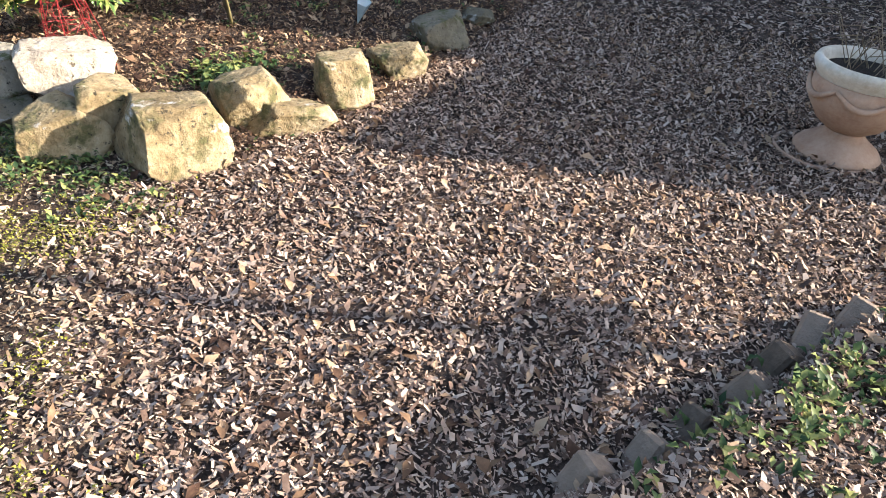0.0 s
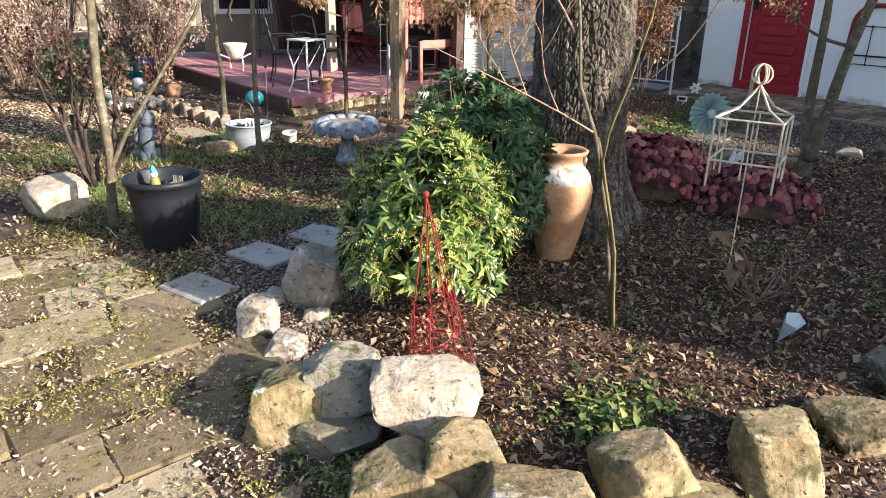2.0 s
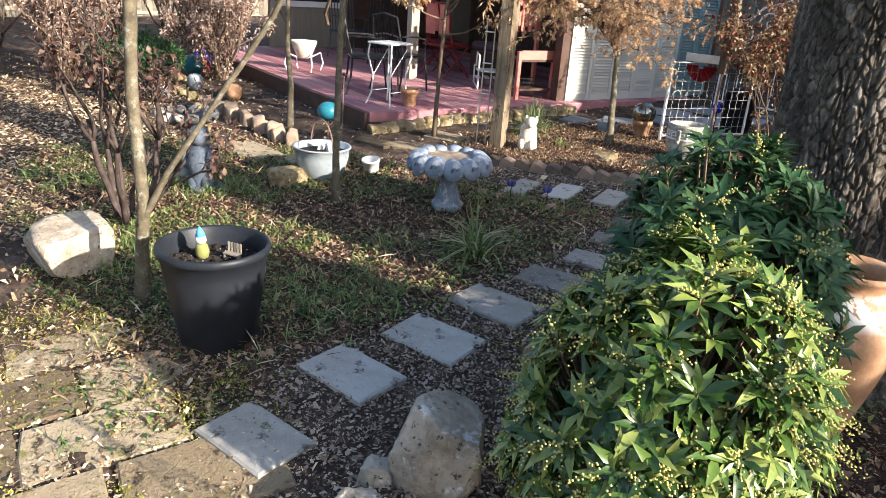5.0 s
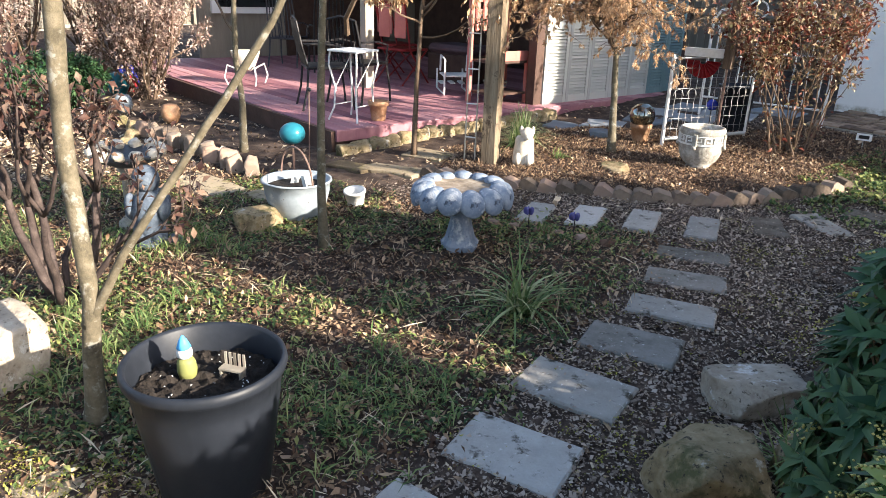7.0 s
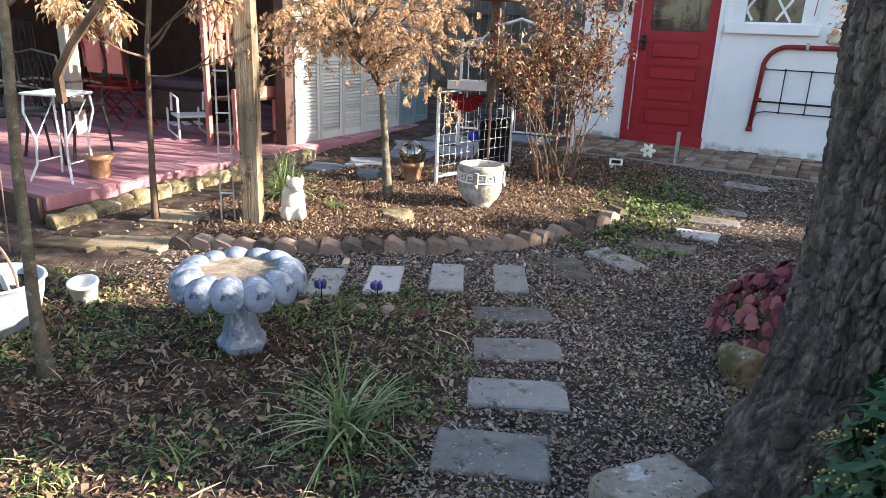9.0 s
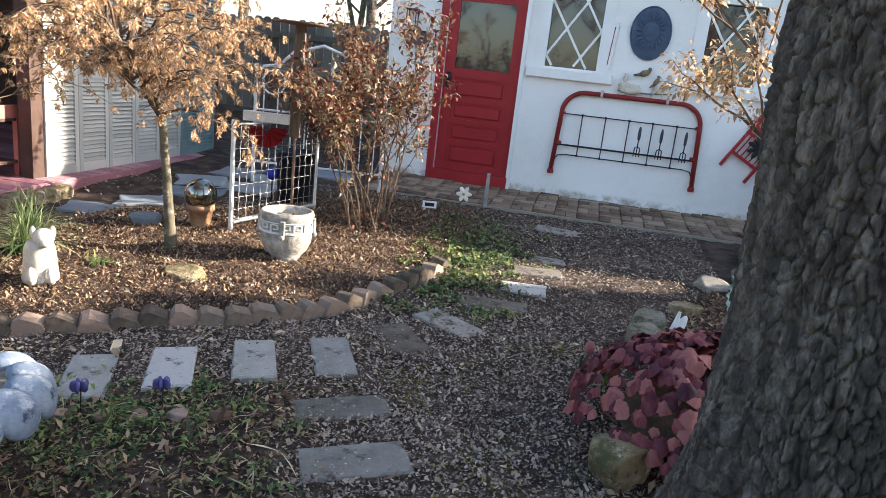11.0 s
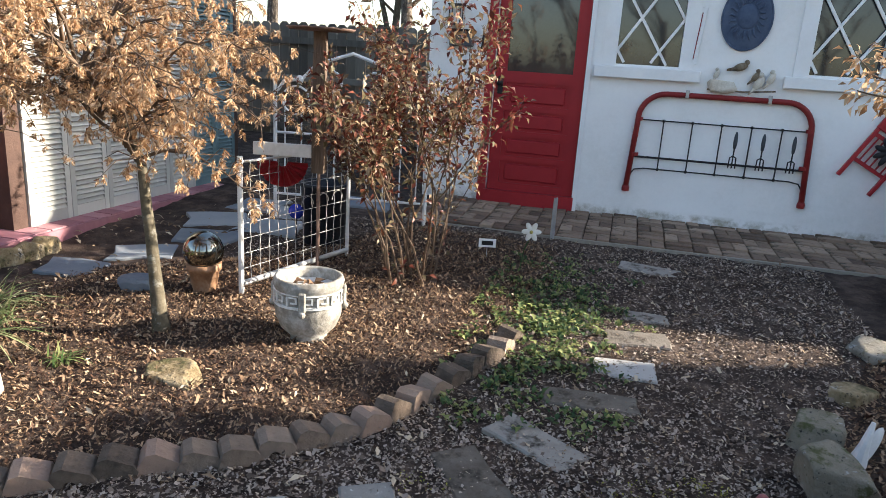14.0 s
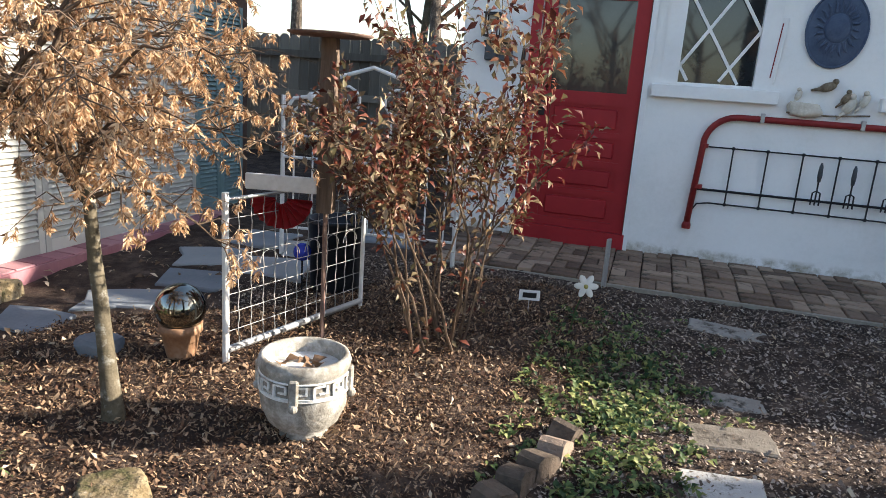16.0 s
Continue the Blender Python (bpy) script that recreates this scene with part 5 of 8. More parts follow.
def wire_cage():
    x, y = -2.67, 3.83
    z = gz(x, y)
    t = thing("lantern_frame", x, y, z, "cream rusted wire lantern frame with a ring finial on a stake", "garden ornament", rz=20)
    s, h0, h1, apex = 0.15, 0.85 - z, 1.10 - z, 1.25 - z
    C = [(-s, -s), (s, -s), (s, s), (-s, s)]
    for i in range(4):
        a, b = C[i], C[(i + 1) % 4]
        for h in (h0 + 0.05, h1):
            part("bar", tube([(*a, h), (*b, h)], 0.006, 5), "cream_metal", t)
        part("bar", tube([(*a, h0 - 0.08), (*a, h1)], 0.006, 5), "cream_metal", t)
        m = ((a[0] + b[0]) / 2, (a[1] + b[1]) / 2)
        part("bar", tube([(*m, h0 - 0.03), (*m, h1)], 0.005, 5), "cream_metal", t)
        part("roof_bar", tube([(*a, h1), (a[0] * 0.45, a[1] * 0.45, h1 + 0.045), (a[0] * 0.12, a[1] * 0.12, apex - 0.03), (0, 0, apex)], 0.006, 5), "cream_metal", t)
    for k in (0, 60, 120):
        part("ring", tube([(q[0] * math.cos(radians(k)), q[0] * math.sin(radians(k)), q[2]) for q in arc(0, apex + 0.05, 0.045, 0, 360, 20)], 0.005, 5), "cream_metal", t)
    part("stake", tube([(0, 0, 0), (0, 0, apex)], 0.004, 5), "cream_metal", t)


wire_cage()


def glass_flower(x, y, zc):
    z = gz(x, y)
    t = thing("glass_flower", x, y, z, "pale sea-green cut glass plate flower on a garden stake", "garden ornament", rz=-35)
    for ring, (r, n, m, dx) in enumerate(((0.145, 20, "green_glass", 0.0), (0.10, 16, "blue_glass", 0.02))):
        bm = bmesh.new()
        c = bm.verts.new((dx - 0.01, 0, zc - z))
        k = n * 4
        rim = [bm.verts.new((dx + 0.02 * math.cos(2 * math.pi * i / 4) + 0.02, r * (1 + 0.09 * math.cos(2 * math.pi * i / 4)) * math.cos(2 * math.pi * i / k), zc - z + r * (1 + 0.09 * math.cos(2 * math.pi * i / 4)) * math.sin(2 * math.pi * i / k))) for i in range(k)]
        for i in range(k):
            bm.faces.new((c, rim[i], rim[(i + 1) % k]))
        bmesh.ops.solidify(bm, geom=bm.faces[:], thickness=0.006)
        part("glass_plate", bm, m, t)
    part("boss", ball(0.035, 16, Matrix.Translation((0.04, 0, zc - z)) @ Matrix.Diagonal((0.6, 1, 1, 1))), "blue_glass", t, "clear glass centre", True)
    part("stake", tube([(-0.012, 0, 0), (-0.012, 0, zc - z)], 0.006, 6), "galv", t)


glass_flower(-3.75, 5.17, 0.84)

# ---- gate trellis, bed end and feeder post in the maple bed ----
def wire_gate():
    x0, y0, x1, y1 = -6.87, 6.47, -6.63, 7.42
    z = gz(x0, y0)
    L = math.hypot(x1 - x0, y1 - y0)
    t = thing("wire_gate", x0, y0, z, "white tubular garden gate with twisted wire mesh, used as a trellis", "garden gate", rz=math.degrees(math.atan2(y1 - y0, x1 - x0)))
    h = 0.78
    for x in (0, L):
        part("gate_post", tube([(x, 0, -0.02), (x, 0, h)], 0.016 if x == 0 else 0.012, 10), "white_metal", t, "white flaking tube")
    part("gate_rail", tube([(0, 0, 0.06), (L, 0, 0.06)], 0.017, 10), "galv", t)
    part("gate_rail", tube([(0, 0, h - 0.03), (L, 0, h - 0.03)], 0.008, 8), "galv", t)
    for k in range(1, 8):
        z_ = 0.06 + (h - 0.09) * k / 8
        part("wire", tube([(0.02, 0, z_), (L - 0.02, 0, z_)], 0.0018, 5), "old_wire", t)
    n = 13
    for k in range(1, n):
        xx = L * k / n
        pts = [(xx + 0.0028 * math.sin(i * 1.9), 0.0028 * math.cos(i * 1.9), 0.06 + (h - 0.08) * i / 22) for i in range(23)]
        part("wire", tube(pts, 0.0022, 4), "old_wire", t)
    for k in range(0, n - 1, 2):
        c = L * (k + 1) / n + 0.035
        part("loop", tube(arc(c, h * 0.55, L / n * 0.75, 0, 180, 8), 0.002, 4), "old_wire", t)
    return t


wire_gate()


def scroll_bedhead():
    x, y = -7.0, 8.35
    z = gz(x, y)
    t = thing("bed_headboard", x, y, z, "white iron bed headboard with scrolls standing in the bed", "headboard", rz=10)
    for s in (-0.62, 0.62):
        part("post", tube([(s, 0, 0), (s, 0, 1.12)], 0.016, 8), "white_metal", t)
    part("arch", tube([(-0.62, 0, 1.0), (-0.55, 0, 1.1), (-0.4, 0, 1.13), (-0.28, 0, 1.25), (0, 0, 1.34), (0.28, 0, 1.25), (0.4, 0, 1.13), (0.55, 0, 1.1), (0.62, 0, 1.0)], 0.014, 8), "white_metal", t)
    for s in (-1, 1):
        spiral = [(s * (0.17 + (0.13 - 0.008 * k) * math.cos(k * 0.55)), 0, 1.10 + (0.13 - 0.008 * k) * math.sin(k * 0.55)) for k in range(15)]
        part("scroll", tube(spiral, 0.009, 6), "white_metal", t)
        ring = [(s * 0.45 + 0.11 * math.cos(k * 0.42), 0, 0.96 + 0.11 * math.sin(k * 0.42)) for k in range(16)]
        part("scroll", tube(ring, 0.009, 6), "white_metal", t)
        part("rosette", ball(0.034, 10, Matrix.Translation((s * 0.42, -0.01, 1.12)) @ Matrix.Diagonal((1, 0.5, 1, 1))), "white_metal", t)
    part("rail", tube([(-0.62, 0, 0.70), (0.62, 0, 0.70)], 0.011, 6), "white_metal", t)
    for k in range(-4, 5):
        part("spindle", tube([(k * 0.135, 0, 0.2), (k * 0.135, 0, 0.98)], 0.007, 5), "white_metal", t)
    part("rail", tube([(-0.62, 0, 0.2), (0.62, 0, 0.2)], 0.011, 6), "white_metal", t)


scroll_bedhead()


def feeder_post(x, y):
    z = gz(x, y)
    t = thing("feeder_post", x, y, z - 0.02, "rough weathered post with a rusty metal tray on top", "post", rz=12)
    bm = box(0.07, 0.07, 0.78, Matrix.Translation((0, 0, 1.04 - z)))
    bmesh.ops.subdivide_edges(bm, edges=bm.edges[:], cuts=7, use_grid_fill=True)
    for v in bm.verts:
        v.co += Vector((noise.noise(v.co * 6), noise.noise(v.co * 6 + Vector((4, 0, 0))), 0)) * 0.008
    part("post", bm, "brown_post", t)
    part("pole", tube([(0, 0, 0), (0, 0, 1.05 - z)], 0.011, 8), "rust", t, "thin rusty pole")
    part("tray", lathe([(0.05, 1.82 - z), (0.17, 1.825 - z), (0.19, 1.835 - z), (0.188, 1.84 - z), (0.05, 1.832 - z)], 28), "rust", t, "rusty round tray", True)


feeder_post(-6.57, 6.82)


def red_fan(x, y, zc):
    t = thing("fan_ornament", x, y, zc, "pleated red fan ornament hanging on the gate", "garden ornament", rz=12)
    bm = bmesh.new()
    n = 22
    inner, outer = [], []
    for i in range(n + 1):
        a = math.pi + math.pi * i / n
        zig = 0.012 if i % 2 else -0.012
        inner.append(bm.verts.new((0.03 * math.cos(a), zig * 0.3, 0.03 * math.sin(a))))
        outer.append(bm.verts.new((0.15 * math.cos(a), zig, 0.15 * math.sin(a))))
    for i in range(n):
        bm.faces.new((inner[i], inner[i + 1], outer[i + 1], outer[i]))
    bmesh.ops.solidify(bm, geom=bm.faces[:], thickness=0.003)
    part("pleats", bm, "red_paint", t)
    part("board", box(0.34, 0.02, 0.075, Matrix.Translation((0, 0.0, 0.03)), 0.004), "white_metal", t, "peeling white board")


red_fan(-6.78, 6.78, 1.07)


def weathered_post(x, y):
    z = gz(x, y)
    t = thing("timber_post", x, y, z - 0.03, "tall weathered square timber post with sun-bleached grain", "post", rz=25)
    bm = box(0.115, 0.115, 2.6)
    bmesh.ops.subdivide_edges(bm, edges=bm.edges[:], cuts=11, use_grid_fill=True)
    for v in bm.verts:
        v.co += Vector((noise.noise(v.co * 4), noise.noise(v.co * 4 + Vector((4, 0, 0))), 0)) * 0.007
    part("post", bm, "post", t)
    l = thing("ladder_trellis", x - 0.16, y - 0.08, z - 0.01, "narrow rusty white plant ladder leaning by the post", "plant support", rz=30)
    for s in (-0.045, 0.045):
        part("upright", tube([(s, 0, 0), (s * 0.9, 0.03, 1.15)], 0.007, 6), "cream_metal", l)
    for k in range(4):
        part("rung", tube([(-0.045, 0.002, 0.2 + k * 0.27), (0.045, 0.002, 0.2 + k * 0.27)], 0.006, 5), "white_metal", l)


weathered_post(-7.42, 4.92)

# ---- more small trees ----
def bent_tree(name, x, y, paths, material, label, twigs=(), leafy=None, seed=1, category="tree", twig_mat="darktwig"):
    z = gz(x, y)
    t = thing(name, x, y, z - 0.02, label, category)
    for pts, r0, r1 in paths:
        b, _ = stem(pts, r0, r1)
        part("trunk", b, material, t, smooth=True)
    rng, tips, bm = random.Random(seed), [], bmesh.new()
    for p, d, l, r, dep in twigs:
        grow(rng, Vector(p), Vector(d).normalized(), l, r, dep, bm, tips, 0.6, 0.05)
    if twigs:
        part("limb", bm, twig_mat, t)
    if leafy:
        m, per, ln, wd, jit, dr = leafy
        P, D, N, L, W = leaf_cloud(rng, tips, per, ln, wd, jit, dr, lambda d: d < 2)
        leaves("crown", P, D, N, L, W, m, t)
    return t


bent_tree("young_tree", -5.74, 1.52, [([(0, 0, 0), (0.02, 0.02, 0.25), (0.04, 0.04, 0.5), (0.02, 0.04, 1.0), (0.04, 0.07, 1.5), (0.10, 0.12, 2.3)], 0.031, 0.026), ([(0.03, 0.02, 0.40), (0.12, 0.14, 0.66), (0.26, 0.34, 1.0), (0.40, 0.56, 1.38), (0.50, 0.72, 1.75)], 0.015, 0.010)], "twig",
          "young smooth-barked tree forking low beside the pot", [((0.0, 0.02, 1.45), (0.5, 0.5, 0.6), 0.5, 0.014, 2), ((0.05, 0.03, 1.9), (-0.5, 0.3, 0.6), 0.5, 0.014, 2), ((0.5, 0.75, 1.35), (0.3, -0.4, 0.6), 0.3, 0.009, 2), ((0.08, 0.05, 2.3), (0.2, 0.2, 1), 0.6, 0.016, 3), ((0.0, 0.02, 1.6), (0.7, -0.3, 0.3), 0.5, 0.012, 2)], ("maple", 3, 0.06, 0.02, 0.06, 0.8), 41)
bent_tree("sapling", -6.70, 2.98, [([(0, 0, 0), (-0.01, 0.0, 0.4), (0.0, 0.01, 0.9), (0.03, 0.03, 1.5), (0.02, 0.05, 2.1)], 0.026, 0.016)], "twig", "slender grey sapling in the lawn",
          [((0.03, 0.03, 1.45), (0.4, 0.4, 0.5), 0.35, 0.008, 2), ((0.02, 0.04, 1.75), (-0.4, 0.4, 0.6), 0.4, 0.008, 2), ((0.02, 0.05, 2.05), (0.1, 0.4, 0.8), 0.4, 0.008, 2)], ("maple", 3, 0.05, 0.016, 0.05, 0.8), 42)
bent_tree("young_tree", -2.71, 2.98, [([(0, 0, 0), (0.03, -0.08, 0.14), (0.08, -0.19, 0.40), (0.15, -0.35, 0.72), (0.235, -0.53, 0.98), (0.16, -0.53, 1.13), (0.12, -0.54, 1.45), (0.10, -0.56, 2.0)], 0.0125, 0.0045), ([(0.04, -0.06, 0.04), (0.09, -0.17, 0.40), (0.18, -0.36, 0.72), (0.225, -0.50, 0.96)], 0.008, 0.006)], "twig",
          "young bare tree with twin thin stems and reddish twigs", [((0.12, -0.54, 1.30), (-0.5, -0.4, 0.7), 0.3, 0.004, 2), ((0.12, -0.54, 1.5), (0.4, 0.2, 0.8), 0.3, 0.004, 2)], None, 43, twig_mat="redtwig")
bent_tree("young_tree", -2.66, 2.92, [([(0, 0, 0), (0.10, -0.18, 0.45), (0.19, -0.42, 0.88), (0.27, -0.50, 1.0), (0.34, -0.52, 1.14), (0.42, -0.54, 1.36), (0.47, -0.56, 1.7)], 0.006, 0.003)], "shoot", "single yellow-green shoot rising beside the bare tree", [((0.45, -0.55, 1.2), (0.6, 0.3, 0.6), 0.25, 0.003, 1)], None, 48, "shrub")
bent_tree("branch", -2.475, 2.45, [([(0, 0, 1.00), (-0.03, -0.15, 1.08), (-0.06, -0.36, 1.18), (-0.10, -0.62, 1.30)], 0.0030, 0.0010)], "redtwig", "thin pale twig reaching out from the bare tree", [((-0.03, -0.15, 1.08), (-0.6, -0.2, 0.7), 0.26, 0.0028, 2), ((-0.05, -0.28, 1.14), (0.1, -0.5, 0.6), 0.2, 0.0026, 2), ((-0.06, -0.36, 1.18), (-0.5, -0.1, 0.8), 0.22, 0.0024, 2)], None, 49, "branch", "redtwig")
bent_tree("maple_tree", -3.37, 5.95, [([(0, 0, 0), (0.0, 0.0, 0.22), (-0.06, 0.02, 0.45), (-0.05, 0.0, 0.95), (-0.07, 0.02, 1.35)], 0.050, 0.026), ([(0.02, 0.0, 0.15), (0.08, 0.01, 0.5), (0.14, 0.02, 0.95), (0.26, 0.05, 1.5), (0.40, 0.1, 2.1)], 0.046, 0.026)], "twig",
          "twin-stemmed young maple with curled tan leaves", [((-0.07, 0.02, 1.33), (-0.8, 0.1, 0.5), 0.5, 0.013, 3), ((-0.06, 0.02, 1.3), (-0.2, -0.4, 0.9), 0.5, 0.013, 3), ((0.14, 0.02, 0.98), (-0.85, -0.2, 0.2), 0.55, 0.013, 2), ((0.22, 0.04, 1.35), (-0.4, -0.5, 0.7), 0.5, 0.013, 3), ((0.26, 0.05, 1.5), (0.6, -0.4, 0.6), 0.5, 0.013, 3), ((0.33, 0.08, 1.8), (-0.6, 0.3, 0.6), 0.5, 0.013, 3), ((-0.07, 0.02, 1.35), (-0.5, 0.5, 0.7), 0.5, 0.012, 3), ((0.40, 0.1, 2.1), (0, 0, 1), 0.5, 0.013, 2)], ("maple", 15, 0.040, 0.019, 0.07, 0.6), 44)
bent_tree("sapling", -9.1, 3.55, [([(0, 0, 0), (0.0, 0.02, 0.4), (-0.03, 0.0, 0.8), (0.02, 0.0, 1.4)], 0.032, 0.02)], "twig", "small bare tree by the deck corner", [((0.02, 0, 1.3), (0.3, 0.3, 0.8), 0.5, 0.012, 3), ((-0.02, 0, 1.0), (-0.5, -0.3, 0.6), 0.5, 0.012, 3), ((0.02, 0, 1.4), (-0.1, 0.2, 1), 0.5, 0.012, 3)], ("maple", 4, 0.05, 0.018, 0.06, 0.7), 45)
# a branch of pale leaves over the deck, from a small tree beside the timber post
bent_tree("maple_tree", -8.05, 4.62, [([(0, 0, 0), (0.02, 0.0, 0.6), (0.05, 0.02, 1.2), (0.12, 0.05, 1.75)], 0.022, 0.016)], "darktwig", "thin maple with hanging pale dry leaves near the deck",
          [((0.05, 0.02, 1.0), (0.6, 0.3, 0.1), 0.45, 0.009, 2), ((0.05, 0.02, 1.1), (0.3, -0.7, 0.1), 0.45, 0.009, 3), ((0.05, 0.02, 1.15), (0.6, 0.1, 0.2), 0.45, 0.009, 3), ((0.05, 0.02, 1.2), (0.6, 0.2, 0.5), 0.4, 0.010, 2), ((0.1, 0.04, 1.6), (-0.7, -0.3, 0.4), 0.5, 0.010, 3), ((0.12, 0.05, 1.75), (0.3, 0.5, 0.5), 0.5, 0.010, 3), ((0.12, 0.05, 1.75), (0.5, -0.5, 0.4), 0.5, 0.010, 3), ((0.1, 0.04, 1.6), (-0.5, 0.6, 0.4), 0.5, 0.010, 3), ((0.06, 0.03, 1.3), (-0.5, -0.6, 0.3), 0.4, 0.008, 2)], ("maple", 8, 0.055, 0.018, 0.06, 1.2), 46)

# ---- low plants ----
def blade_tuft(x, y, n, length, seed, label, name="grass_tuft", material="grass", width=0.010):
    z = gz(x, y)
    rng = random.Random(seed)
    V, F = [], []
    for k in range(n):
        a, lean, l = rng.uniform(0, 6.28), rng.uniform(0.25, 1.25), length * rng.uniform(0.6, 1.1)
        d, s = Vector((math.cos(a), math.sin(a), 0)), Vector((-math.sin(a), math.cos(a), 0))
        p = Vector((rng.gauss(0, 0.03), rng.gauss(0, 0.03), 0))
        b0 = len(V)
        m = 6
        for i in range(m + 1):
            u = i / m
            c = p + d * (l * lean * 0.75 * u ** 1.5) + Vector((0, 0, l * (u * (1.05 - 0.3 * lean) - 0.55 * lean * u * u)))
            w = width * (1 - u) ** 0.6 * 0.5 + 0.0004
            V += [c - s * w, c + s * w]
        F += [(b0 + 2 * i, b0 + 2 * i + 1, b0 + 2 * i + 3, b0 + 2 * i + 2) for i in range(m)]
    ob = soup(name, [tuple(v) for v in V], F, material, None, True)
    ob.location = (x, y, z)
    return tagged(ob, label, "grass")


blade_tuft(-5.38, 3.24, 72, 0.50, 51, "arching clump of striped grassy leaves in the lawn", "grass_tuft", "variegated", 0.013)
blade_tuft(-7.62, 5.45, 150, 0.46, 52, "pale yellow-green grass clump by the timber post", "grass_tuft", "variegated")
blade_tuft(-7.85, 5.75, 120, 0.42, 53, "pale yellow-green grass clump beside the deck", "grass_tuft", "variegated")
blade_tuft(-7.15, 5.45, 30, 0.14, 54, "short green bulb shoots in the mulch")
blade_tuft(-4.05, 3.15, 70, 0.30, 55, "striped grass clump between the bed rocks")
blade_tuft(-6.05, 4.1, 26, 0.16, 56, "short green bulb shoots beside the path")
blade_tuft(-5.75, 2.85, 14, 0.16, 57, "thin tuft of lawn grass")


def leaf_mound(x, y, rx, ry, h, n, seed, label):
    z = gz(x, y)
    rng = random.Random(seed)
    t = thing("foliage_plant", x, y, z, label, "plant")
    shapes = []
    for v in range(5):
        bm = bmesh.new()
        mid = bm.verts.new((0, 0, 0.012))
        ring = []
        for i in range(12):
            b = 2 * math.pi * i / 12
            r = 0.041 * (1 + 0.38 * math.cos(b) + 0.16 * math.cos(5 * b))
            ring.append(bm.verts.new((r * math.cos(b), r * math.sin(b), -0.020 * math.sin(b) ** 2 - 0.022 * max(0, math.cos(b)) + rng.uniform(-0.008, 0.008))))
        for i in range(12):
            bm.faces.new((mid, ring[i], ring[(i + 1) % 12]))
        me = bpy.data.meshes.new("leaf")
        bm.to_mesh(me)
        bm.free()
        me.materials.append(M["purple_piece"])
        me.polygons.foreach_set("use_smooth", [True] * len(me.polygons))
        shapes.append(me)
    for k in range(n):
        a, u = rng.uniform(0, 6.28), math.sqrt(rng.random())
        c = Vector((rx * u * math.cos(a), ry * u * math.sin(a), h * math.sqrt(max(0.02, 1 - u * u)) * rng.uniform(0.78, 1.05)))
        out = (Vector((math.cos(a) * u, math.sin(a) * u, 0.75)) + Vector((rng.gauss(0, 0.28), rng.gauss(0, 0.28), 0))).normalized()
        tip = Vector((math.cos(a) * u * 1.1, math.sin(a) * u * 1.1, -0.25 - 0.5 * u)) + Vector((rng.gauss(0, 0.4), rng.gauss(0, 0.4), rng.gauss(0, 0.15)))
        tip = (tip - out * tip.dot(out)).normalized()
        side = out.cross(tip)
        s = rng.uniform(0.45, 0.92)
        ob = new("leaf", shapes[k % 5])
        ob.parent = t
        ob.matrix_local = Matrix(((tip.x, side.x, out.x, c.x), (tip.y, side.y, out.y, c.y), (tip.z, side.z, out.z, c.z), (0, 0, 0, 1))) @ Matrix.Diagonal((s, s, s, 1))
    core = lathe([(rx * 0.6, 0.0), (rx * 0.55, h * 0.3), (rx * 0.4, h * 0.5), (rx * 0.1, h * 0.65)], 20)
    part("stalk", core, "darktwig", t)


leaf_mound(-3.88, 4.80, 0.54, 0.48, 0.38, 620, 61, "wine-red leafy mound of a heuchera plant beside the tree")
leaf_mound(-3.2, 4.95, 0.44, 0.40, 0.30, 280, 62, "wine-red leafy heuchera plant in the bed")


# ---- things on the house wall ----
def iron_bed():
    y = HY - 0.03
    t = thing("iron_headboard", -4.1, y, 0, "dark red iron headboard hung on the white wall", "headboard")
    xl, xr, zb, zt = -0.70, 0.70, 0.72, 1.54
    pts = [(xl - 0.03, 0, zb), (xl, 0, 1.28)] + arc(xl + 0.22, 1.32, 0.22, 180, 90, 8)[1:] + arc(xr - 0.22, 1.32, 0.22, 90, 0, 8) + [(xr + 0.03, 0, zb)]
    part("hoop", tube(pts, 0.024, 10), "dark_red", t, smooth=True)
    for x in (xl - 0.03, xr + 0.03):
        part("foot", lathe([(0.032, 0), (0.034, 0.03), (0.026, 0.05)], 12), "dark_red", t).location = (x, 0, zb - 0.05)
    for x in (xl + 0.01, xr - 0.01):
        for z in (1.30, 0.99):
            part("collar", lathe([(0.032, 0), (0.032, 0.03)], 12), "dark_red", t).location = (x, 0, z)
    for z, r in ((1.31, 0.006), (0.985, 0.010), ):
        part("rail", tube([(xl, 0, z), (xr, 0, z)], r, 6), "iron", t)
    part("rail", tube([(xl - 0.02, 0, 0.80), (xl + 0.02, 0, 0.87), (xl + 0.1, 0, 0.885), (xr - 0.1, 0, 0.885), (xr - 0.02, 0, 0.87), (xr + 0.02, 0, 0.80)], 0.006, 6), "iron", t)
    for k in range(5):
        x = xl + 0.22 + k * (xr - xl - 0.44) / 4
        b = tube([(x, 0, 0.885), (x, 0, 1.31)], 0.006, 6)
        for z in (0.885, 1.31):
            ball(0.014, 8, Matrix.Translation((x, 0, z)), b)
        part("spindle", b, "iron", t)
    for x in (-0.32, 0.34):
        part("bracket", box(0.03, 0.03, 0.07, Matrix.Translation((x, -0.01, 1.515)), 0.004), "galv", t)


iron_bed()


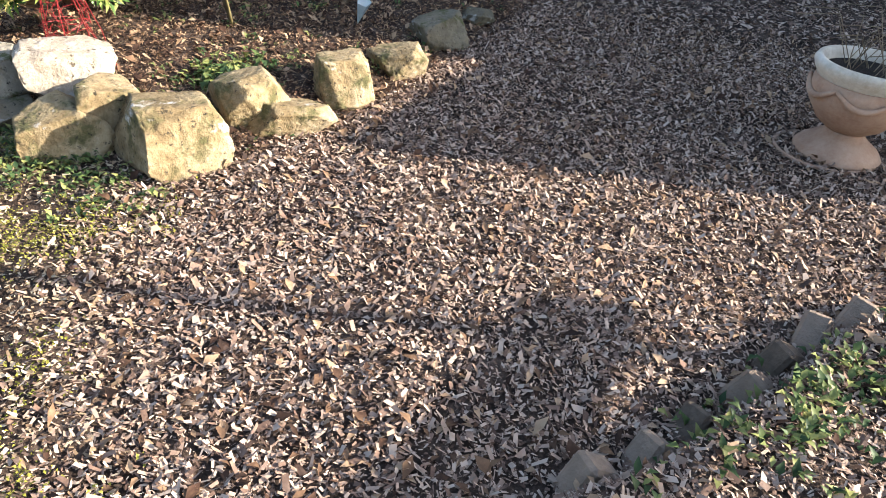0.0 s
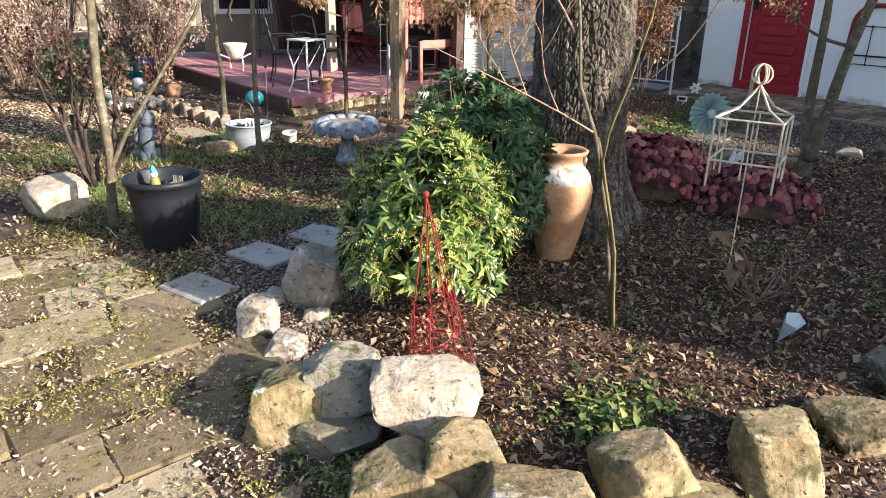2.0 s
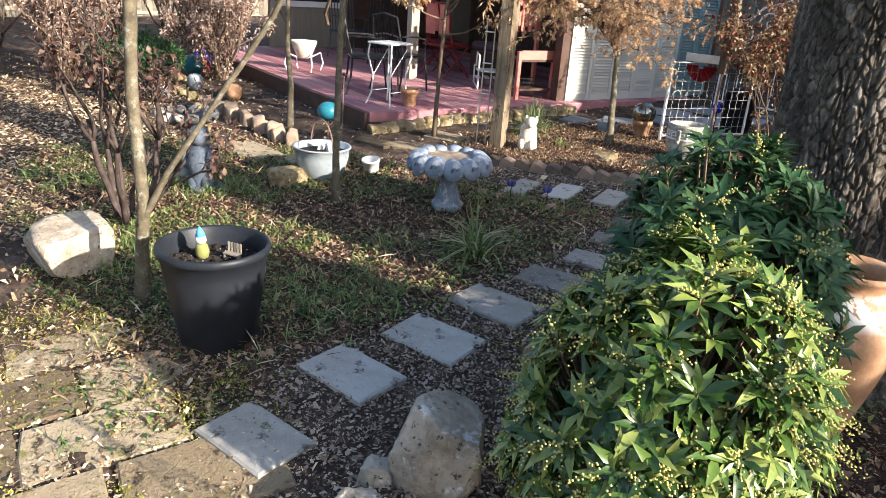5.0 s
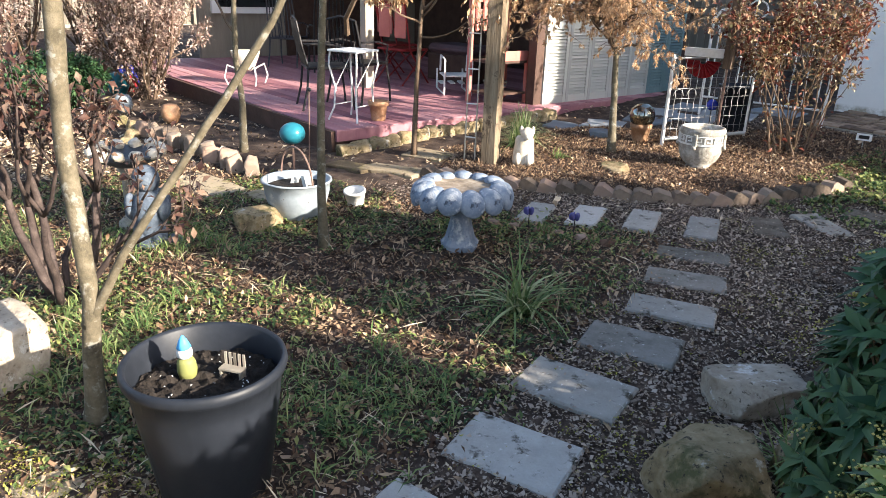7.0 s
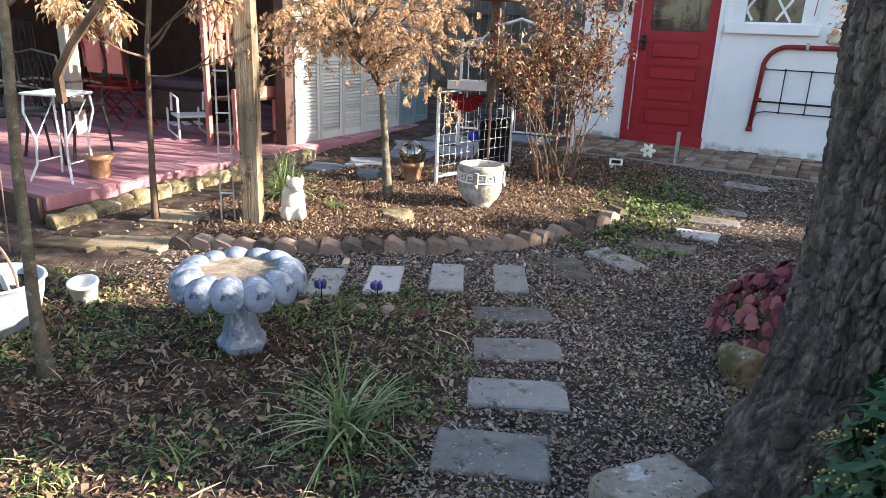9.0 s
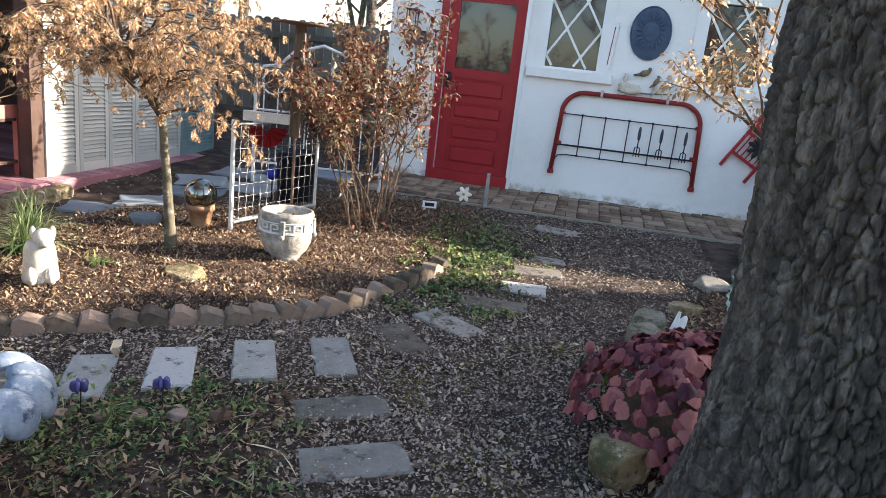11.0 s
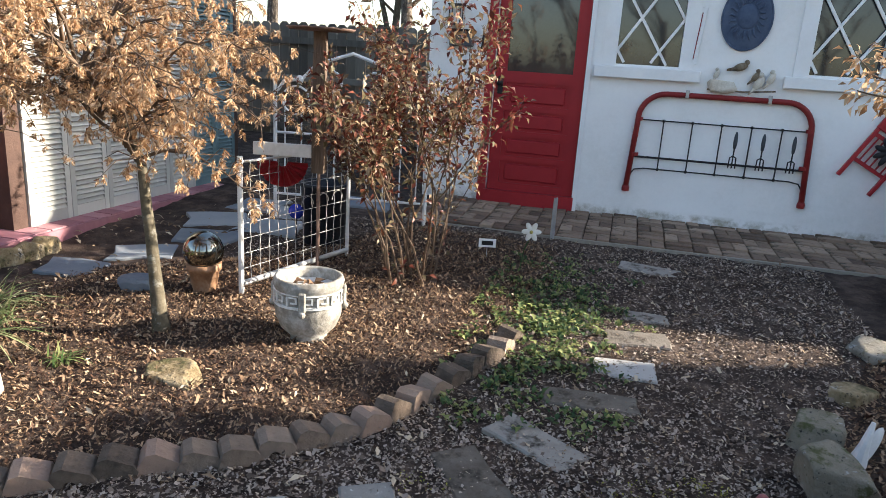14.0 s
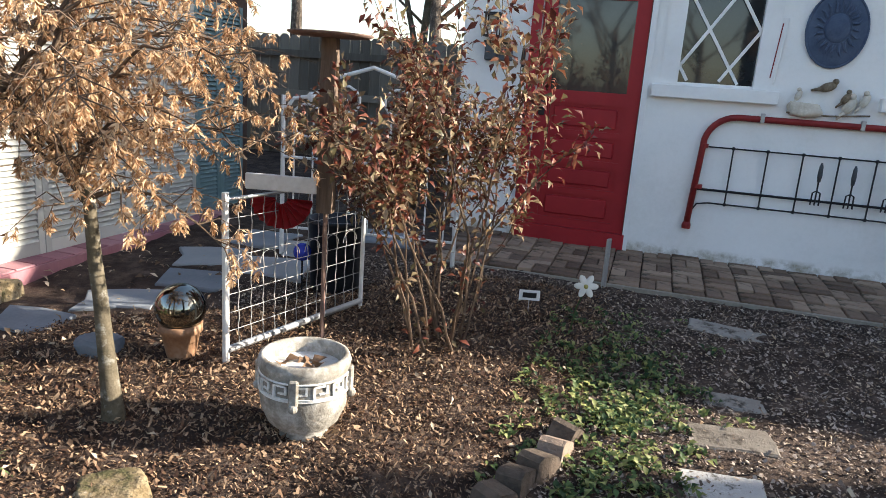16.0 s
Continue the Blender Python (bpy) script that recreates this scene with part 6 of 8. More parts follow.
def garden_tool(x, kind):
    t = thing("hand_tool", x, HY - 0.085, 0.98, f"rusty garden hand {kind} hanging on the bed frame", "garden tool")
    part("handle", lathe([(0.012, 0.15), (0.017, 0.20), (0.014, 0.26), (0.006, 0.29)], 10), "steel_dark", t, "dark worn handle", True)
    part("shank", tube([(0, 0, 0.08), (0, 0, 0.16)], 0.006, 6), "iron", t)
    for k in (-1, 0, 1):
        part("tine", tube([(0, 0, 0.085), (k * 0.025, 0, 0.07), (k * 0.028, 0, -0.02)], 0.006, 5), "iron", t)


for x, kind in ((-3.98, "trowel fork"), (-3.76, "fork"), (-3.52, "cultivator")):
    garden_tool(x, kind)


def sun_plaque(x, z):
    t = thing("sun_plaque", x, HY - 0.012, z, "oval blue-grey wall plaque with a sun relief", "wall plaque", rz=180)
    bm = bmesh.new()
    bmesh.ops.create_uvsphere(bm, u_segments=40, v_segments=20, radius=1, matrix=Matrix.Diagonal((0.20, 0.022, 0.26, 1)))
    part("plate", bm, "sun_blue", t, smooth=True)
    part("sun_disc", ball(1, 24, Matrix.Translation((0, 0.018, 0.01)) @ Matrix.Diagonal((0.085, 0.025, 0.10, 1))), "sun_blue", t, smooth=True)
    part("rim", tube([(0.195 * math.cos(k * 0.157), 0.006, 0.255 * math.sin(k * 0.157)) for k in range(41)], 0.008, 6), "sun_blue", t)
    for k in range(20):
        a = k * 0.314
        part("ray", tube([(0.095 * math.cos(a), 0.02, 0.01 + 0.112 * math.sin(a)), (0.13 * math.cos(a + 0.08), 0.024, 0.01 + 0.16 * math.sin(a + 0.08)), (0.15 * math.cos(a), 0.018, 0.01 + 0.20 * math.sin(a))], [0.012, 0.009, 0.003], 6), "sun_blue", t)


sun_plaque(-4.04, 2.19)


def thermometer():
    t = thing("thermometer", -4.42, HY - 0.01, 1.80, "tall white wall thermometer with a printed scale", "thermometer")
    part("plate", span(-0.035, 0.035, -0.012, 0.0, 0, 0.46, None, 0.003), "white_trim", t)
    part("tube", tube([(0, -0.016, 0.04), (0, -0.016, 0.42)], 0.004, 6), "red_wire", t)
    for k in range(12):
        part("mark", span(-0.028, -0.010, -0.0145, -0.0125, 0.06 + k * 0.03, 0.066 + k * 0.03), "iron", t)
    t.rotation_euler = (0, radians(4), 0)


thermometer()


def bird_plaque():
    t = thing("bird_plaque", -4.0, HY - 0.01, 1.60, "carved wooden wall hanging of small birds on a log", "wall hanging")
    log = boulder(0.24, 0.06, 0.10, 911, 6, 3)
    part("log", log, "cast_stone", t, smooth=True).location = (-0.15, -0.02, 0)
    part("log", tube([(-0.27, -0.03, 0.005), (0.02, -0.03, 0.0), (0.27, -0.03, 0.02)], 0.007, 6), "post", t)
    for x, z, s, m, tl in ((-0.03, 0.20, 1.0, "post", 20), (-0.21, 0.13, 0.7, "cast_stone", 70), (0.13, 0.08, 1.1, "cast_stone", 60), (0.10, 0.13, 0.8, "post", 55), (0.22, 0.12, 0.9, "cast_stone", 65)):
        b = ball(1, 14, Matrix.Diagonal((0.06 * s, 0.02, 0.032 * s, 1)))
        ball(0.022 * s, 10, Matrix.Translation((0.055 * s, 0, 0.022 * s)), b)
        tube([(-0.05 * s, 0, 0.0), (-0.11 * s, 0, 0.01)], [0.016 * s, 0.008 * s], 6, b)
        ob = part("bird_carving", b, m, t, smooth=True)
        ob.matrix_local = pose(x, -0.025, z, 0, -tl, 0)


bird_plaque()


def red_chair():
    t = thing("toy_chair", -2.68, HY - 0.03, 1.48, "small red wooden chair hung upside down on the wall", "chair", ry=30)
    w = 0.17
    part("seat", span(-w, w, -0.02, 0.015, -0.20, 0.06, None, 0.006), "red_paint", t)
    for s in (-w + 0.02, w - 0.02):
        part("leg", span(s - 0.015, s + 0.015, -0.025, 0.01, -0.66, -0.20, None, 0.004), "red_paint", t)
    for z in (-0.26, -0.50):
        part("crossbar", span(-w + 0.035, w - 0.035, -0.02, 0.0, z, z + 0.03), "red_paint", t)
    for k in range(5):
        x = -0.10 + k * 0.05
        part("spindle", tube([(x, -0.01, -0.5), (x, -0.01, -0.25)], 0.007, 6), "red_paint", t)
    f = thing("metal_flower", -2.80, HY - 0.075, 1.20, "dark metal flower ornament on the red chair", "ornament")
    for k in range(9):
        a = k * 0.698
        b = ball(1, 10, pose(0.07 * math.cos(a), 0, 0.07 * math.sin(a), 0, -math.degrees(a), 0) @ Matrix.Diagonal((0.062, 0.010, 0.024, 1)))
        part("petal", b, "iron", f, smooth=True)
    part("eye", ball(0.02, 10), "iron", f)


red_chair()


def text_part(word, size, m, material, parent, name="lettering"):
    cu = bpy.data.curves.new(name, "FONT")
    cu.body, cu.size, cu.extrude = word, size, 0.0015
    cu.align_x = cu.align_y = "CENTER"
    ob = new(name, cu)
    dg = bpy.context.evaluated_depsgraph_get()
    me = bpy.data.meshes.new_from_object(ob.evaluated_get(dg))
    bpy.data.objects.remove(ob)
    me.materials.clear()
    me.materials.append(M[material])
    o = new(name, me)
    o.parent = parent
    o.matrix_local = m
    return o


def number_plate(x, z, material, words, label):
    t = thing("number_plate", x, HY - 0.008, z, label, "sign", ry=3)
    part("plate", span(-0.15, 0.15, -0.008, 0.0, -0.075, 0.075, None, 0.003), material, t)
    if words:
        text_part(words, 0.13, pose(0, -0.011, 0, 90, 0, 0), "white_trim", t)
        part("band", span(-0.13, 0.0, -0.0105, -0.0085, -0.07, -0.055), "salmon", t)
    else:
        for k in range(4):
            part("bar", span(-0.11 + k * 0.06, -0.07 + k * 0.06, -0.0105, -0.0085, -0.04, 0.04), "iron", t)


number_plate(-2.69, 1.685, "blue_sign", "24", "blue metal number plate with pale numerals on the wall")
number_plate(-2.68, 1.86, "white_trim", "", "white metal number plate with dark characters on the wall")


def black_board():
    t = thing("shaped_board", -2.22, HY - 0.05, 0.75, "black painted board with a peaked top and white flower", "sign", rz=0)
    bm = bmesh.new()
    p = [(-0.29, 0), (0.29, 0), (0.27, 0.74), (0.02, 0.90), (-0.27, 0.74)]
    a = [bm.verts.new((q[0], 0, q[1])) for q in p]
    b = [bm.verts.new((q[0], 0.025, q[1])) for q in p]
    bm.faces.new(a)
    bm.faces.new(b[::-1])
    for k in range(5):
        bm.faces.new((a[k], b[k], b[(k + 1) % 5], a[(k + 1) % 5]))
    part("board", bm, "iron", t)
    for k in range(6):
        a_ = k * 1.047
        part("petal", ball(1, 10, pose(0.045 * math.cos(a_), -0.008, 0.72 + 0.045 * math.sin(a_), 0, -math.degrees(a_), 0) @ Matrix.Diagonal((0.035, 0.006, 0.02, 1))), "white_trim", t, smooth=True)
    part("bee", ball(1, 10, Matrix.Translation((0.06, -0.006, 0.56)) @ Matrix.Diagonal((0.03, 0.008, 0.018, 1))), "rust", t, smooth=True)


black_board()


def bird_ornament(x, z):
    t = thing("eagle_ornament", x, HY - 0.03, z, "black metal bird silhouette with spread wings on the wall", "wall ornament")
    part("body", ball(1, 14, Matrix.Diagonal((0.05, 0.018, 0.10, 1))), "iron", t, smooth=True)
    for s in (-1, 1):
        for k in range(5):
            part("feather", tube([(s * 0.03, 0, 0.05), (s * (0.16 + 0.03 * k), 0, 0.14 - 0.05 * k), (s * (0.22 + 0.02 * k), 0, 0.05 - 0.06 * k)], [0.018, 0.016, 0.005], 5), "iron", t)


bird_ornament(-2.05, 1.98)


def birdhouse(x, y, z):
    t = thing("birdhouse", x, y, z, "rust-red wooden birdhouse with a shingled roof on a wall bracket", "birdhouse", rz=25)
    bm = bmesh.new()
    p = [(-0.10, 0), (0.10, 0), (0.10, 0.26), (0, 0.38), (-0.10, 0.26)]
    a = [bm.verts.new((q[0], -0.09, q[1])) for q in p]
    b = [bm.verts.new((q[0], 0.09, q[1])) for q in p]
    bm.faces.new(a)
    bm.faces.new(b[::-1])
    for k in range(5):
        bm.faces.new((a[k], b[k], b[(k + 1) % 5], a[(k + 1) % 5]))
    part("body", bm, "salmon", t)
    part("entrance", lathe([(0.02, 0), (0.02, 0.004)], 16), "iron", t).matrix_local = pose(0, -0.091, 0.2, 90)
    for s in (-1, 1):
        for r in range(3):
            for k in range(4):
                ob = part("shingle", box(0.055, 0.075, 0.006), "shingle_green", t)
                ob.matrix_local = pose(s * (0.035 + r * 0.045), -0.095 + 0.063 * k, 0.365 - r * 0.05, 0, s * 50, 0) @ pose(0, 0, 0.006 * (3 - r))
    part("bracket", tube([(0, 0, 0.4), (0, 0, 0.46)], 0.006), "galv", t)


birdhouse(-1.95, 8.95, 1.02)
bz = thing("shepherd_hook", -1.95, 8.95, 0.38, "black iron hook stand carrying the birdhouse", "hook", rz=25)
part("pole", tube([(0.22, 0, 0), (0.22, 0, 1.5)], 0.014, 8), "iron", bz)
part("crook", tube(arc(0.11, 1.5, 0.11, 0, 200, 14) + [(0.0, 0, 1.34), (-0.03, 0, 1.30)], 0.010, 8), "galv", bz)
part("arm", tube([(0.22, 0, 1.09), (0.0, 0, 1.09)], 0.012, 8), "iron", bz)


def kettle_disc():
    """A large shallow steel dish leaning on edge, with a wheelbarrow frame before it."""
    x, y = -2.25, 8.62
    t = thing("steel_dish", x, y, 0.36, "large rusty shallow steel dish leaning on its edge", "dish", rz=-12)
    ob = part("dish", lathe([(0.0, 0.14), (0.30, 0.13), (0.46, 0.08), (0.55, 0.0), (0.575, 0.0), (0.58, 0.015), (0.565, 0.02), (0.47, 0.105), (0.31, 0.155), (0.0, 0.165)], 56), "rust", t, smooth=True)
    ob.matrix_local = pose(0, 0, 0.56, -78, 0, 0)
    part("rim", tube([(0.575 * math.cos(k * 0.1257), 0.575 * math.sin(k * 0.1257), 0.008) for k in range(51)], 0.014, 6), "steel_dark", t, "dark steel rim").matrix_local = pose(0, 0, 0.56, -78, 0, 0)
    w = thing("wheelbarrow", -2.75, 7.95, gz(-2.75, 7.95), "old black wheelbarrow tipped on its side", "wheelbarrow", rz=35)
    part("tray", lathe([(0.10, 0.0), (0.20, 0.02), (0.30, 0.16), (0.33, 0.17), (0.31, 0.19), (0.19, 0.05), (0.1, 0.03)], 24), "black_plastic", w, smooth=True).matrix_local = pose(0.15, 0, 0.06, 12, 20) @ Matrix.Diagonal((1.3, 0.8, 0.8, 1))
    for s in (-0.14, 0.14):
        part("handle", tube([(0.35, s, 0.10), (-0.05, s, 0.16), (-0.45, s * 1.2, 0.26)], 0.017, 8), "dark_wood", w)
    wh = part("wheel", lathe([(0.10, -0.03), (0.15, -0.03), (0.165, 0.0), (0.15, 0.03), (0.10, 0.03), (0.095, 0)], 28), "black_plastic", w, smooth=True)
    wh.matrix_local = pose(-0.25, 0.05, 0.155, 90, 20, 10)


kettle_disc()


def wall_lantern():
    t = thing("wall_lantern", -6.50, HY - 0.07, 2.02, "small black wall lantern with glass sides", "lamp")
    for s in ((-0.05, -0.05), (0.05, -0.05), (-0.05, 0.05), (0.05, 0.05)):
        part("bar", tube([(*s, 0), (*s, 0.17)], 0.006, 4), "iron", t)
    for z in (0, 0.17):
        part("cap", box(0.13, 0.13, 0.012, Matrix.Translation((0, 0, z))), "iron", t)
    m = thing("letter_box", -6.44, HY - 0.04, 1.84, "small dark metal letter box on the wall", "letter box")
    part("body", span(-0.11, 0.11, -0.03, 0.035, 0, 0.13, None, 0.008), "steel_dark", m)
    part("lid", span(-0.12, 0.12, -0.045, 0.035, 0.132, 0.15, None, 0.005), "iron", m)
    h = thing("hand_brush", -6.24, HY - 0.02, 1.80, "dark iron hand tool hanging by the door", "tool")
    part("body", lathe([(0.010, 0), (0.02, 0.03), (0.014, 0.12), (0.006, 0.18)], 10), "iron", h)


wall_lantern()

# ---- brick path along the house ----
path = tagged(new("pavement"), "worn brown brick path in basket weave along the house", "pavement", kind="structure")
pm, rowi = {}, 0
bx = -6.6
while bx < 1.2:
    by = 8.62
    k = 0
    while by < HY - 0.05:
        along_x = (int(round((bx + 6.6) / 0.21)) + k) % 2 == 0
        for j in (0, 1):
            sx, sy = (0.204, 0.099) if along_x else (0.099, 0.204)
            px, py = (bx + 0.105, by + 0.0525 + 0.105 * j) if along_x else (bx + 0.0525 + 0.105 * j, by + 0.105)
            ob = part("brick", box(sx, sy, 0.055, None, 0.005), "brick", path) if along_x not in pm else new("brick", pm[along_x])
            pm.setdefault(along_x, ob.data)
            ob.parent = path
            ob.matrix_local = pose(px, py, gz(px, py) - 0.032 + random.uniform(-0.004, 0.004), random.uniform(-1.2, 1.2), random.uniform(-1.2, 1.2), random.uniform(-1, 1))
        by += 0.212
        k += 1
    bx += 0.212
part("border", span(-6.6, 1.2, 8.585, 8.615, 0.33, 0.395), "fence", path, "grey timber path edging")

# ---- the deck's furniture ----
def wire_table(x, y):
    t = thing("side_table", x, y, DZ, "small square white wire side table", "table", rz=20)
    part("tabletop", box(0.34, 0.34, 0.02, Matrix.Translation((0, 0, 0.62)), 0.006), "white_metal", t)
    for sx in (-1, 1):
        for sy in (-1, 1):
            part("leg", tube([(sx * 0.15, sy * 0.15, 0.62), (sx * 0.16, sy * 0.16, 0.5), (sx * 0.12, sy * 0.12, 0.3), (sx * 0.13, sy * 0.13, 0.12), (sx * 0.17, sy * 0.17, 0.0)], 0.009, 6), "white_metal", t)
        part("stretcher", tube([(sx * 0.13, -0.13, 0.14), (sx * 0.13, 0.13, 0.14)], 0.006, 5), "white_metal", t)
        part("cross_wire", tube([(sx * 0.12, -0.12, 0.3), (sx * 0.13, 0.13, 0.58)], 0.005, 5), "white_metal", t)


wire_table(-9.0, 4.62)


def iron_chair(x, y, rz, material, label, h=0.98, slat=False):
    t = thing("patio_chair", x, y, DZ, label, "chair", rz=rz, group="chairs on the deck")
    part("seat", box(0.46, 0.44, 0.03, Matrix.Translation((0, 0, 0.40)), 0.008), material, t)
    for sx in (-0.21, 0.21):
        part("leg", tube([(sx, -0.2, 0.41), (sx * 1.1, -0.23, 0.2), (sx * 1.1, -0.25, 0)], 0.012, 6), material, t)
        part("leg", tube([(sx, 0.2, 0.41), (sx * 1.05, 0.22, 0.2), (sx * 1.1, 0.27, 0)], 0.012, 6), material, t)
        part("back_post", tube([(sx, 0.2, 0.41), (sx, 0.26, h * 0.75), (sx * 0.9, 0.30, h)], 0.012, 6), material, t)
        part("armrest", tube([(sx, 0.24, 0.64), (sx * 1.15, 0.0, 0.64), (sx * 1.1, -0.2, 0.60), (sx, -0.2, 0.42)], 0.011, 6), material, t)
    part("back_rail", tube([(-0.19, 0.30, h), (0, 0.31, h + 0.04), (0.19, 0.30, h)], 0.012, 6), material, t)
    for k in range(-3, 4):
        part("back_slat", tube([(k * 0.055, 0.21, 0.43), (k * 0.055, 0.27, h * 0.75), (k * 0.05, 0.305, h + 0.02)], 0.008 if not slat else 0.018, 5), material, t)


iron_chair(-9.9, 5.25, 200, "iron", "black wrought iron chair on the deck", 0.85)
iron_chair(-12.6, 6.4, 250, "iron", "black slatted metal armchair on the deck", 1.05)
iron_chair(-13.4, 6.2, 220, "steel_dark", "dark striped metal armchair on the deck", 1.05)


def red_folding_chair(x, y, rz):
    t = thing("folding_chair", x, y, DZ, "folding red metal patio chair with two back panels", "chair", rz=rz, group="chairs on the deck")
    for s in (-0.25, 0.25):
        part("frame_tube", tube([(s, -0.25, 0), (s, 0.1, 0.42), (s, 0.22, 1.0)], 0.012, 6), "dark_red", t)
        part("frame_tube", tube([(s, 0.25, 0), (s, -0.22, 0.44)], 0.012, 6), "dark_red", t)
        part("back_panel", span(s - 0.21 if s > 0 else s + 0.01, s - 0.01 if s > 0 else s + 0.21, 0.17, 0.185, 0.58, 0.98, None, 0.006), "salmon", t)
    part("seat", box(0.5, 0.44, 0.03, Matrix.Translation((0, 0, 0.42)), 0.01), "dark_red", t)
    part("frame_tube", tube([(-0.25, 0.22, 1.0), (0.25, 0.22, 1.0)], 0.012, 6), "dark_red", t)


red_folding_chair(-11.0, 6.6, 190)


def glider(x, y):
    t = thing("plant_stand", x, y, DZ, "low white tubular metal seat frame on the deck", "stand", rz=-30)
    for s in (-0.16, 0.16):
        part("side_frame", tube([(-0.30, s, 0.26), (-0.30, s, 0.03), (0.3, s, 0.02), (0.3, s, 0.42), (-0.02, s, 0.44), (-0.05, s, 0.26)], 0.012, 6), "white_metal", t)
    part("seat", box(0.34, 0.34, 0.02, Matrix.Translation((0.12, 0, 0.22)), 0.006), "white_metal", t)
    for k in range(3):
        part("slat", span(-0.28, -0.05, -0.15 + 0.12 * k, -0.09 + 0.12 * k, 0.10, 0.115), "white_metal", t)


glider(-9.95, 6.62)
c = thing("storage_chest", -10.85, 7.5, DZ, "low dark chest with a plum cushion on the deck", "chest", rz=5)
part("body", box(0.85, 0.5, 0.36, None, 0.02), "dark_wood", c)
part("cushion", box(0.87, 0.52, 0.12, Matrix.Translation((0, 0, 0.362)), 0.045), "dark_cushion", c)
p = part("flower_pot", lathe([(0.062, 0), (0.066, 0.01), (0.085, 0.14), (0.10, 0.142), (0.102, 0.18), (0.09, 0.182), (0.08, 0.15)], 28), "terracotta", None, smooth=True)
p.matrix_world = pose(-8.86, 4.80, DZ)
tagged(p, "terracotta flower pot standing on the deck", "flower pot")


def salmon_rack(x, y):
    t = thing("plant_rack", x, y, DZ, "salmon painted wooden bench rack with a picket back", "rack", rz=90)
    for s in (-0.27, 0.27):
        for d in (-0.20, 0.16):
            part("post", span(s - 0.022, s + 0.022, d - 0.022, d + 0.022, 0, 1.36 if d > 0 else 0.56), "salmon", t)
    for z in (0.10, 0.44):
        part("shelf", span(-0.245, 0.245, -0.22, 0.138, z, z + 0.025), "dark_wood", t)
    part("apron", span(-0.247, 0.247, -0.222, -0.20, 0.466, 0.57), "salmon", t)
    for z in (0.82, 1.06):
        part("back_board", span(-0.247, 0.247, 0.14, 0.16, z, z + 0.17), "salmon", t)
    for k in range(5):
        part("picket", span(-0.235 + 0.105 * k, -0.175 + 0.105 * k, 0.118, 0.138, 0.76, 1.32, None, 0.012), "salmon", t)
    b = thing("wire_basket", x - 0.02, y, DZ + 0.126, "round black wire basket on the lower shelf", "basket")
    for r, z in ((0.09, 0.006), (0.12, 0.05), (0.135, 0.10)):
        part("hoop", tube([(r * math.cos(k * 0.3142), r * math.sin(k * 0.3142), z) for k in range(21)], 0.005, 5), "iron", b)
    for k in range(10):
        c, q = math.cos(k * 0.6283), math.sin(k * 0.6283)
        part("wire", tube([(0.09 * c, 0.09 * q, 0.006), (0.12 * c, 0.12 * q, 0.05), (0.135 * c, 0.135 * q, 0.10)], 0.004, 5), "iron", b)


salmon_rack(-9.2, 6.62)
for i in range(17):
    y = 4.22 + 0.16 * i
    ob = part("rock", boulder(0.19, 0.13, 0.15, 620 + i, 10, 3), "rock", None, smooth=True)
    ob.matrix_world = pose(DX + 0.12 + random.uniform(-0.02, 0.03), y, gz(DX, y) - 0.03, 0, 0, 80 + random.uniform(-15, 15))
    tagged(ob, "tan stone set along the foot of the deck", "rock", "stones along the deck")
red_folding_chair(-11.7, 7.0, 170)
iron_chair(-9.75, 4.75, 160, "iron", "black wrought iron chair beside the white table", 0.85)


def white_planter(x, y):
    t = thing("urn_planter", x, y, DZ, "pale stone planter on a curled white wire stand", "planter")
    part("urn", lathe([(0.06, 0.16), (0.10, 0.19), (0.17, 0.36), (0.18, 0.40), (0.16, 0.40), (0.1, 0.3)], 24), "cast_stone", t, smooth=True)
    for k in range(4):
        a = k * 1.571
        part("leg", tube([(0.10 * math.cos(a), 0.10 * math.sin(a), 0.18), (0.24 * math.cos(a), 0.24 * math.sin(a), 0.24), (0.28 * math.cos(a), 0.28 * math.sin(a), 0.1), (0.24 * math.cos(a), 0.24 * math.sin(a), 0)], 0.010, 6), "white_metal", t)


white_planter(-11.7, 4.75)
structure("wall_panel", span(-14.88, -14.84, 6.9, 8.9, DZ, 2.9), "dark_wood", "dark stained door panel in the porch wall", "wall")
w = tagged(new("window_3"), "white framed porch window with pale curtain", "window", kind="structure")
part("window_frame", span(-14.89, -14.83, 5.6, 6.8, 1.1, 2.3), "white_trim", w)
part("pane", span(-14.828, -14.82, 5.7, 6.7, 1.2, 2.2), "dark_glass", w)

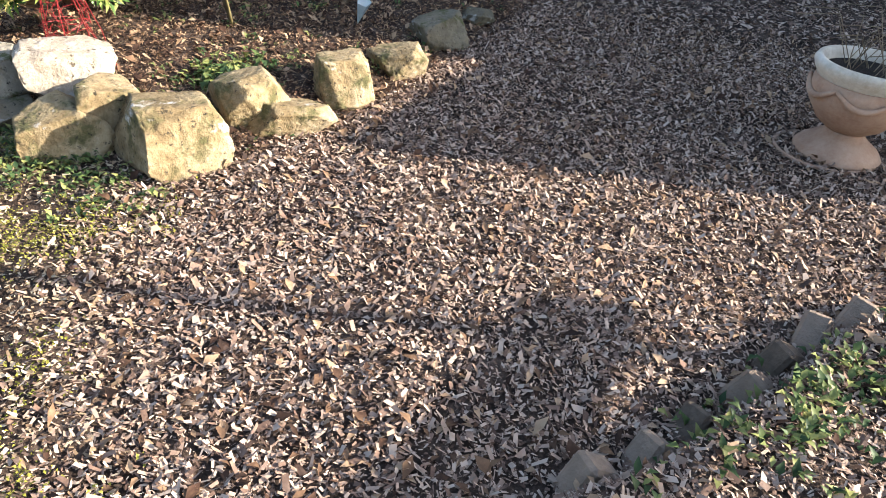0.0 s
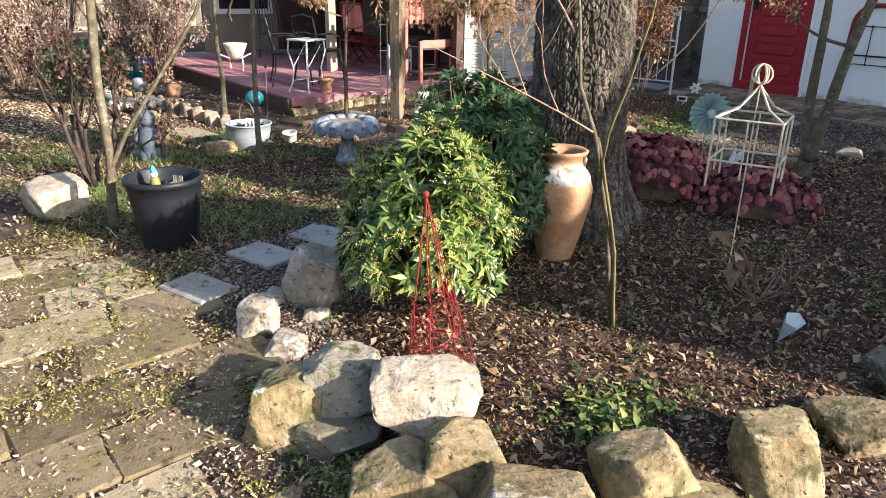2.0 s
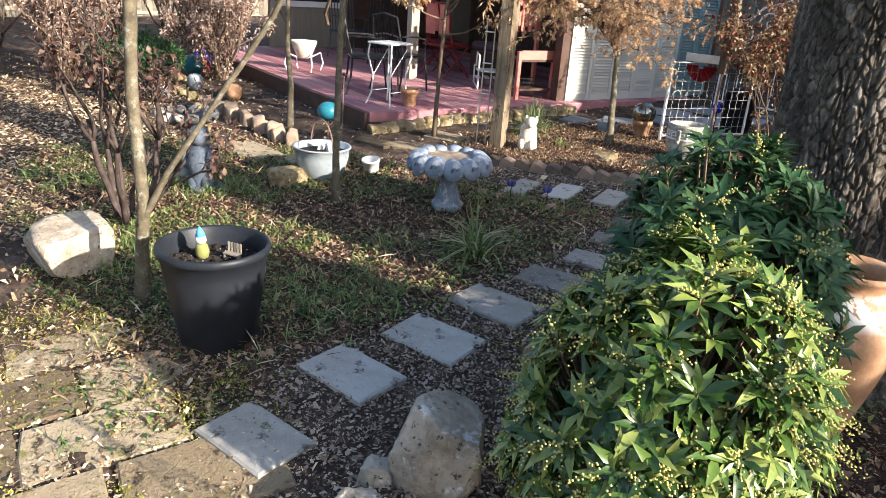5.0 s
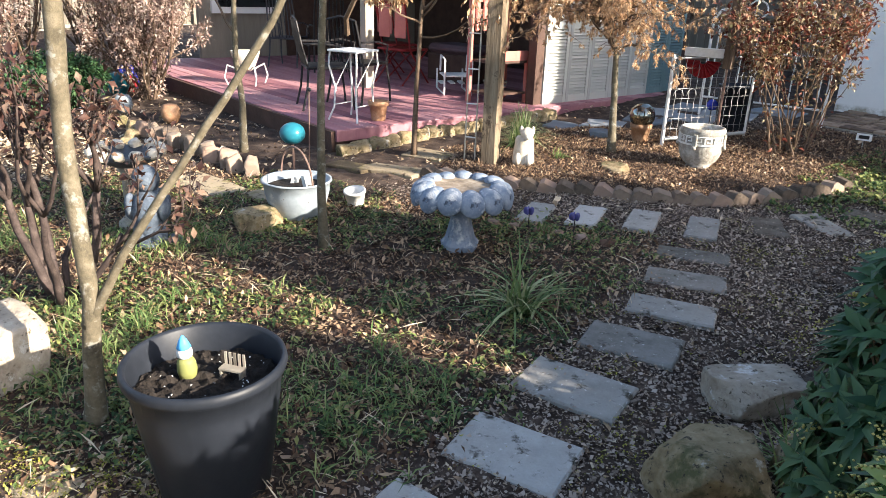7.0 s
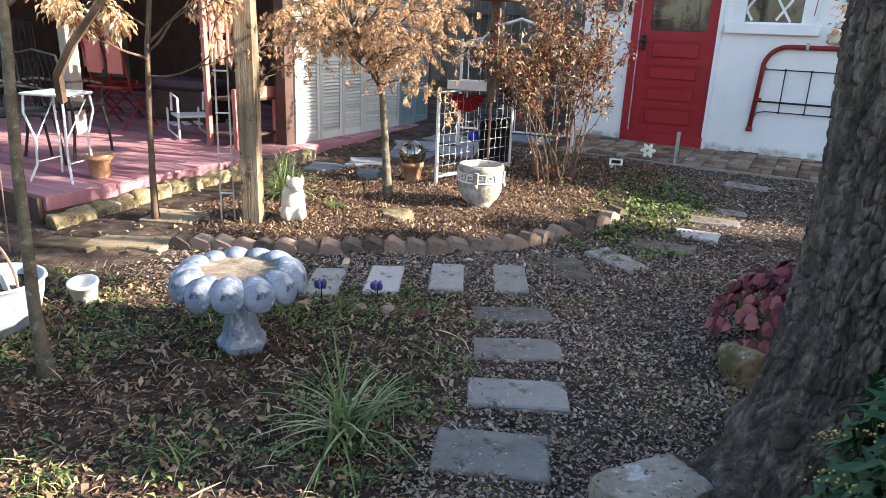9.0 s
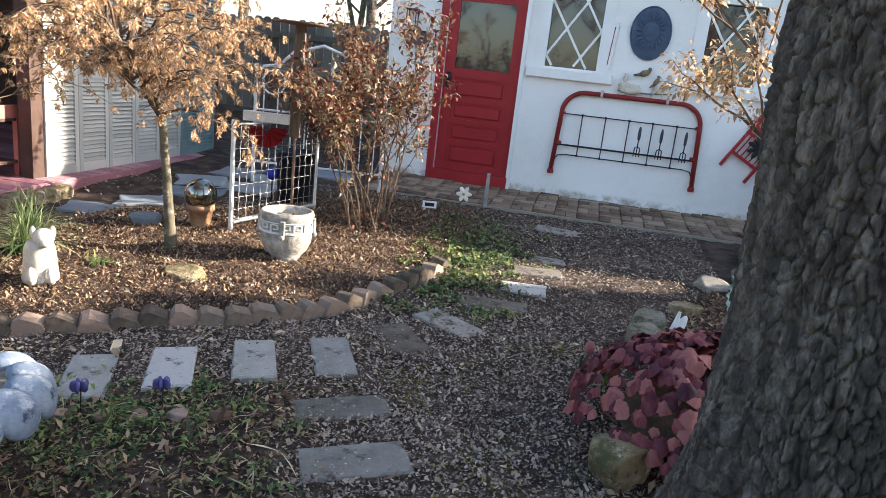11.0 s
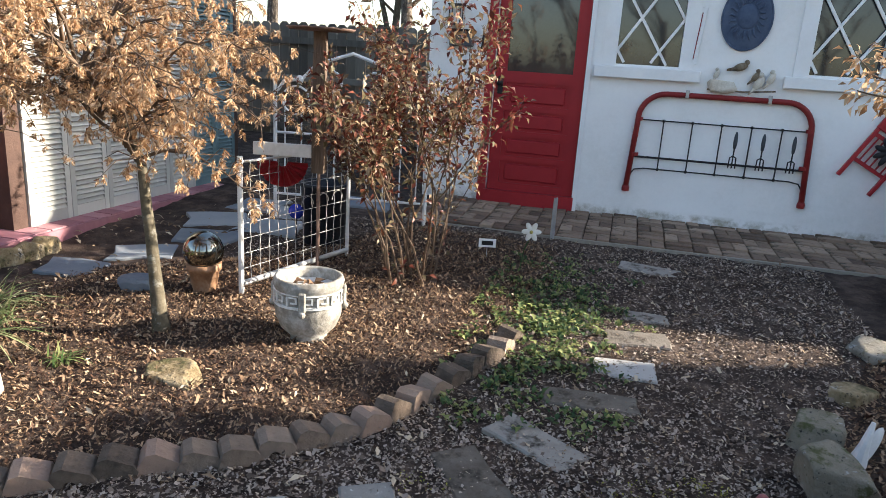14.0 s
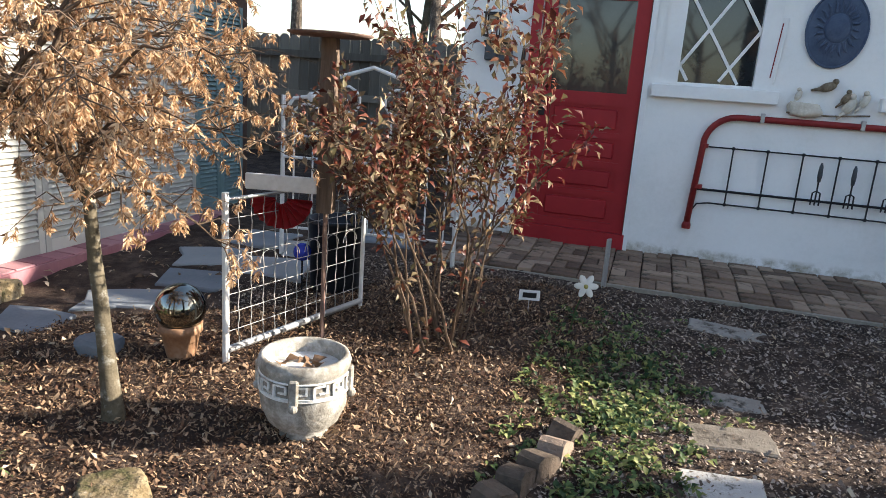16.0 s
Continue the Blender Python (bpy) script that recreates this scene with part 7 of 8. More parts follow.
# ---- planter and brick edging at the start of the walk ----
def clay_planter(x, y):
    t = thing("urn", x, y, gz(x, y), "large pale clay garden urn with a garland relief", "urn")
    part("foot", lathe([(0.185, 0), (0.19, 0.02), (0.17, 0.045), (0.12, 0.08), (0.085, 0.11), (0.09, 0.125)], 40), "urn_clay", t, "greyed round foot", True)
    part("bowl", lathe([(0.088, 0.126), (0.14, 0.16), (0.20, 0.24), (0.215, 0.31), (0.205, 0.352)], 48), "urn_clay", t, smooth=True)
    part("rim", lathe([(0.206, 0.353), (0.207, 0.36), (0.225, 0.385), (0.235, 0.41), (0.225, 0.43), (0.205, 0.43), (0.19, 0.40), (0.18, 0.36)], 48), "cast_stone", t, "whitened rolled rim", True)
    n = 6
    for k in range(n):
        a0 = 2 * math.pi * k / n
        pts = []
        for i in range(9):
            a = a0 + 2 * math.pi / n * i / 8
            z = 0.335 - 0.055 * math.sin(math.pi * i / 8)
            r = 0.222 - 0.35 * max(0, 0.29 - z)
            pts.append((r * math.cos(a), r * math.sin(a), z))
        part("garland", tube(pts, [0.008 + 0.007 * math.sin(math.pi * i / 8) for i in range(9)], 6), "urn_clay", t, smooth=True)
    bm = bmesh.new()
    bmesh.ops.create_circle(bm, cap_ends=True, segments=30, radius=0.186, matrix=Matrix.Translation((0, 0, 0.385)))
    part("soil", bm, "potting", t)
    rng = random.Random(77)
    for k in range(26):
        a, l = rng.uniform(0, 6.28), rng.uniform(0.15, 0.35)
        p0 = Vector((rng.uniform(-0.12, 0.12), rng.uniform(-0.12, 0.12), 0.385))
        part("dry_stem", tube([p0, p0 + Vector((math.cos(a) * l * 0.4, math.sin(a) * l * 0.4, l * 0.7)), p0 + Vector((math.cos(a) * l * 0.9, math.sin(a) * l * 0.9, l * 0.6))], 0.0025, 4), "post", t)
    s = part("saucer", lathe([(0.19, 0), (0.21, 0.01), (0.215, 0.03), (0.20, 0.03), (0.19, 0.012)], 36), "urn_clay", None, smooth=True)
    s.matrix_world = pose(x - 0.06, y - 0.02, gz(x, y) - 0.02)
    tagged(s, "purplish clay saucer under the garden urn", "saucer")


clay_planter(0.42, 3.42)
wedge = None
for i, (x, y) in enumerate([(-0.07, 1.12), (0.05, 1.27), (0.13, 1.43), (0.24, 1.62), (0.31, 1.80), (0.40, 2.0), (0.52, 2.16), (0.68, 2.25), (0.84, 2.3)]):
    if wedge is None:
        wedge = part("edging_brick", box(0.105, 0.085, 0.17, Matrix.Translation((0, 0, -0.085)), 0.012), "edgebrick")
        tagged(wedge, "tilted brown brick set on its corner as edging", "brick", "brick edging at the start")
        ob = wedge
    else:
        ob = copy_thing(wedge, Matrix())
    ob.matrix_world = pose(x, y, gz(x, y) + random.uniform(-0.025, 0.0), random.uniform(-16, 16), 40 + random.uniform(-14, 14), 58 + random.uniform(-22, 22))

# ---- small things in the beds ----
def metal_cone():
    t = thing("solar_spike", -2.16, 3.40, gz(-2.16, 3.40), "small pale folded metal plant marker stuck in the bed", "marker", rz=-40, ry=35)
    part("blade", lathe([(0.002, 0), (0.042, 0.19), (0.043, 0.195), (0.03, 0.19)], 5), "blue_glass", t)


metal_cone()


def dry_hydrangea(x, y):
    t = thing("dead_shrub", x, y, gz(x, y), "low bare shrub with dry stems and a brown leaf", "shrub")
    rng, tips, bm = random.Random(81), [], bmesh.new()
    for k in range(16):
        a, ln = rng.uniform(0, 6.28), rng.uniform(0.4, 1.3)
        grow(rng, Vector((0, 0, 0)), Vector((ln * math.cos(a), ln * math.sin(a), 0.8)).normalized(), rng.uniform(0.15, 0.32), 0.0045, 1, bm, tips, 0.5, 0.0, 4, 0.6, (1, 2))
    part("stem", bm, "post", t)
    V = leaf_cloud(rng, tips[:10], 1, 0.12, 0.08, 0.02, 0.5, lambda d: True)
    leaves("dry_leaf", *V, "litter", t)


dry_hydrangea(-2.42, 3.68)


def flower_stake(x, y):
    t = thing("daffodil", x, y, gz(x, y), "single pale daffodil on a bent stem", "flower")
    part("stem", tube([(0, 0, 0), (0.02, 0, 0.15), (0.06, 0, 0.26)], 0.004, 6), "weed", t)
    for k in range(6):
        a = k * 1.047
        b = ball(1, 10, pose(0.06, -0.02, 0.28, 80, 0, 20) @ pose(0.035 * math.cos(a), 0.035 * math.sin(a), 0, 0, 0, math.degrees(a)) @ Matrix.Diagonal((0.032, 0.018, 0.004, 1)))
        part("petal", b, "white_petal", t, smooth=True)
    part("trumpet", ball(0.012, 10, Matrix.Translation((0.06, -0.03, 0.28))), "raceme", t)
    g = thing("plant_label", -5.72, 7.75, gz(-5.72, 7.75), "small white plant label on a wire stake", "label", rz=15)
    part("card", span(-0.06, 0.06, -0.004, 0.0, 0.07, 0.13), "white_trim", g)
    part("bar", span(-0.04, 0.04, -0.006, -0.0045, 0.085, 0.115), "iron", g)
    part("stake", tube([(0, 0, 0), (0, 0, 0.1)], 0.003, 5), "galv", g)
    m = thing("metal_stake", -5.35, 8.55, gz(-5.35, 8.55), "narrow weathered metal stake beside the brick path", "stake", rz=60)
    part("blade", box(0.05, 0.015, 0.34, None, 0.006), "galv", m)


flower_stake(-5.45, 7.5)


def angel(x, y):
    t = thing("angel_ornament", x, y, gz(x, y) + 0.0, "small white chipped wing ornament leaning on a rock", "ornament", rz=30, ry=12)
    b = lathe([(0.03, 0), (0.035, 0.03), (0.02, 0.10), (0.008, 0.20)], 9)
    ball(1, 10, pose(0.03, 0, 0.1, 0, 15) @ Matrix.Diagonal((0.035, 0.012, 0.09, 1)), b)
    part("body", b, "white_metal", t)


angel(-3.90, 5.80)


def leaf_cutout(x, y):
    z = gz(x, y)
    t = thing("leaf_ornament", x, y, z, "white cut metal leaf shape on a thin white stake", "garden ornament", rz=35)
    bm = bmesh.new()
    n = 28
    ring = []
    for i in range(n):
        a = 2 * math.pi * i / n
        r = 1 + (0.16 if i % 2 else -0.06)
        ring.append((0.10 * r * math.cos(a), 0.24 * r * math.sin(a) + 0.85 - z))
    f = [bm.verts.new((q[0], -0.004, q[1])) for q in ring]
    g = [bm.verts.new((q[0], 0.004, q[1])) for q in ring]
    bm.faces.new(f)
    bm.faces.new(g[::-1])
    for i in range(n):
        bm.faces.new((f[i], g[i], g[(i + 1) % n], f[(i + 1) % n]))
    part("leaf_plate", bm, "white_metal", t)
    part("stake", tube([(0, 0.008, 0), (0, 0.008, 0.7 - z)], 0.008, 6), "white_metal", t)


leaf_cutout(-2.5, 6.1)
pl = thing("plant_label", -2.75, 6.85, gz(-2.75, 6.85) + 0.02, "white striped plant label lying on the soil", "label", rz=-10, rx=75)
part("card", span(-0.10, 0.10, -0.003, 0.003, 0, 0.11), "white_trim", pl)
for k in range(3):
    part("bar", span(-0.08, 0.07, -0.005, -0.0035, 0.02 + 0.03 * k, 0.032 + 0.03 * k), "iron", pl)
for x, y, r, m, lab in ((-7.45, 6.35, 0.07, "bluestone", "smooth blue-grey stone lying in the mulch"),):
    ob = part("stone", boulder(0.2, 0.15, 0.09, 940), m, None, smooth=True)
    ob.matrix_world = pose(x, y, gz(x, y) - 0.01)
    tagged(ob, lab, "stone")
ob = part("glass_ball", ball(0.055, 20), "cobalt", None, smooth=True)
ob.matrix_world = pose(-7.1, 7.6, gz(-7.1, 7.6) + 0.25)
st = part("stake", tube([(0, 0, -0.27), (0, 0, -0.05)], 0.006), "iron", ob)
tagged(ob, "cobalt blue glass ball on a short stake", "garden ornament")
bucket = thing("black_tub", -6.95, 7.75, gz(-6.95, 7.75), "tall dark plastic tub behind the wire gate", "tub")
part("body", lathe([(0.14, 0), (0.15, 0.01), (0.17, 0.42), (0.18, 0.425), (0.178, 0.45), (0.16, 0.45), (0.15, 0.4)], 30), "black_plastic", bucket, smooth=True)
tl = part("tulip", lathe([(0.004, 0), (0.022, 0.02), (0.026, 0.045), (0.015, 0.07), (0.004, 0.075)], 12), "purple_leaf", None, smooth=True)
tl.matrix_world = pose(-4.33, 5.25, gz(-4.33, 5.25) + 0.10)
part("stem", tube([(0, 0, -0.11), (0, 0, 0.002)], 0.004, 5), "weed", tl)
tagged(tl, "dark purple closed tulip bud by the rocks", "flower")
blade_tuft(-4.30, 5.22, 16, 0.15, 58, "broad green tulip leaves by the rocks", "tulip_leaves", "weed", 0.03)

def blue_tub(x, y):
    t = thing("garden_tub", x, y, gz(x, y), "large dull blue plastic tub standing on the mulch", "tub")
    part("body", lathe([(0.22, 0), (0.235, 0.01), (0.27, 0.40), (0.29, 0.41), (0.29, 0.44), (0.268, 0.44), (0.25, 0.36)], 40), "tub_blue", t, smooth=True)
    bm = bmesh.new()
    bmesh.ops.create_circle(bm, cap_ends=True, segments=30, radius=0.252, matrix=Matrix.Translation((0, 0, 0.37)))
    part("soil", bm, "potting", t)


blue_tub(-0.50, 7.15)


def glass_stake(x, y, material, label):
    t = thing("glass_stake", x, y, gz(x, y), label, "garden ornament")
    part("stake", tube([(0, 0, -0.03), (0.004, 0, 0.10)], 0.003, 5), "iron", t)
    for k in range(5):
        a = radians(72 * k)
        part("petal", ball(0.016, 10, Matrix.Translation((0.018 * math.cos(a), 0.018 * math.sin(a), 0.115)) @ Matrix.Rotation(a, 4, "Z") @ Matrix.Diagonal((1.1, 0.5, 1.5, 1))), material, t, smooth=True)


for x, y in ((-6.2, 4.13), (-5.93, 4.24)):
    glass_stake(x, y, "violet_glass", "small violet-blue glass flower on a wire stake")
for i in range(6):
    x, y = -6.36 + 0.13 * i + random.uniform(-0.02, 0.02), 4.00 + 0.055 * i + random.uniform(-0.02, 0.02)
    ob = part("stone", boulder(0.09, 0.07, 0.05, 700 + i, 10, 3), "pink_stone", None, smooth=True)
    ob.matrix_world = pose(x, y, gz(x, y) - 0.012, 0, 0, 40 * i)
    tagged(ob, "small pinkish tan stone in a row beside the lawn", "stone", "row of small stones")

# ---- beyond: shrubs, stones and trees behind the deck and along the west side ----
for i in range(12):
    x, y = -10.3 + i * 0.17, 3.05 + 0.02 * i + (0.05 if i % 2 else 0)
    ob = part("rock", boulder(0.16, 0.12, 0.20, 500 + i, 8, 3), "edgebrick", None, smooth=True)
    ob.matrix_world = pose(x, y, gz(x, y) - 0.03, 0, 0, 30 * i)
    tagged(ob, "small upright tan stone in a low border", "rock", "low stone border")
for i in range(26):
    x, y = -15.5 + i * 0.24, 3.6 + 0.10 * math.sin(i) - 0.03 * i
    ob = part("rock", boulder(0.14, 0.12, 0.12, 560 + i, 8, 3), "rock", None, smooth=True)
    ob.matrix_world = pose(x, y, gz(x, y) - 0.02, 0, 0, 50 * i)
    tagged(ob, "pale round stone edging a far bed", "rock", "far stone border")
for i, (x, y, h, s, mt) in enumerate([(-13.6, 4.05, 1.5, 91, "far_leaf"), (-15.5, 3.0, 1.8, 92, "far_leaf"), (-17.0, 4.6, 2.2, 93, "far_leaf"), (-16.5, 1.2, 1.6, 94, "brown_leaf"), (-19, 2.6, 2.2, 95, "far_leaf"), (-18.5, -0.8, 2.0, 96, "brown_leaf"), (-14.2, 2.0, 1.0, 97, "far_leaf"), (-11.2, 2.35, 0.35, 103, "pieris_dark"), (-11.9, 2.9, 0.4, 104, "pieris_dark"), (-12.6, 1.9, 0.9, 105, "far_leaf"), (-13.0, 0.4, 1.2, 107, "far_leaf"), (-12.0, -0.9, 1.1, 108, "brown_leaf"), (-15.2, 0.2, 1.5, 109, "far_leaf"), (-16.0, 4.0, 1.7, 110, "far_leaf"), (-20, 5.5, 2.6, 98, "far_leaf"), (-21, 0.5, 2.6, 99, "brown_leaf"), (-12.3, 3.75, 0.9, 101, "far_leaf"), (-22, 3.0, 3.0, 102, "far_leaf")]):
    brown_shrub(x, y, s, {"far_leaf": "leafy shrub with faded pinkish-brown leaves behind the deck", "brown_leaf": "bare brown shrub in the far garden", "pieris_dark": "low dark green garden shrub by the stones"}[mt], h, 12, 16, mt, 0.05)
for i, (x, y, r, m, lab) in enumerate([(-11.6, 3.25, 0.10, "enamel", "pale blue-grey glazed pot in the far bed"), (-11.1, 2.75, 0.09, "white_metal", "small white glazed pot in the far bed"), (-10.8, 3.5, 0.10, "terracotta", "small clay pot beside the deck"), (-12.9, 3.55, 0.14, "teal", "turquoise glass ball in the far bed"), (-13.3, 3.8, 0.16, "cobalt", "dark blue glazed pot in the far bed"), (-13.1, 3.75, 0.10, "red_paint", "small red pot in the far bed")]):
    ob = part("garden_pot", lathe([(r * 0.6, 0), (r, r * 0.8), (r * 0.95, r * 1.5), (r * 0.7, r * 1.9), (r * 0.3, r * 2)], 22), m, None, smooth=True)
    ob.matrix_world = pose(x, y, gz(x, y))
    tagged(ob, lab, "pot")
board_fence(2, -8, 9, -24.5, 0.1, 1.9, "y", "weathered board fence far behind the shrubs")


def bare_tree(x, y, h, seed):
    t = thing("tree", x, y, gz(x, y) - 0.05, "bare winter tree beyond the garden", "tree")
    rng, tips, bm = random.Random(seed), [], bmesh.new()
    b, pts = stem([(0, 0, 0), (0.1, 0, h * 0.3), (0, 0.1, h * 0.5)], 0.14, 0.10)
    part("trunk", b, "bark", t, smooth=True)
    for k in range(6):
        a = rng.uniform(0, 6.28)
        grow(rng, Vector((0, 0.1, h * (0.35 + 0.025 * k))), Vector((math.cos(a), math.sin(a), 0.9)).normalized(), h * 0.25, 0.05, 3, bm, tips, 0.6, 0.06)
    part("limb", bm, "darktwig", t)


for i, (x, y) in enumerate([(-9.5, 17), (-6.2, 19), (-13, 18), (-19, 10), (-23, -3), (-26, 4)]):
    bare_tree(x, y, 6 + (i * 37) % 3, 200 + i)
for i, (x, y) in enumerate([(-7, -11), (-4, -13), (-1, -10), (2, -14), (-11, -12)]):
    bare_tree(x, y, 8, 300 + i)
bent_tree("young_tree", -7.35, 10.2, [([(0, 0, 0), (0.0, 0.0, 0.8), (0.05, 0.0, 1.6), (0.1, 0, 2.2)], 0.05, 0.03), ([(0.03, 0.0, 1.3), (-0.15, 0.05, 1.9), (-0.3, 0.05, 2.5)], 0.03, 0.02)], "twig", "pale barked young tree before the fence", [((0.1, 0, 2.1), (0.5, 0.1, 0.6), 0.6, 0.016, 2), ((0.05, 0, 1.7), (-0.6, 0.1, 0.4), 0.6, 0.016, 2)], None, 47)

# ---- litter, weeds and moss on the ground ----
def off_slabs(x, y):
    """1 on open ground, little on the stones set in it."""
    k = np.ones(x.shape)
    for sx, sy, w, d, r, name in SLABS:
        u, v = (x - sx) * math.cos(r) + (y - sy) * math.sin(r), (y - sy) * math.cos(r) - (x - sx) * math.sin(r)
        k[(np.abs(u) < w / 2 - 0.008) & (np.abs(v) < d / 2 - 0.008)] = 0.62 if name == "paver" else (0.3 if sy > 5.4 else 0.12)
    return k


def spots(n, x0, x1, y0, y1, keep, fade=0.0):
    """Random places within a rectangle, thinning out towards its edge over fade metres."""
    x, y = RNG.uniform(x0, x1, n), RNG.uniform(y0, y1, n)
    if fade:
        edge = np.minimum(np.minimum(x - x0, x1 - x), np.minimum(y - y0, y1 - y)) / fade
        thin = RNG.random(n) < np.clip(edge, 0, 1)
        x, y = x[thin], y[thin]
    k = RNG.random(len(x)) < keep(x, y) * off_slabs(x, y)
    return x[k], y[k]


def clump(x, y, f, s=0.0):
    """Soft patches between 0 and 1."""
    v = np.sin(x * f + s) * np.sin(y * f * 1.13 + 1.3 * s) + 0.6 * np.sin(x * f * 2.3 - y * f * 1.7 + s) + 0.35 * np.sin(x * f * 4.1 + y * f * 3.7 + 2 * s)
    return 1 / (1 + np.exp(-3 * v))


in_bed = lambda x, y: smooth01(inside(BED, x, y), -0.05, 0.1)
in_maple = lambda x, y: smooth01(inside(MAPLE_BED, x, y), -0.05, 0.1)
in_start = lambda x, y: smooth01(x + 0.8 * (np.minimum(y, 1.6) - 1.2), -2.1, -1.5) * (1 - in_bed(x, y))
in_lawn = lambda x, y: smooth01(x, -9.5, -8.6) * (1 - smooth01(x + 0.25 * (y - 2), -5.0, -4.6)) * smooth01(y, 0.9, 1.5) * (1 - smooth01(y - 0.45 * (x + 6), 4.2, 4.6))
in_pave = lambda x, y: (1 - smooth01(x + 0.8 * (np.minimum(y, 1.6) - 1.2), -1.9, -1.3)) * smooth01(x, -6.2, -5.2) * (1 - smooth01(y - 0.0 * x, 1.55, 1.85))
in_path = lambda x, y: np.clip(1 - in_bed(x, y) - in_maple(x, y) - in_start(x, y) - in_lawn(x, y) - in_pave(x, y), 0, 1) * smooth01(x, -7.6, -7.2) * (1 - smooth01(x, -2.2, -1.9)) * (1 - smooth01(y, 8.5, 8.6))


def flakes(name, x, y, l0, l1, ratio, tilt, material, label, lift=0.003, bend=0.12):
    n = len(x)
    a = RNG.uniform(0, 2 * np.pi, n)
    t1 = RNG.normal(0, tilt, n)
    D = np.stack([np.cos(a), np.sin(a), t1], -1)
    N = np.stack([RNG.normal(0, tilt, n), RNG.normal(0, tilt, n), np.ones(n)], -1)
    L = RNG.uniform(l0, l1, n) * RNG.choice([0.6, 1.0, 1.0, 1.4], n)
    P = np.stack([x, y, ground_z(x, y) + lift + np.abs(RNG.normal(0, 0.005, n)) + np.maximum(0, -t1) * L], -1)
    ob = leaves(name, P, D, N, L, L * ratio * RNG.uniform(0.6, 1.3, n), material, None, bend, False)
    return tagged(ob, label, "ground cover", kind="stuff")


def splinters(name, x, y, l0, l1, ratio, tilt, material, label):
    """Broken flat bits with four uneven corners each, lying at all angles."""
    n = len(x)
    a = RNG.uniform(0, 2 * np.pi, n)
    L = RNG.uniform(l0, l1, n) * RNG.choice([0.5, 0.8, 1.0, 1.0, 1.5], n)
    W = L * ratio * RNG.uniform(0.5, 1.5, n)
    D = np.stack([np.cos(a), np.sin(a), RNG.normal(0, tilt, n)], -1)
    S = np.stack([-np.sin(a), np.cos(a), RNG.normal(0, tilt, n)], -1)
    C = np.stack([x, y, ground_z(x, y) + 0.004 + np.abs(RNG.normal(0, 0.006, n)) + 0.35 * np.abs(D[:, 2]) * L], -1)
    V = np.empty((n, 4, 3))
    for k, (u, v) in enumerate(((-0.5, -0.5), (0.5, -0.5), (0.5, 0.5), (-0.5, 0.5))):
        V[:, k] = C + D * (L * (u + RNG.uniform(-0.2, 0.2, n)))[:, None] + S * (W * (v + RNG.uniform(-0.25, 0.25, n)))[:, None]
        V[:, k, 2] += RNG.normal(0, 0.0012, n)
    ob = soup(name, V.reshape(-1, 3), np.arange(n * 4).reshape(n, 4), material)
    return tagged(ob, label, "ground cover", kind="stuff")


x, y = spots(300000, -2.4, 2.15, -0.9, 5.0, in_start, 0.5)
splinters("wood_chips", x, y, 0.006, 0.022, 0.36, 0.4, "chips", "shredded wood mulch chips covering the ground")
x, y = spots(34000, -1.6, 2.2, 4.9, 8.6, lambda x, y: 1 - in_bed(x, y))
splinters("wood_chips", x, y, 0.012, 0.034, 0.34, 0.3, "chips", "mulch chips on the shaded ground by the added east walls")
x, y = spots(9000, -2.4, 1.6, -0.4, 5.0, in_start)
flakes("fallen_leaves", x, y, 0.022, 0.05, 0.45, 0.35, "litter", "dry fallen leaves scattered over the mulch")
x, y = spots(110000, -4.3, -1.5, 1.7, 7.3, in_bed)
splinters("wood_chips", x, y, 0.006, 0.020, 0.34, 0.35, "litter", "dark mulch chips in the planted bed")
x, y = spots(9000, -4.3, -1.5, 1.7, 7.3, in_bed)
flakes("fallen_leaves", x, y, 0.02, 0.05, 0.5, 0.45, "litter", "dry fallen leaves in the planted bed")
x, y = spots(3000, -8.2, -5.1, 4.3, 8.5, in_maple)
flakes("fallen_leaves", x, y, 0.016, 0.036, 0.42, 0.45, "pale_litter", "curled dry leaves round the maple")
x, y = spots(120000, -8.2, -5.1, 4.3, 8.5, in_maple)
splinters("leaf_crumbs", x, y, 0.006, 0.017, 0.36, 0.5, "litter", "shredded brown leaf mulch round the maple")
x, y = spots(250000, -7.6, -3.4, 1.6, 8.6, lambda x, y: in_path(x, y) * (1 - 0.5 * smooth01(y, 5.2, 6.4)))
splinters("gravel", x, y, 0.005, 0.013, 0.7, 0.35, "gravel", "fine dark gravel on the earth path")
x, y = spots(20000, -7.6, -3.4, 1.6, 8.6, in_path)
splinters("wood_chips", x, y, 0.007, 0.022, 0.34, 0.3, "pale_litter", "wood chips strewn over the gravel")
x, y = spots(9000, -9.5, -4.4, 0.9, 4.8, in_lawn)
flakes("dry_stems", x, y, 0.04, 0.10, 0.05, 0.35, "pale_litter", "dry grass stems and twigs lying in the lawn", 0.006, 0.05)
x, y = spots(16000, -9.5, -4.4, 0.9, 4.8, in_lawn)
flakes("fallen_leaves", x, y, 0.02, 0.044, 0.36, 0.7, "litter", "dry fallen leaves in the weedy lawn")
x, y = spots(70000, -9.5, -4.4, 0.9, 4.8, in_lawn)
splinters("leaf_crumbs", x, y, 0.008, 0.022, 0.45, 0.4, "litter", "broken brown leaf litter in the weedy lawn")
x, y = spots(80000, -6.4, -0.6, -0.9, 1.9, in_pave, 0.4)
splinters("wood_chips", x, y, 0.006, 0.020, 0.4, 0.3, "pale_litter", "crumbs of wood and leaf on the old pavers")
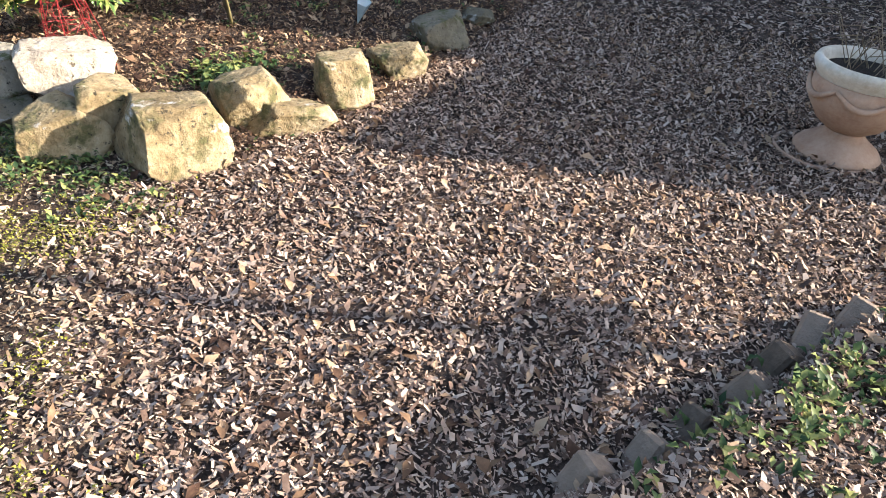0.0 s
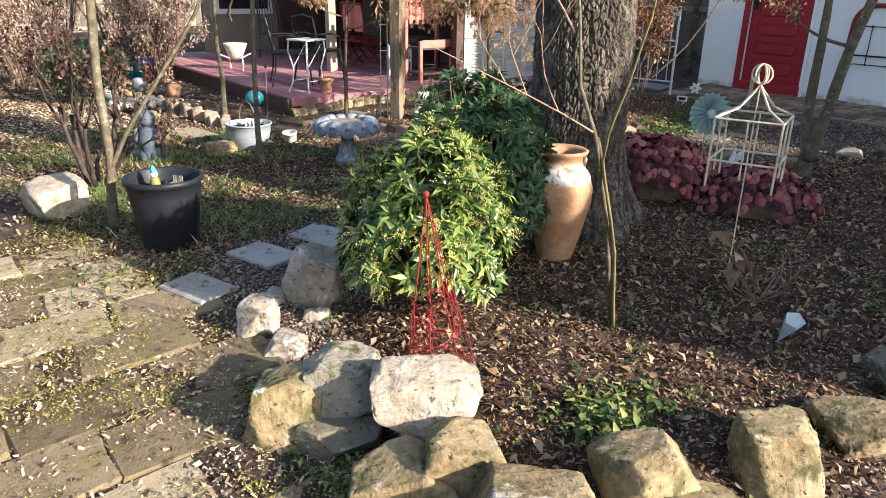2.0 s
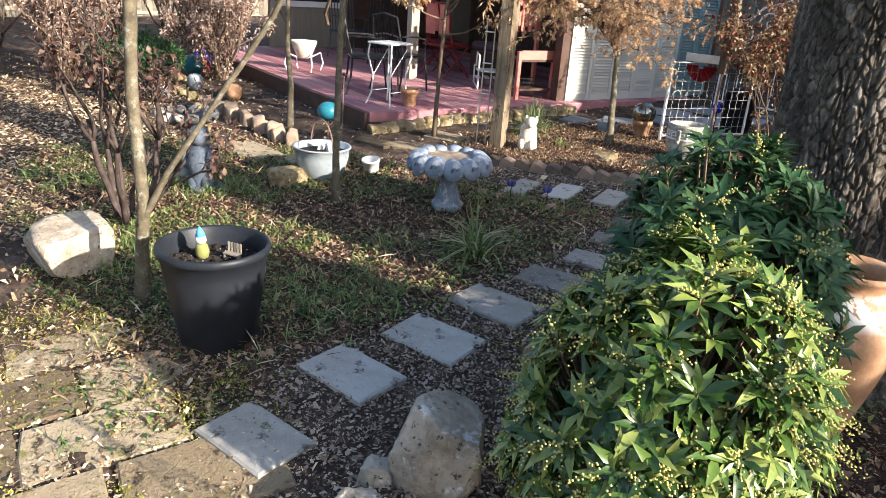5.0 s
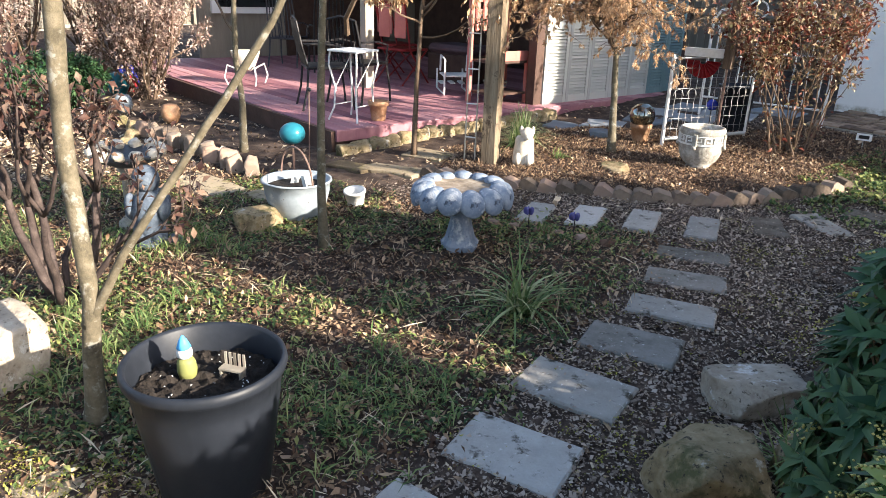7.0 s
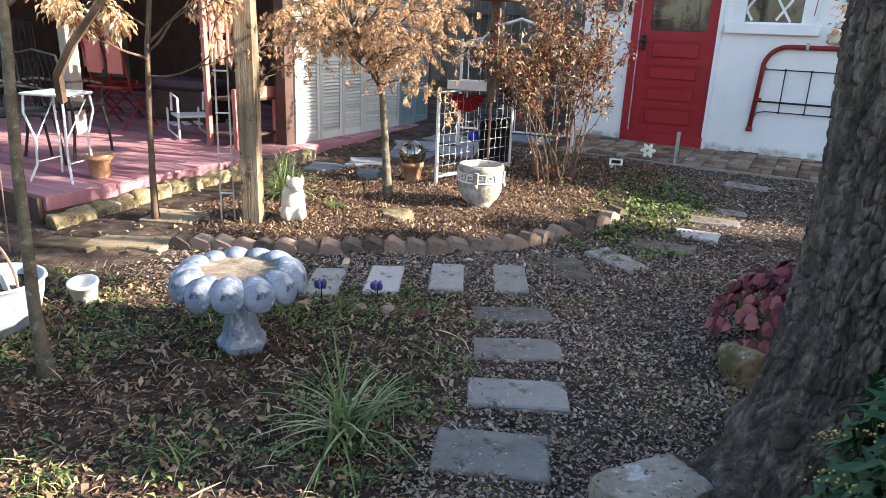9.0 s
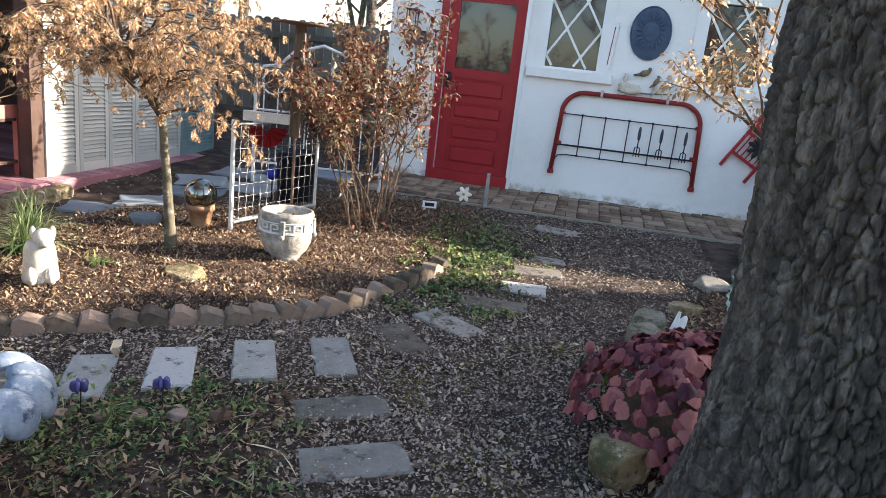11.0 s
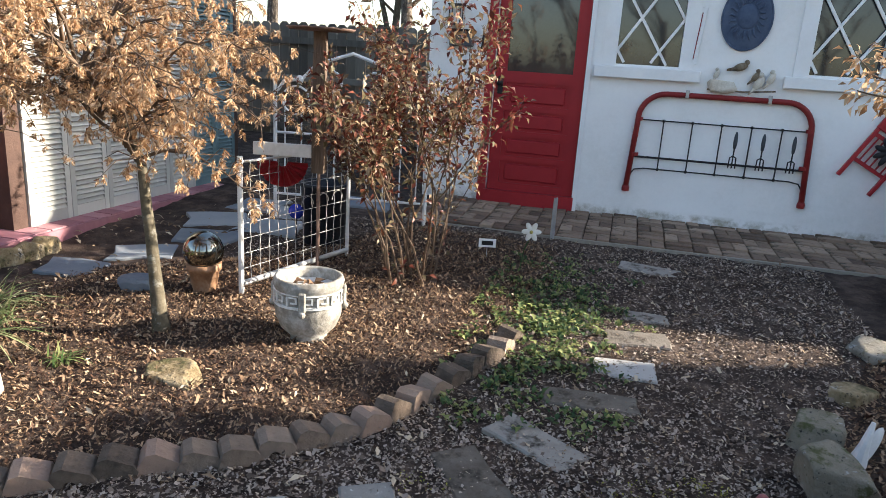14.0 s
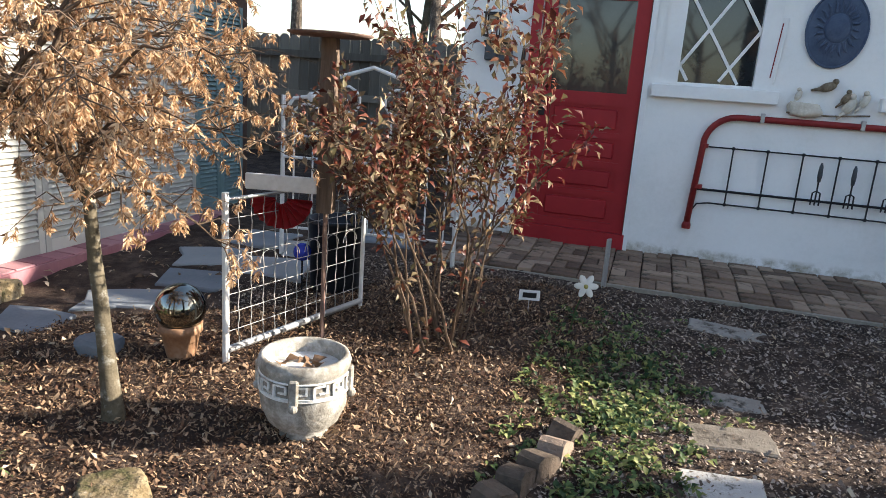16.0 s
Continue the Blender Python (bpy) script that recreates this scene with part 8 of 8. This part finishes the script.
x, y = spots(60000, -14, -6.4, -1.5, 3.3, lambda x, y: np.clip(1 - in_lawn(x, y), 0, 1), 1.2)
splinters("leaf_crumbs", x, y, 0.012, 0.035, 0.5, 0.3, "pale_litter", "tan crumbs of leaf and bark over the far path")
x, y = spots(14000, -16, -5.5, -3, 9, lambda x, y: np.clip(1 - in_maple(x, y) - in_lawn(x, y) - in_pave(x, y), 0, 1) * 0.8 * ~((x < DX) & (y > DY0 - 0.05)) * (1 - smooth01(y, 7.5, 8.6)))
flakes("fallen_leaves", x, y, 0.03, 0.06, 0.45, 0.4, "pale_litter", "dry leaves over the far garden soil")


def sprigs(name, x, y, per, l0, l1, ratio, material, label, up=0.6, spread=0.02):
    n = len(x)
    X, Y = np.repeat(x, per) + RNG.normal(0, spread, n * per), np.repeat(y, per) + RNG.normal(0, spread, n * per)
    a = RNG.uniform(0, 2 * np.pi, n * per)
    D = np.stack([np.cos(a), np.sin(a), RNG.uniform(0.1, 2 * up, n * per)], -1)
    N = np.stack([-np.cos(a) * 0.3, -np.sin(a) * 0.3, np.ones(n * per)], -1)
    L = RNG.uniform(l0, l1, n * per)
    P = np.stack([X, Y, ground_z(X, Y) + RNG.uniform(0, 0.03, n * per) * up], -1)
    ob = leaves(name, P, D, N, L, L * ratio, material, None, 0.2, True)
    return tagged(ob, label, "ground cover", kind="stuff")


x, y = spots(11000, -9.2, -4.4, 0.9, 4.6, lambda x, y: in_lawn(x, y) * clump(x, y, 2.3))
sprigs("weeds", x, y, 6, 0.018, 0.042, 0.42, "weed", "low green weeds and clover in the thin lawn")
x, y = spots(1300, -8.2, -4.6, 0.6, 2.6, lambda x, y: in_lawn(x, y) * clump(x, y, 3.1, 2.0) ** 2)
sprigs("lawn_grass", x, y, 9, 0.05, 0.11, 0.07, "grass", "rough green grass blades in the lawn", 1.0)
x, y = spots(1300, -5.6, -4.5, 5.6, 8.2, lambda x, y: np.exp(-((x + 5.15) ** 2 / 0.10 + (y - 6.75) ** 2 / 0.9)))
sprigs("ground_ivy", x, y, 8, 0.02, 0.045, 0.6, "weed", "dark green creeping ground cover by the edging", 0.8)
x, y = spots(1000, -3.4, -1.6, 1.1, 1.9, lambda x, y: np.exp(-((x + 2.3) ** 2 / 0.12 + (y - 1.45) ** 2 / 0.02)))
sprigs("periwinkle", x, y, 8, 0.022, 0.04, 0.5, "weed", "glossy green periwinkle at the foot of the rocks", 0.8)
x, y = spots(2200, -0.4, 1.8, 0.8, 3.2, lambda x, y: np.exp(-((y - 1.35 - 1.25 * (x - 0.35)) ** 2 / 0.10)) * clump(x, y, 3.0, 1.0) * (x > 0.05))
sprigs("periwinkle", x, y, 8, 0.025, 0.05, 0.45, "weed", "sunlit periwinkle and weeds by the brick edging", 0.9)
x, y = spots(1200, -4.0, -1.6, 2.0, 4.4, lambda x, y: in_bed(x, y) * clump(x, y, 2.6, 0.7) * 0.45)
sprigs("weeds", x, y, 5, 0.02, 0.045, 0.4, "weed", "small green weeds coming up through the mulch")
x, y = spots(500, -3.0, -2.0, 2.1, 2.7, lambda x, y: np.exp(-((x + 2.25) ** 2 + (y - 2.4) ** 2) / 0.02))
sprigs("sprout", x, y, 6, 0.03, 0.07, 0.4, "weed", "leafy green sprout in the sunlit bed", 0.9)
x, y = spots(24000, -6.0, -1.0, -0.2, 1.8, lambda x, y: in_pave(x, y) * clump(x, y, 3.7, 0.4) ** 2)
sprigs("moss", x, y, 5, 0.006, 0.014, 0.6, "moss", "yellow-green moss between the old pavers", 0.7, 0.012)
x, y = spots(2600, -5.6, -4.2, 2.0, 5.5, lambda x, y: in_path(x, y) * clump(x, y, 4.1, 0.9) ** 3)
sprigs("moss", x, y, 5, 0.006, 0.013, 0.6, "moss", "patches of moss on the earth path", 0.6, 0.015)
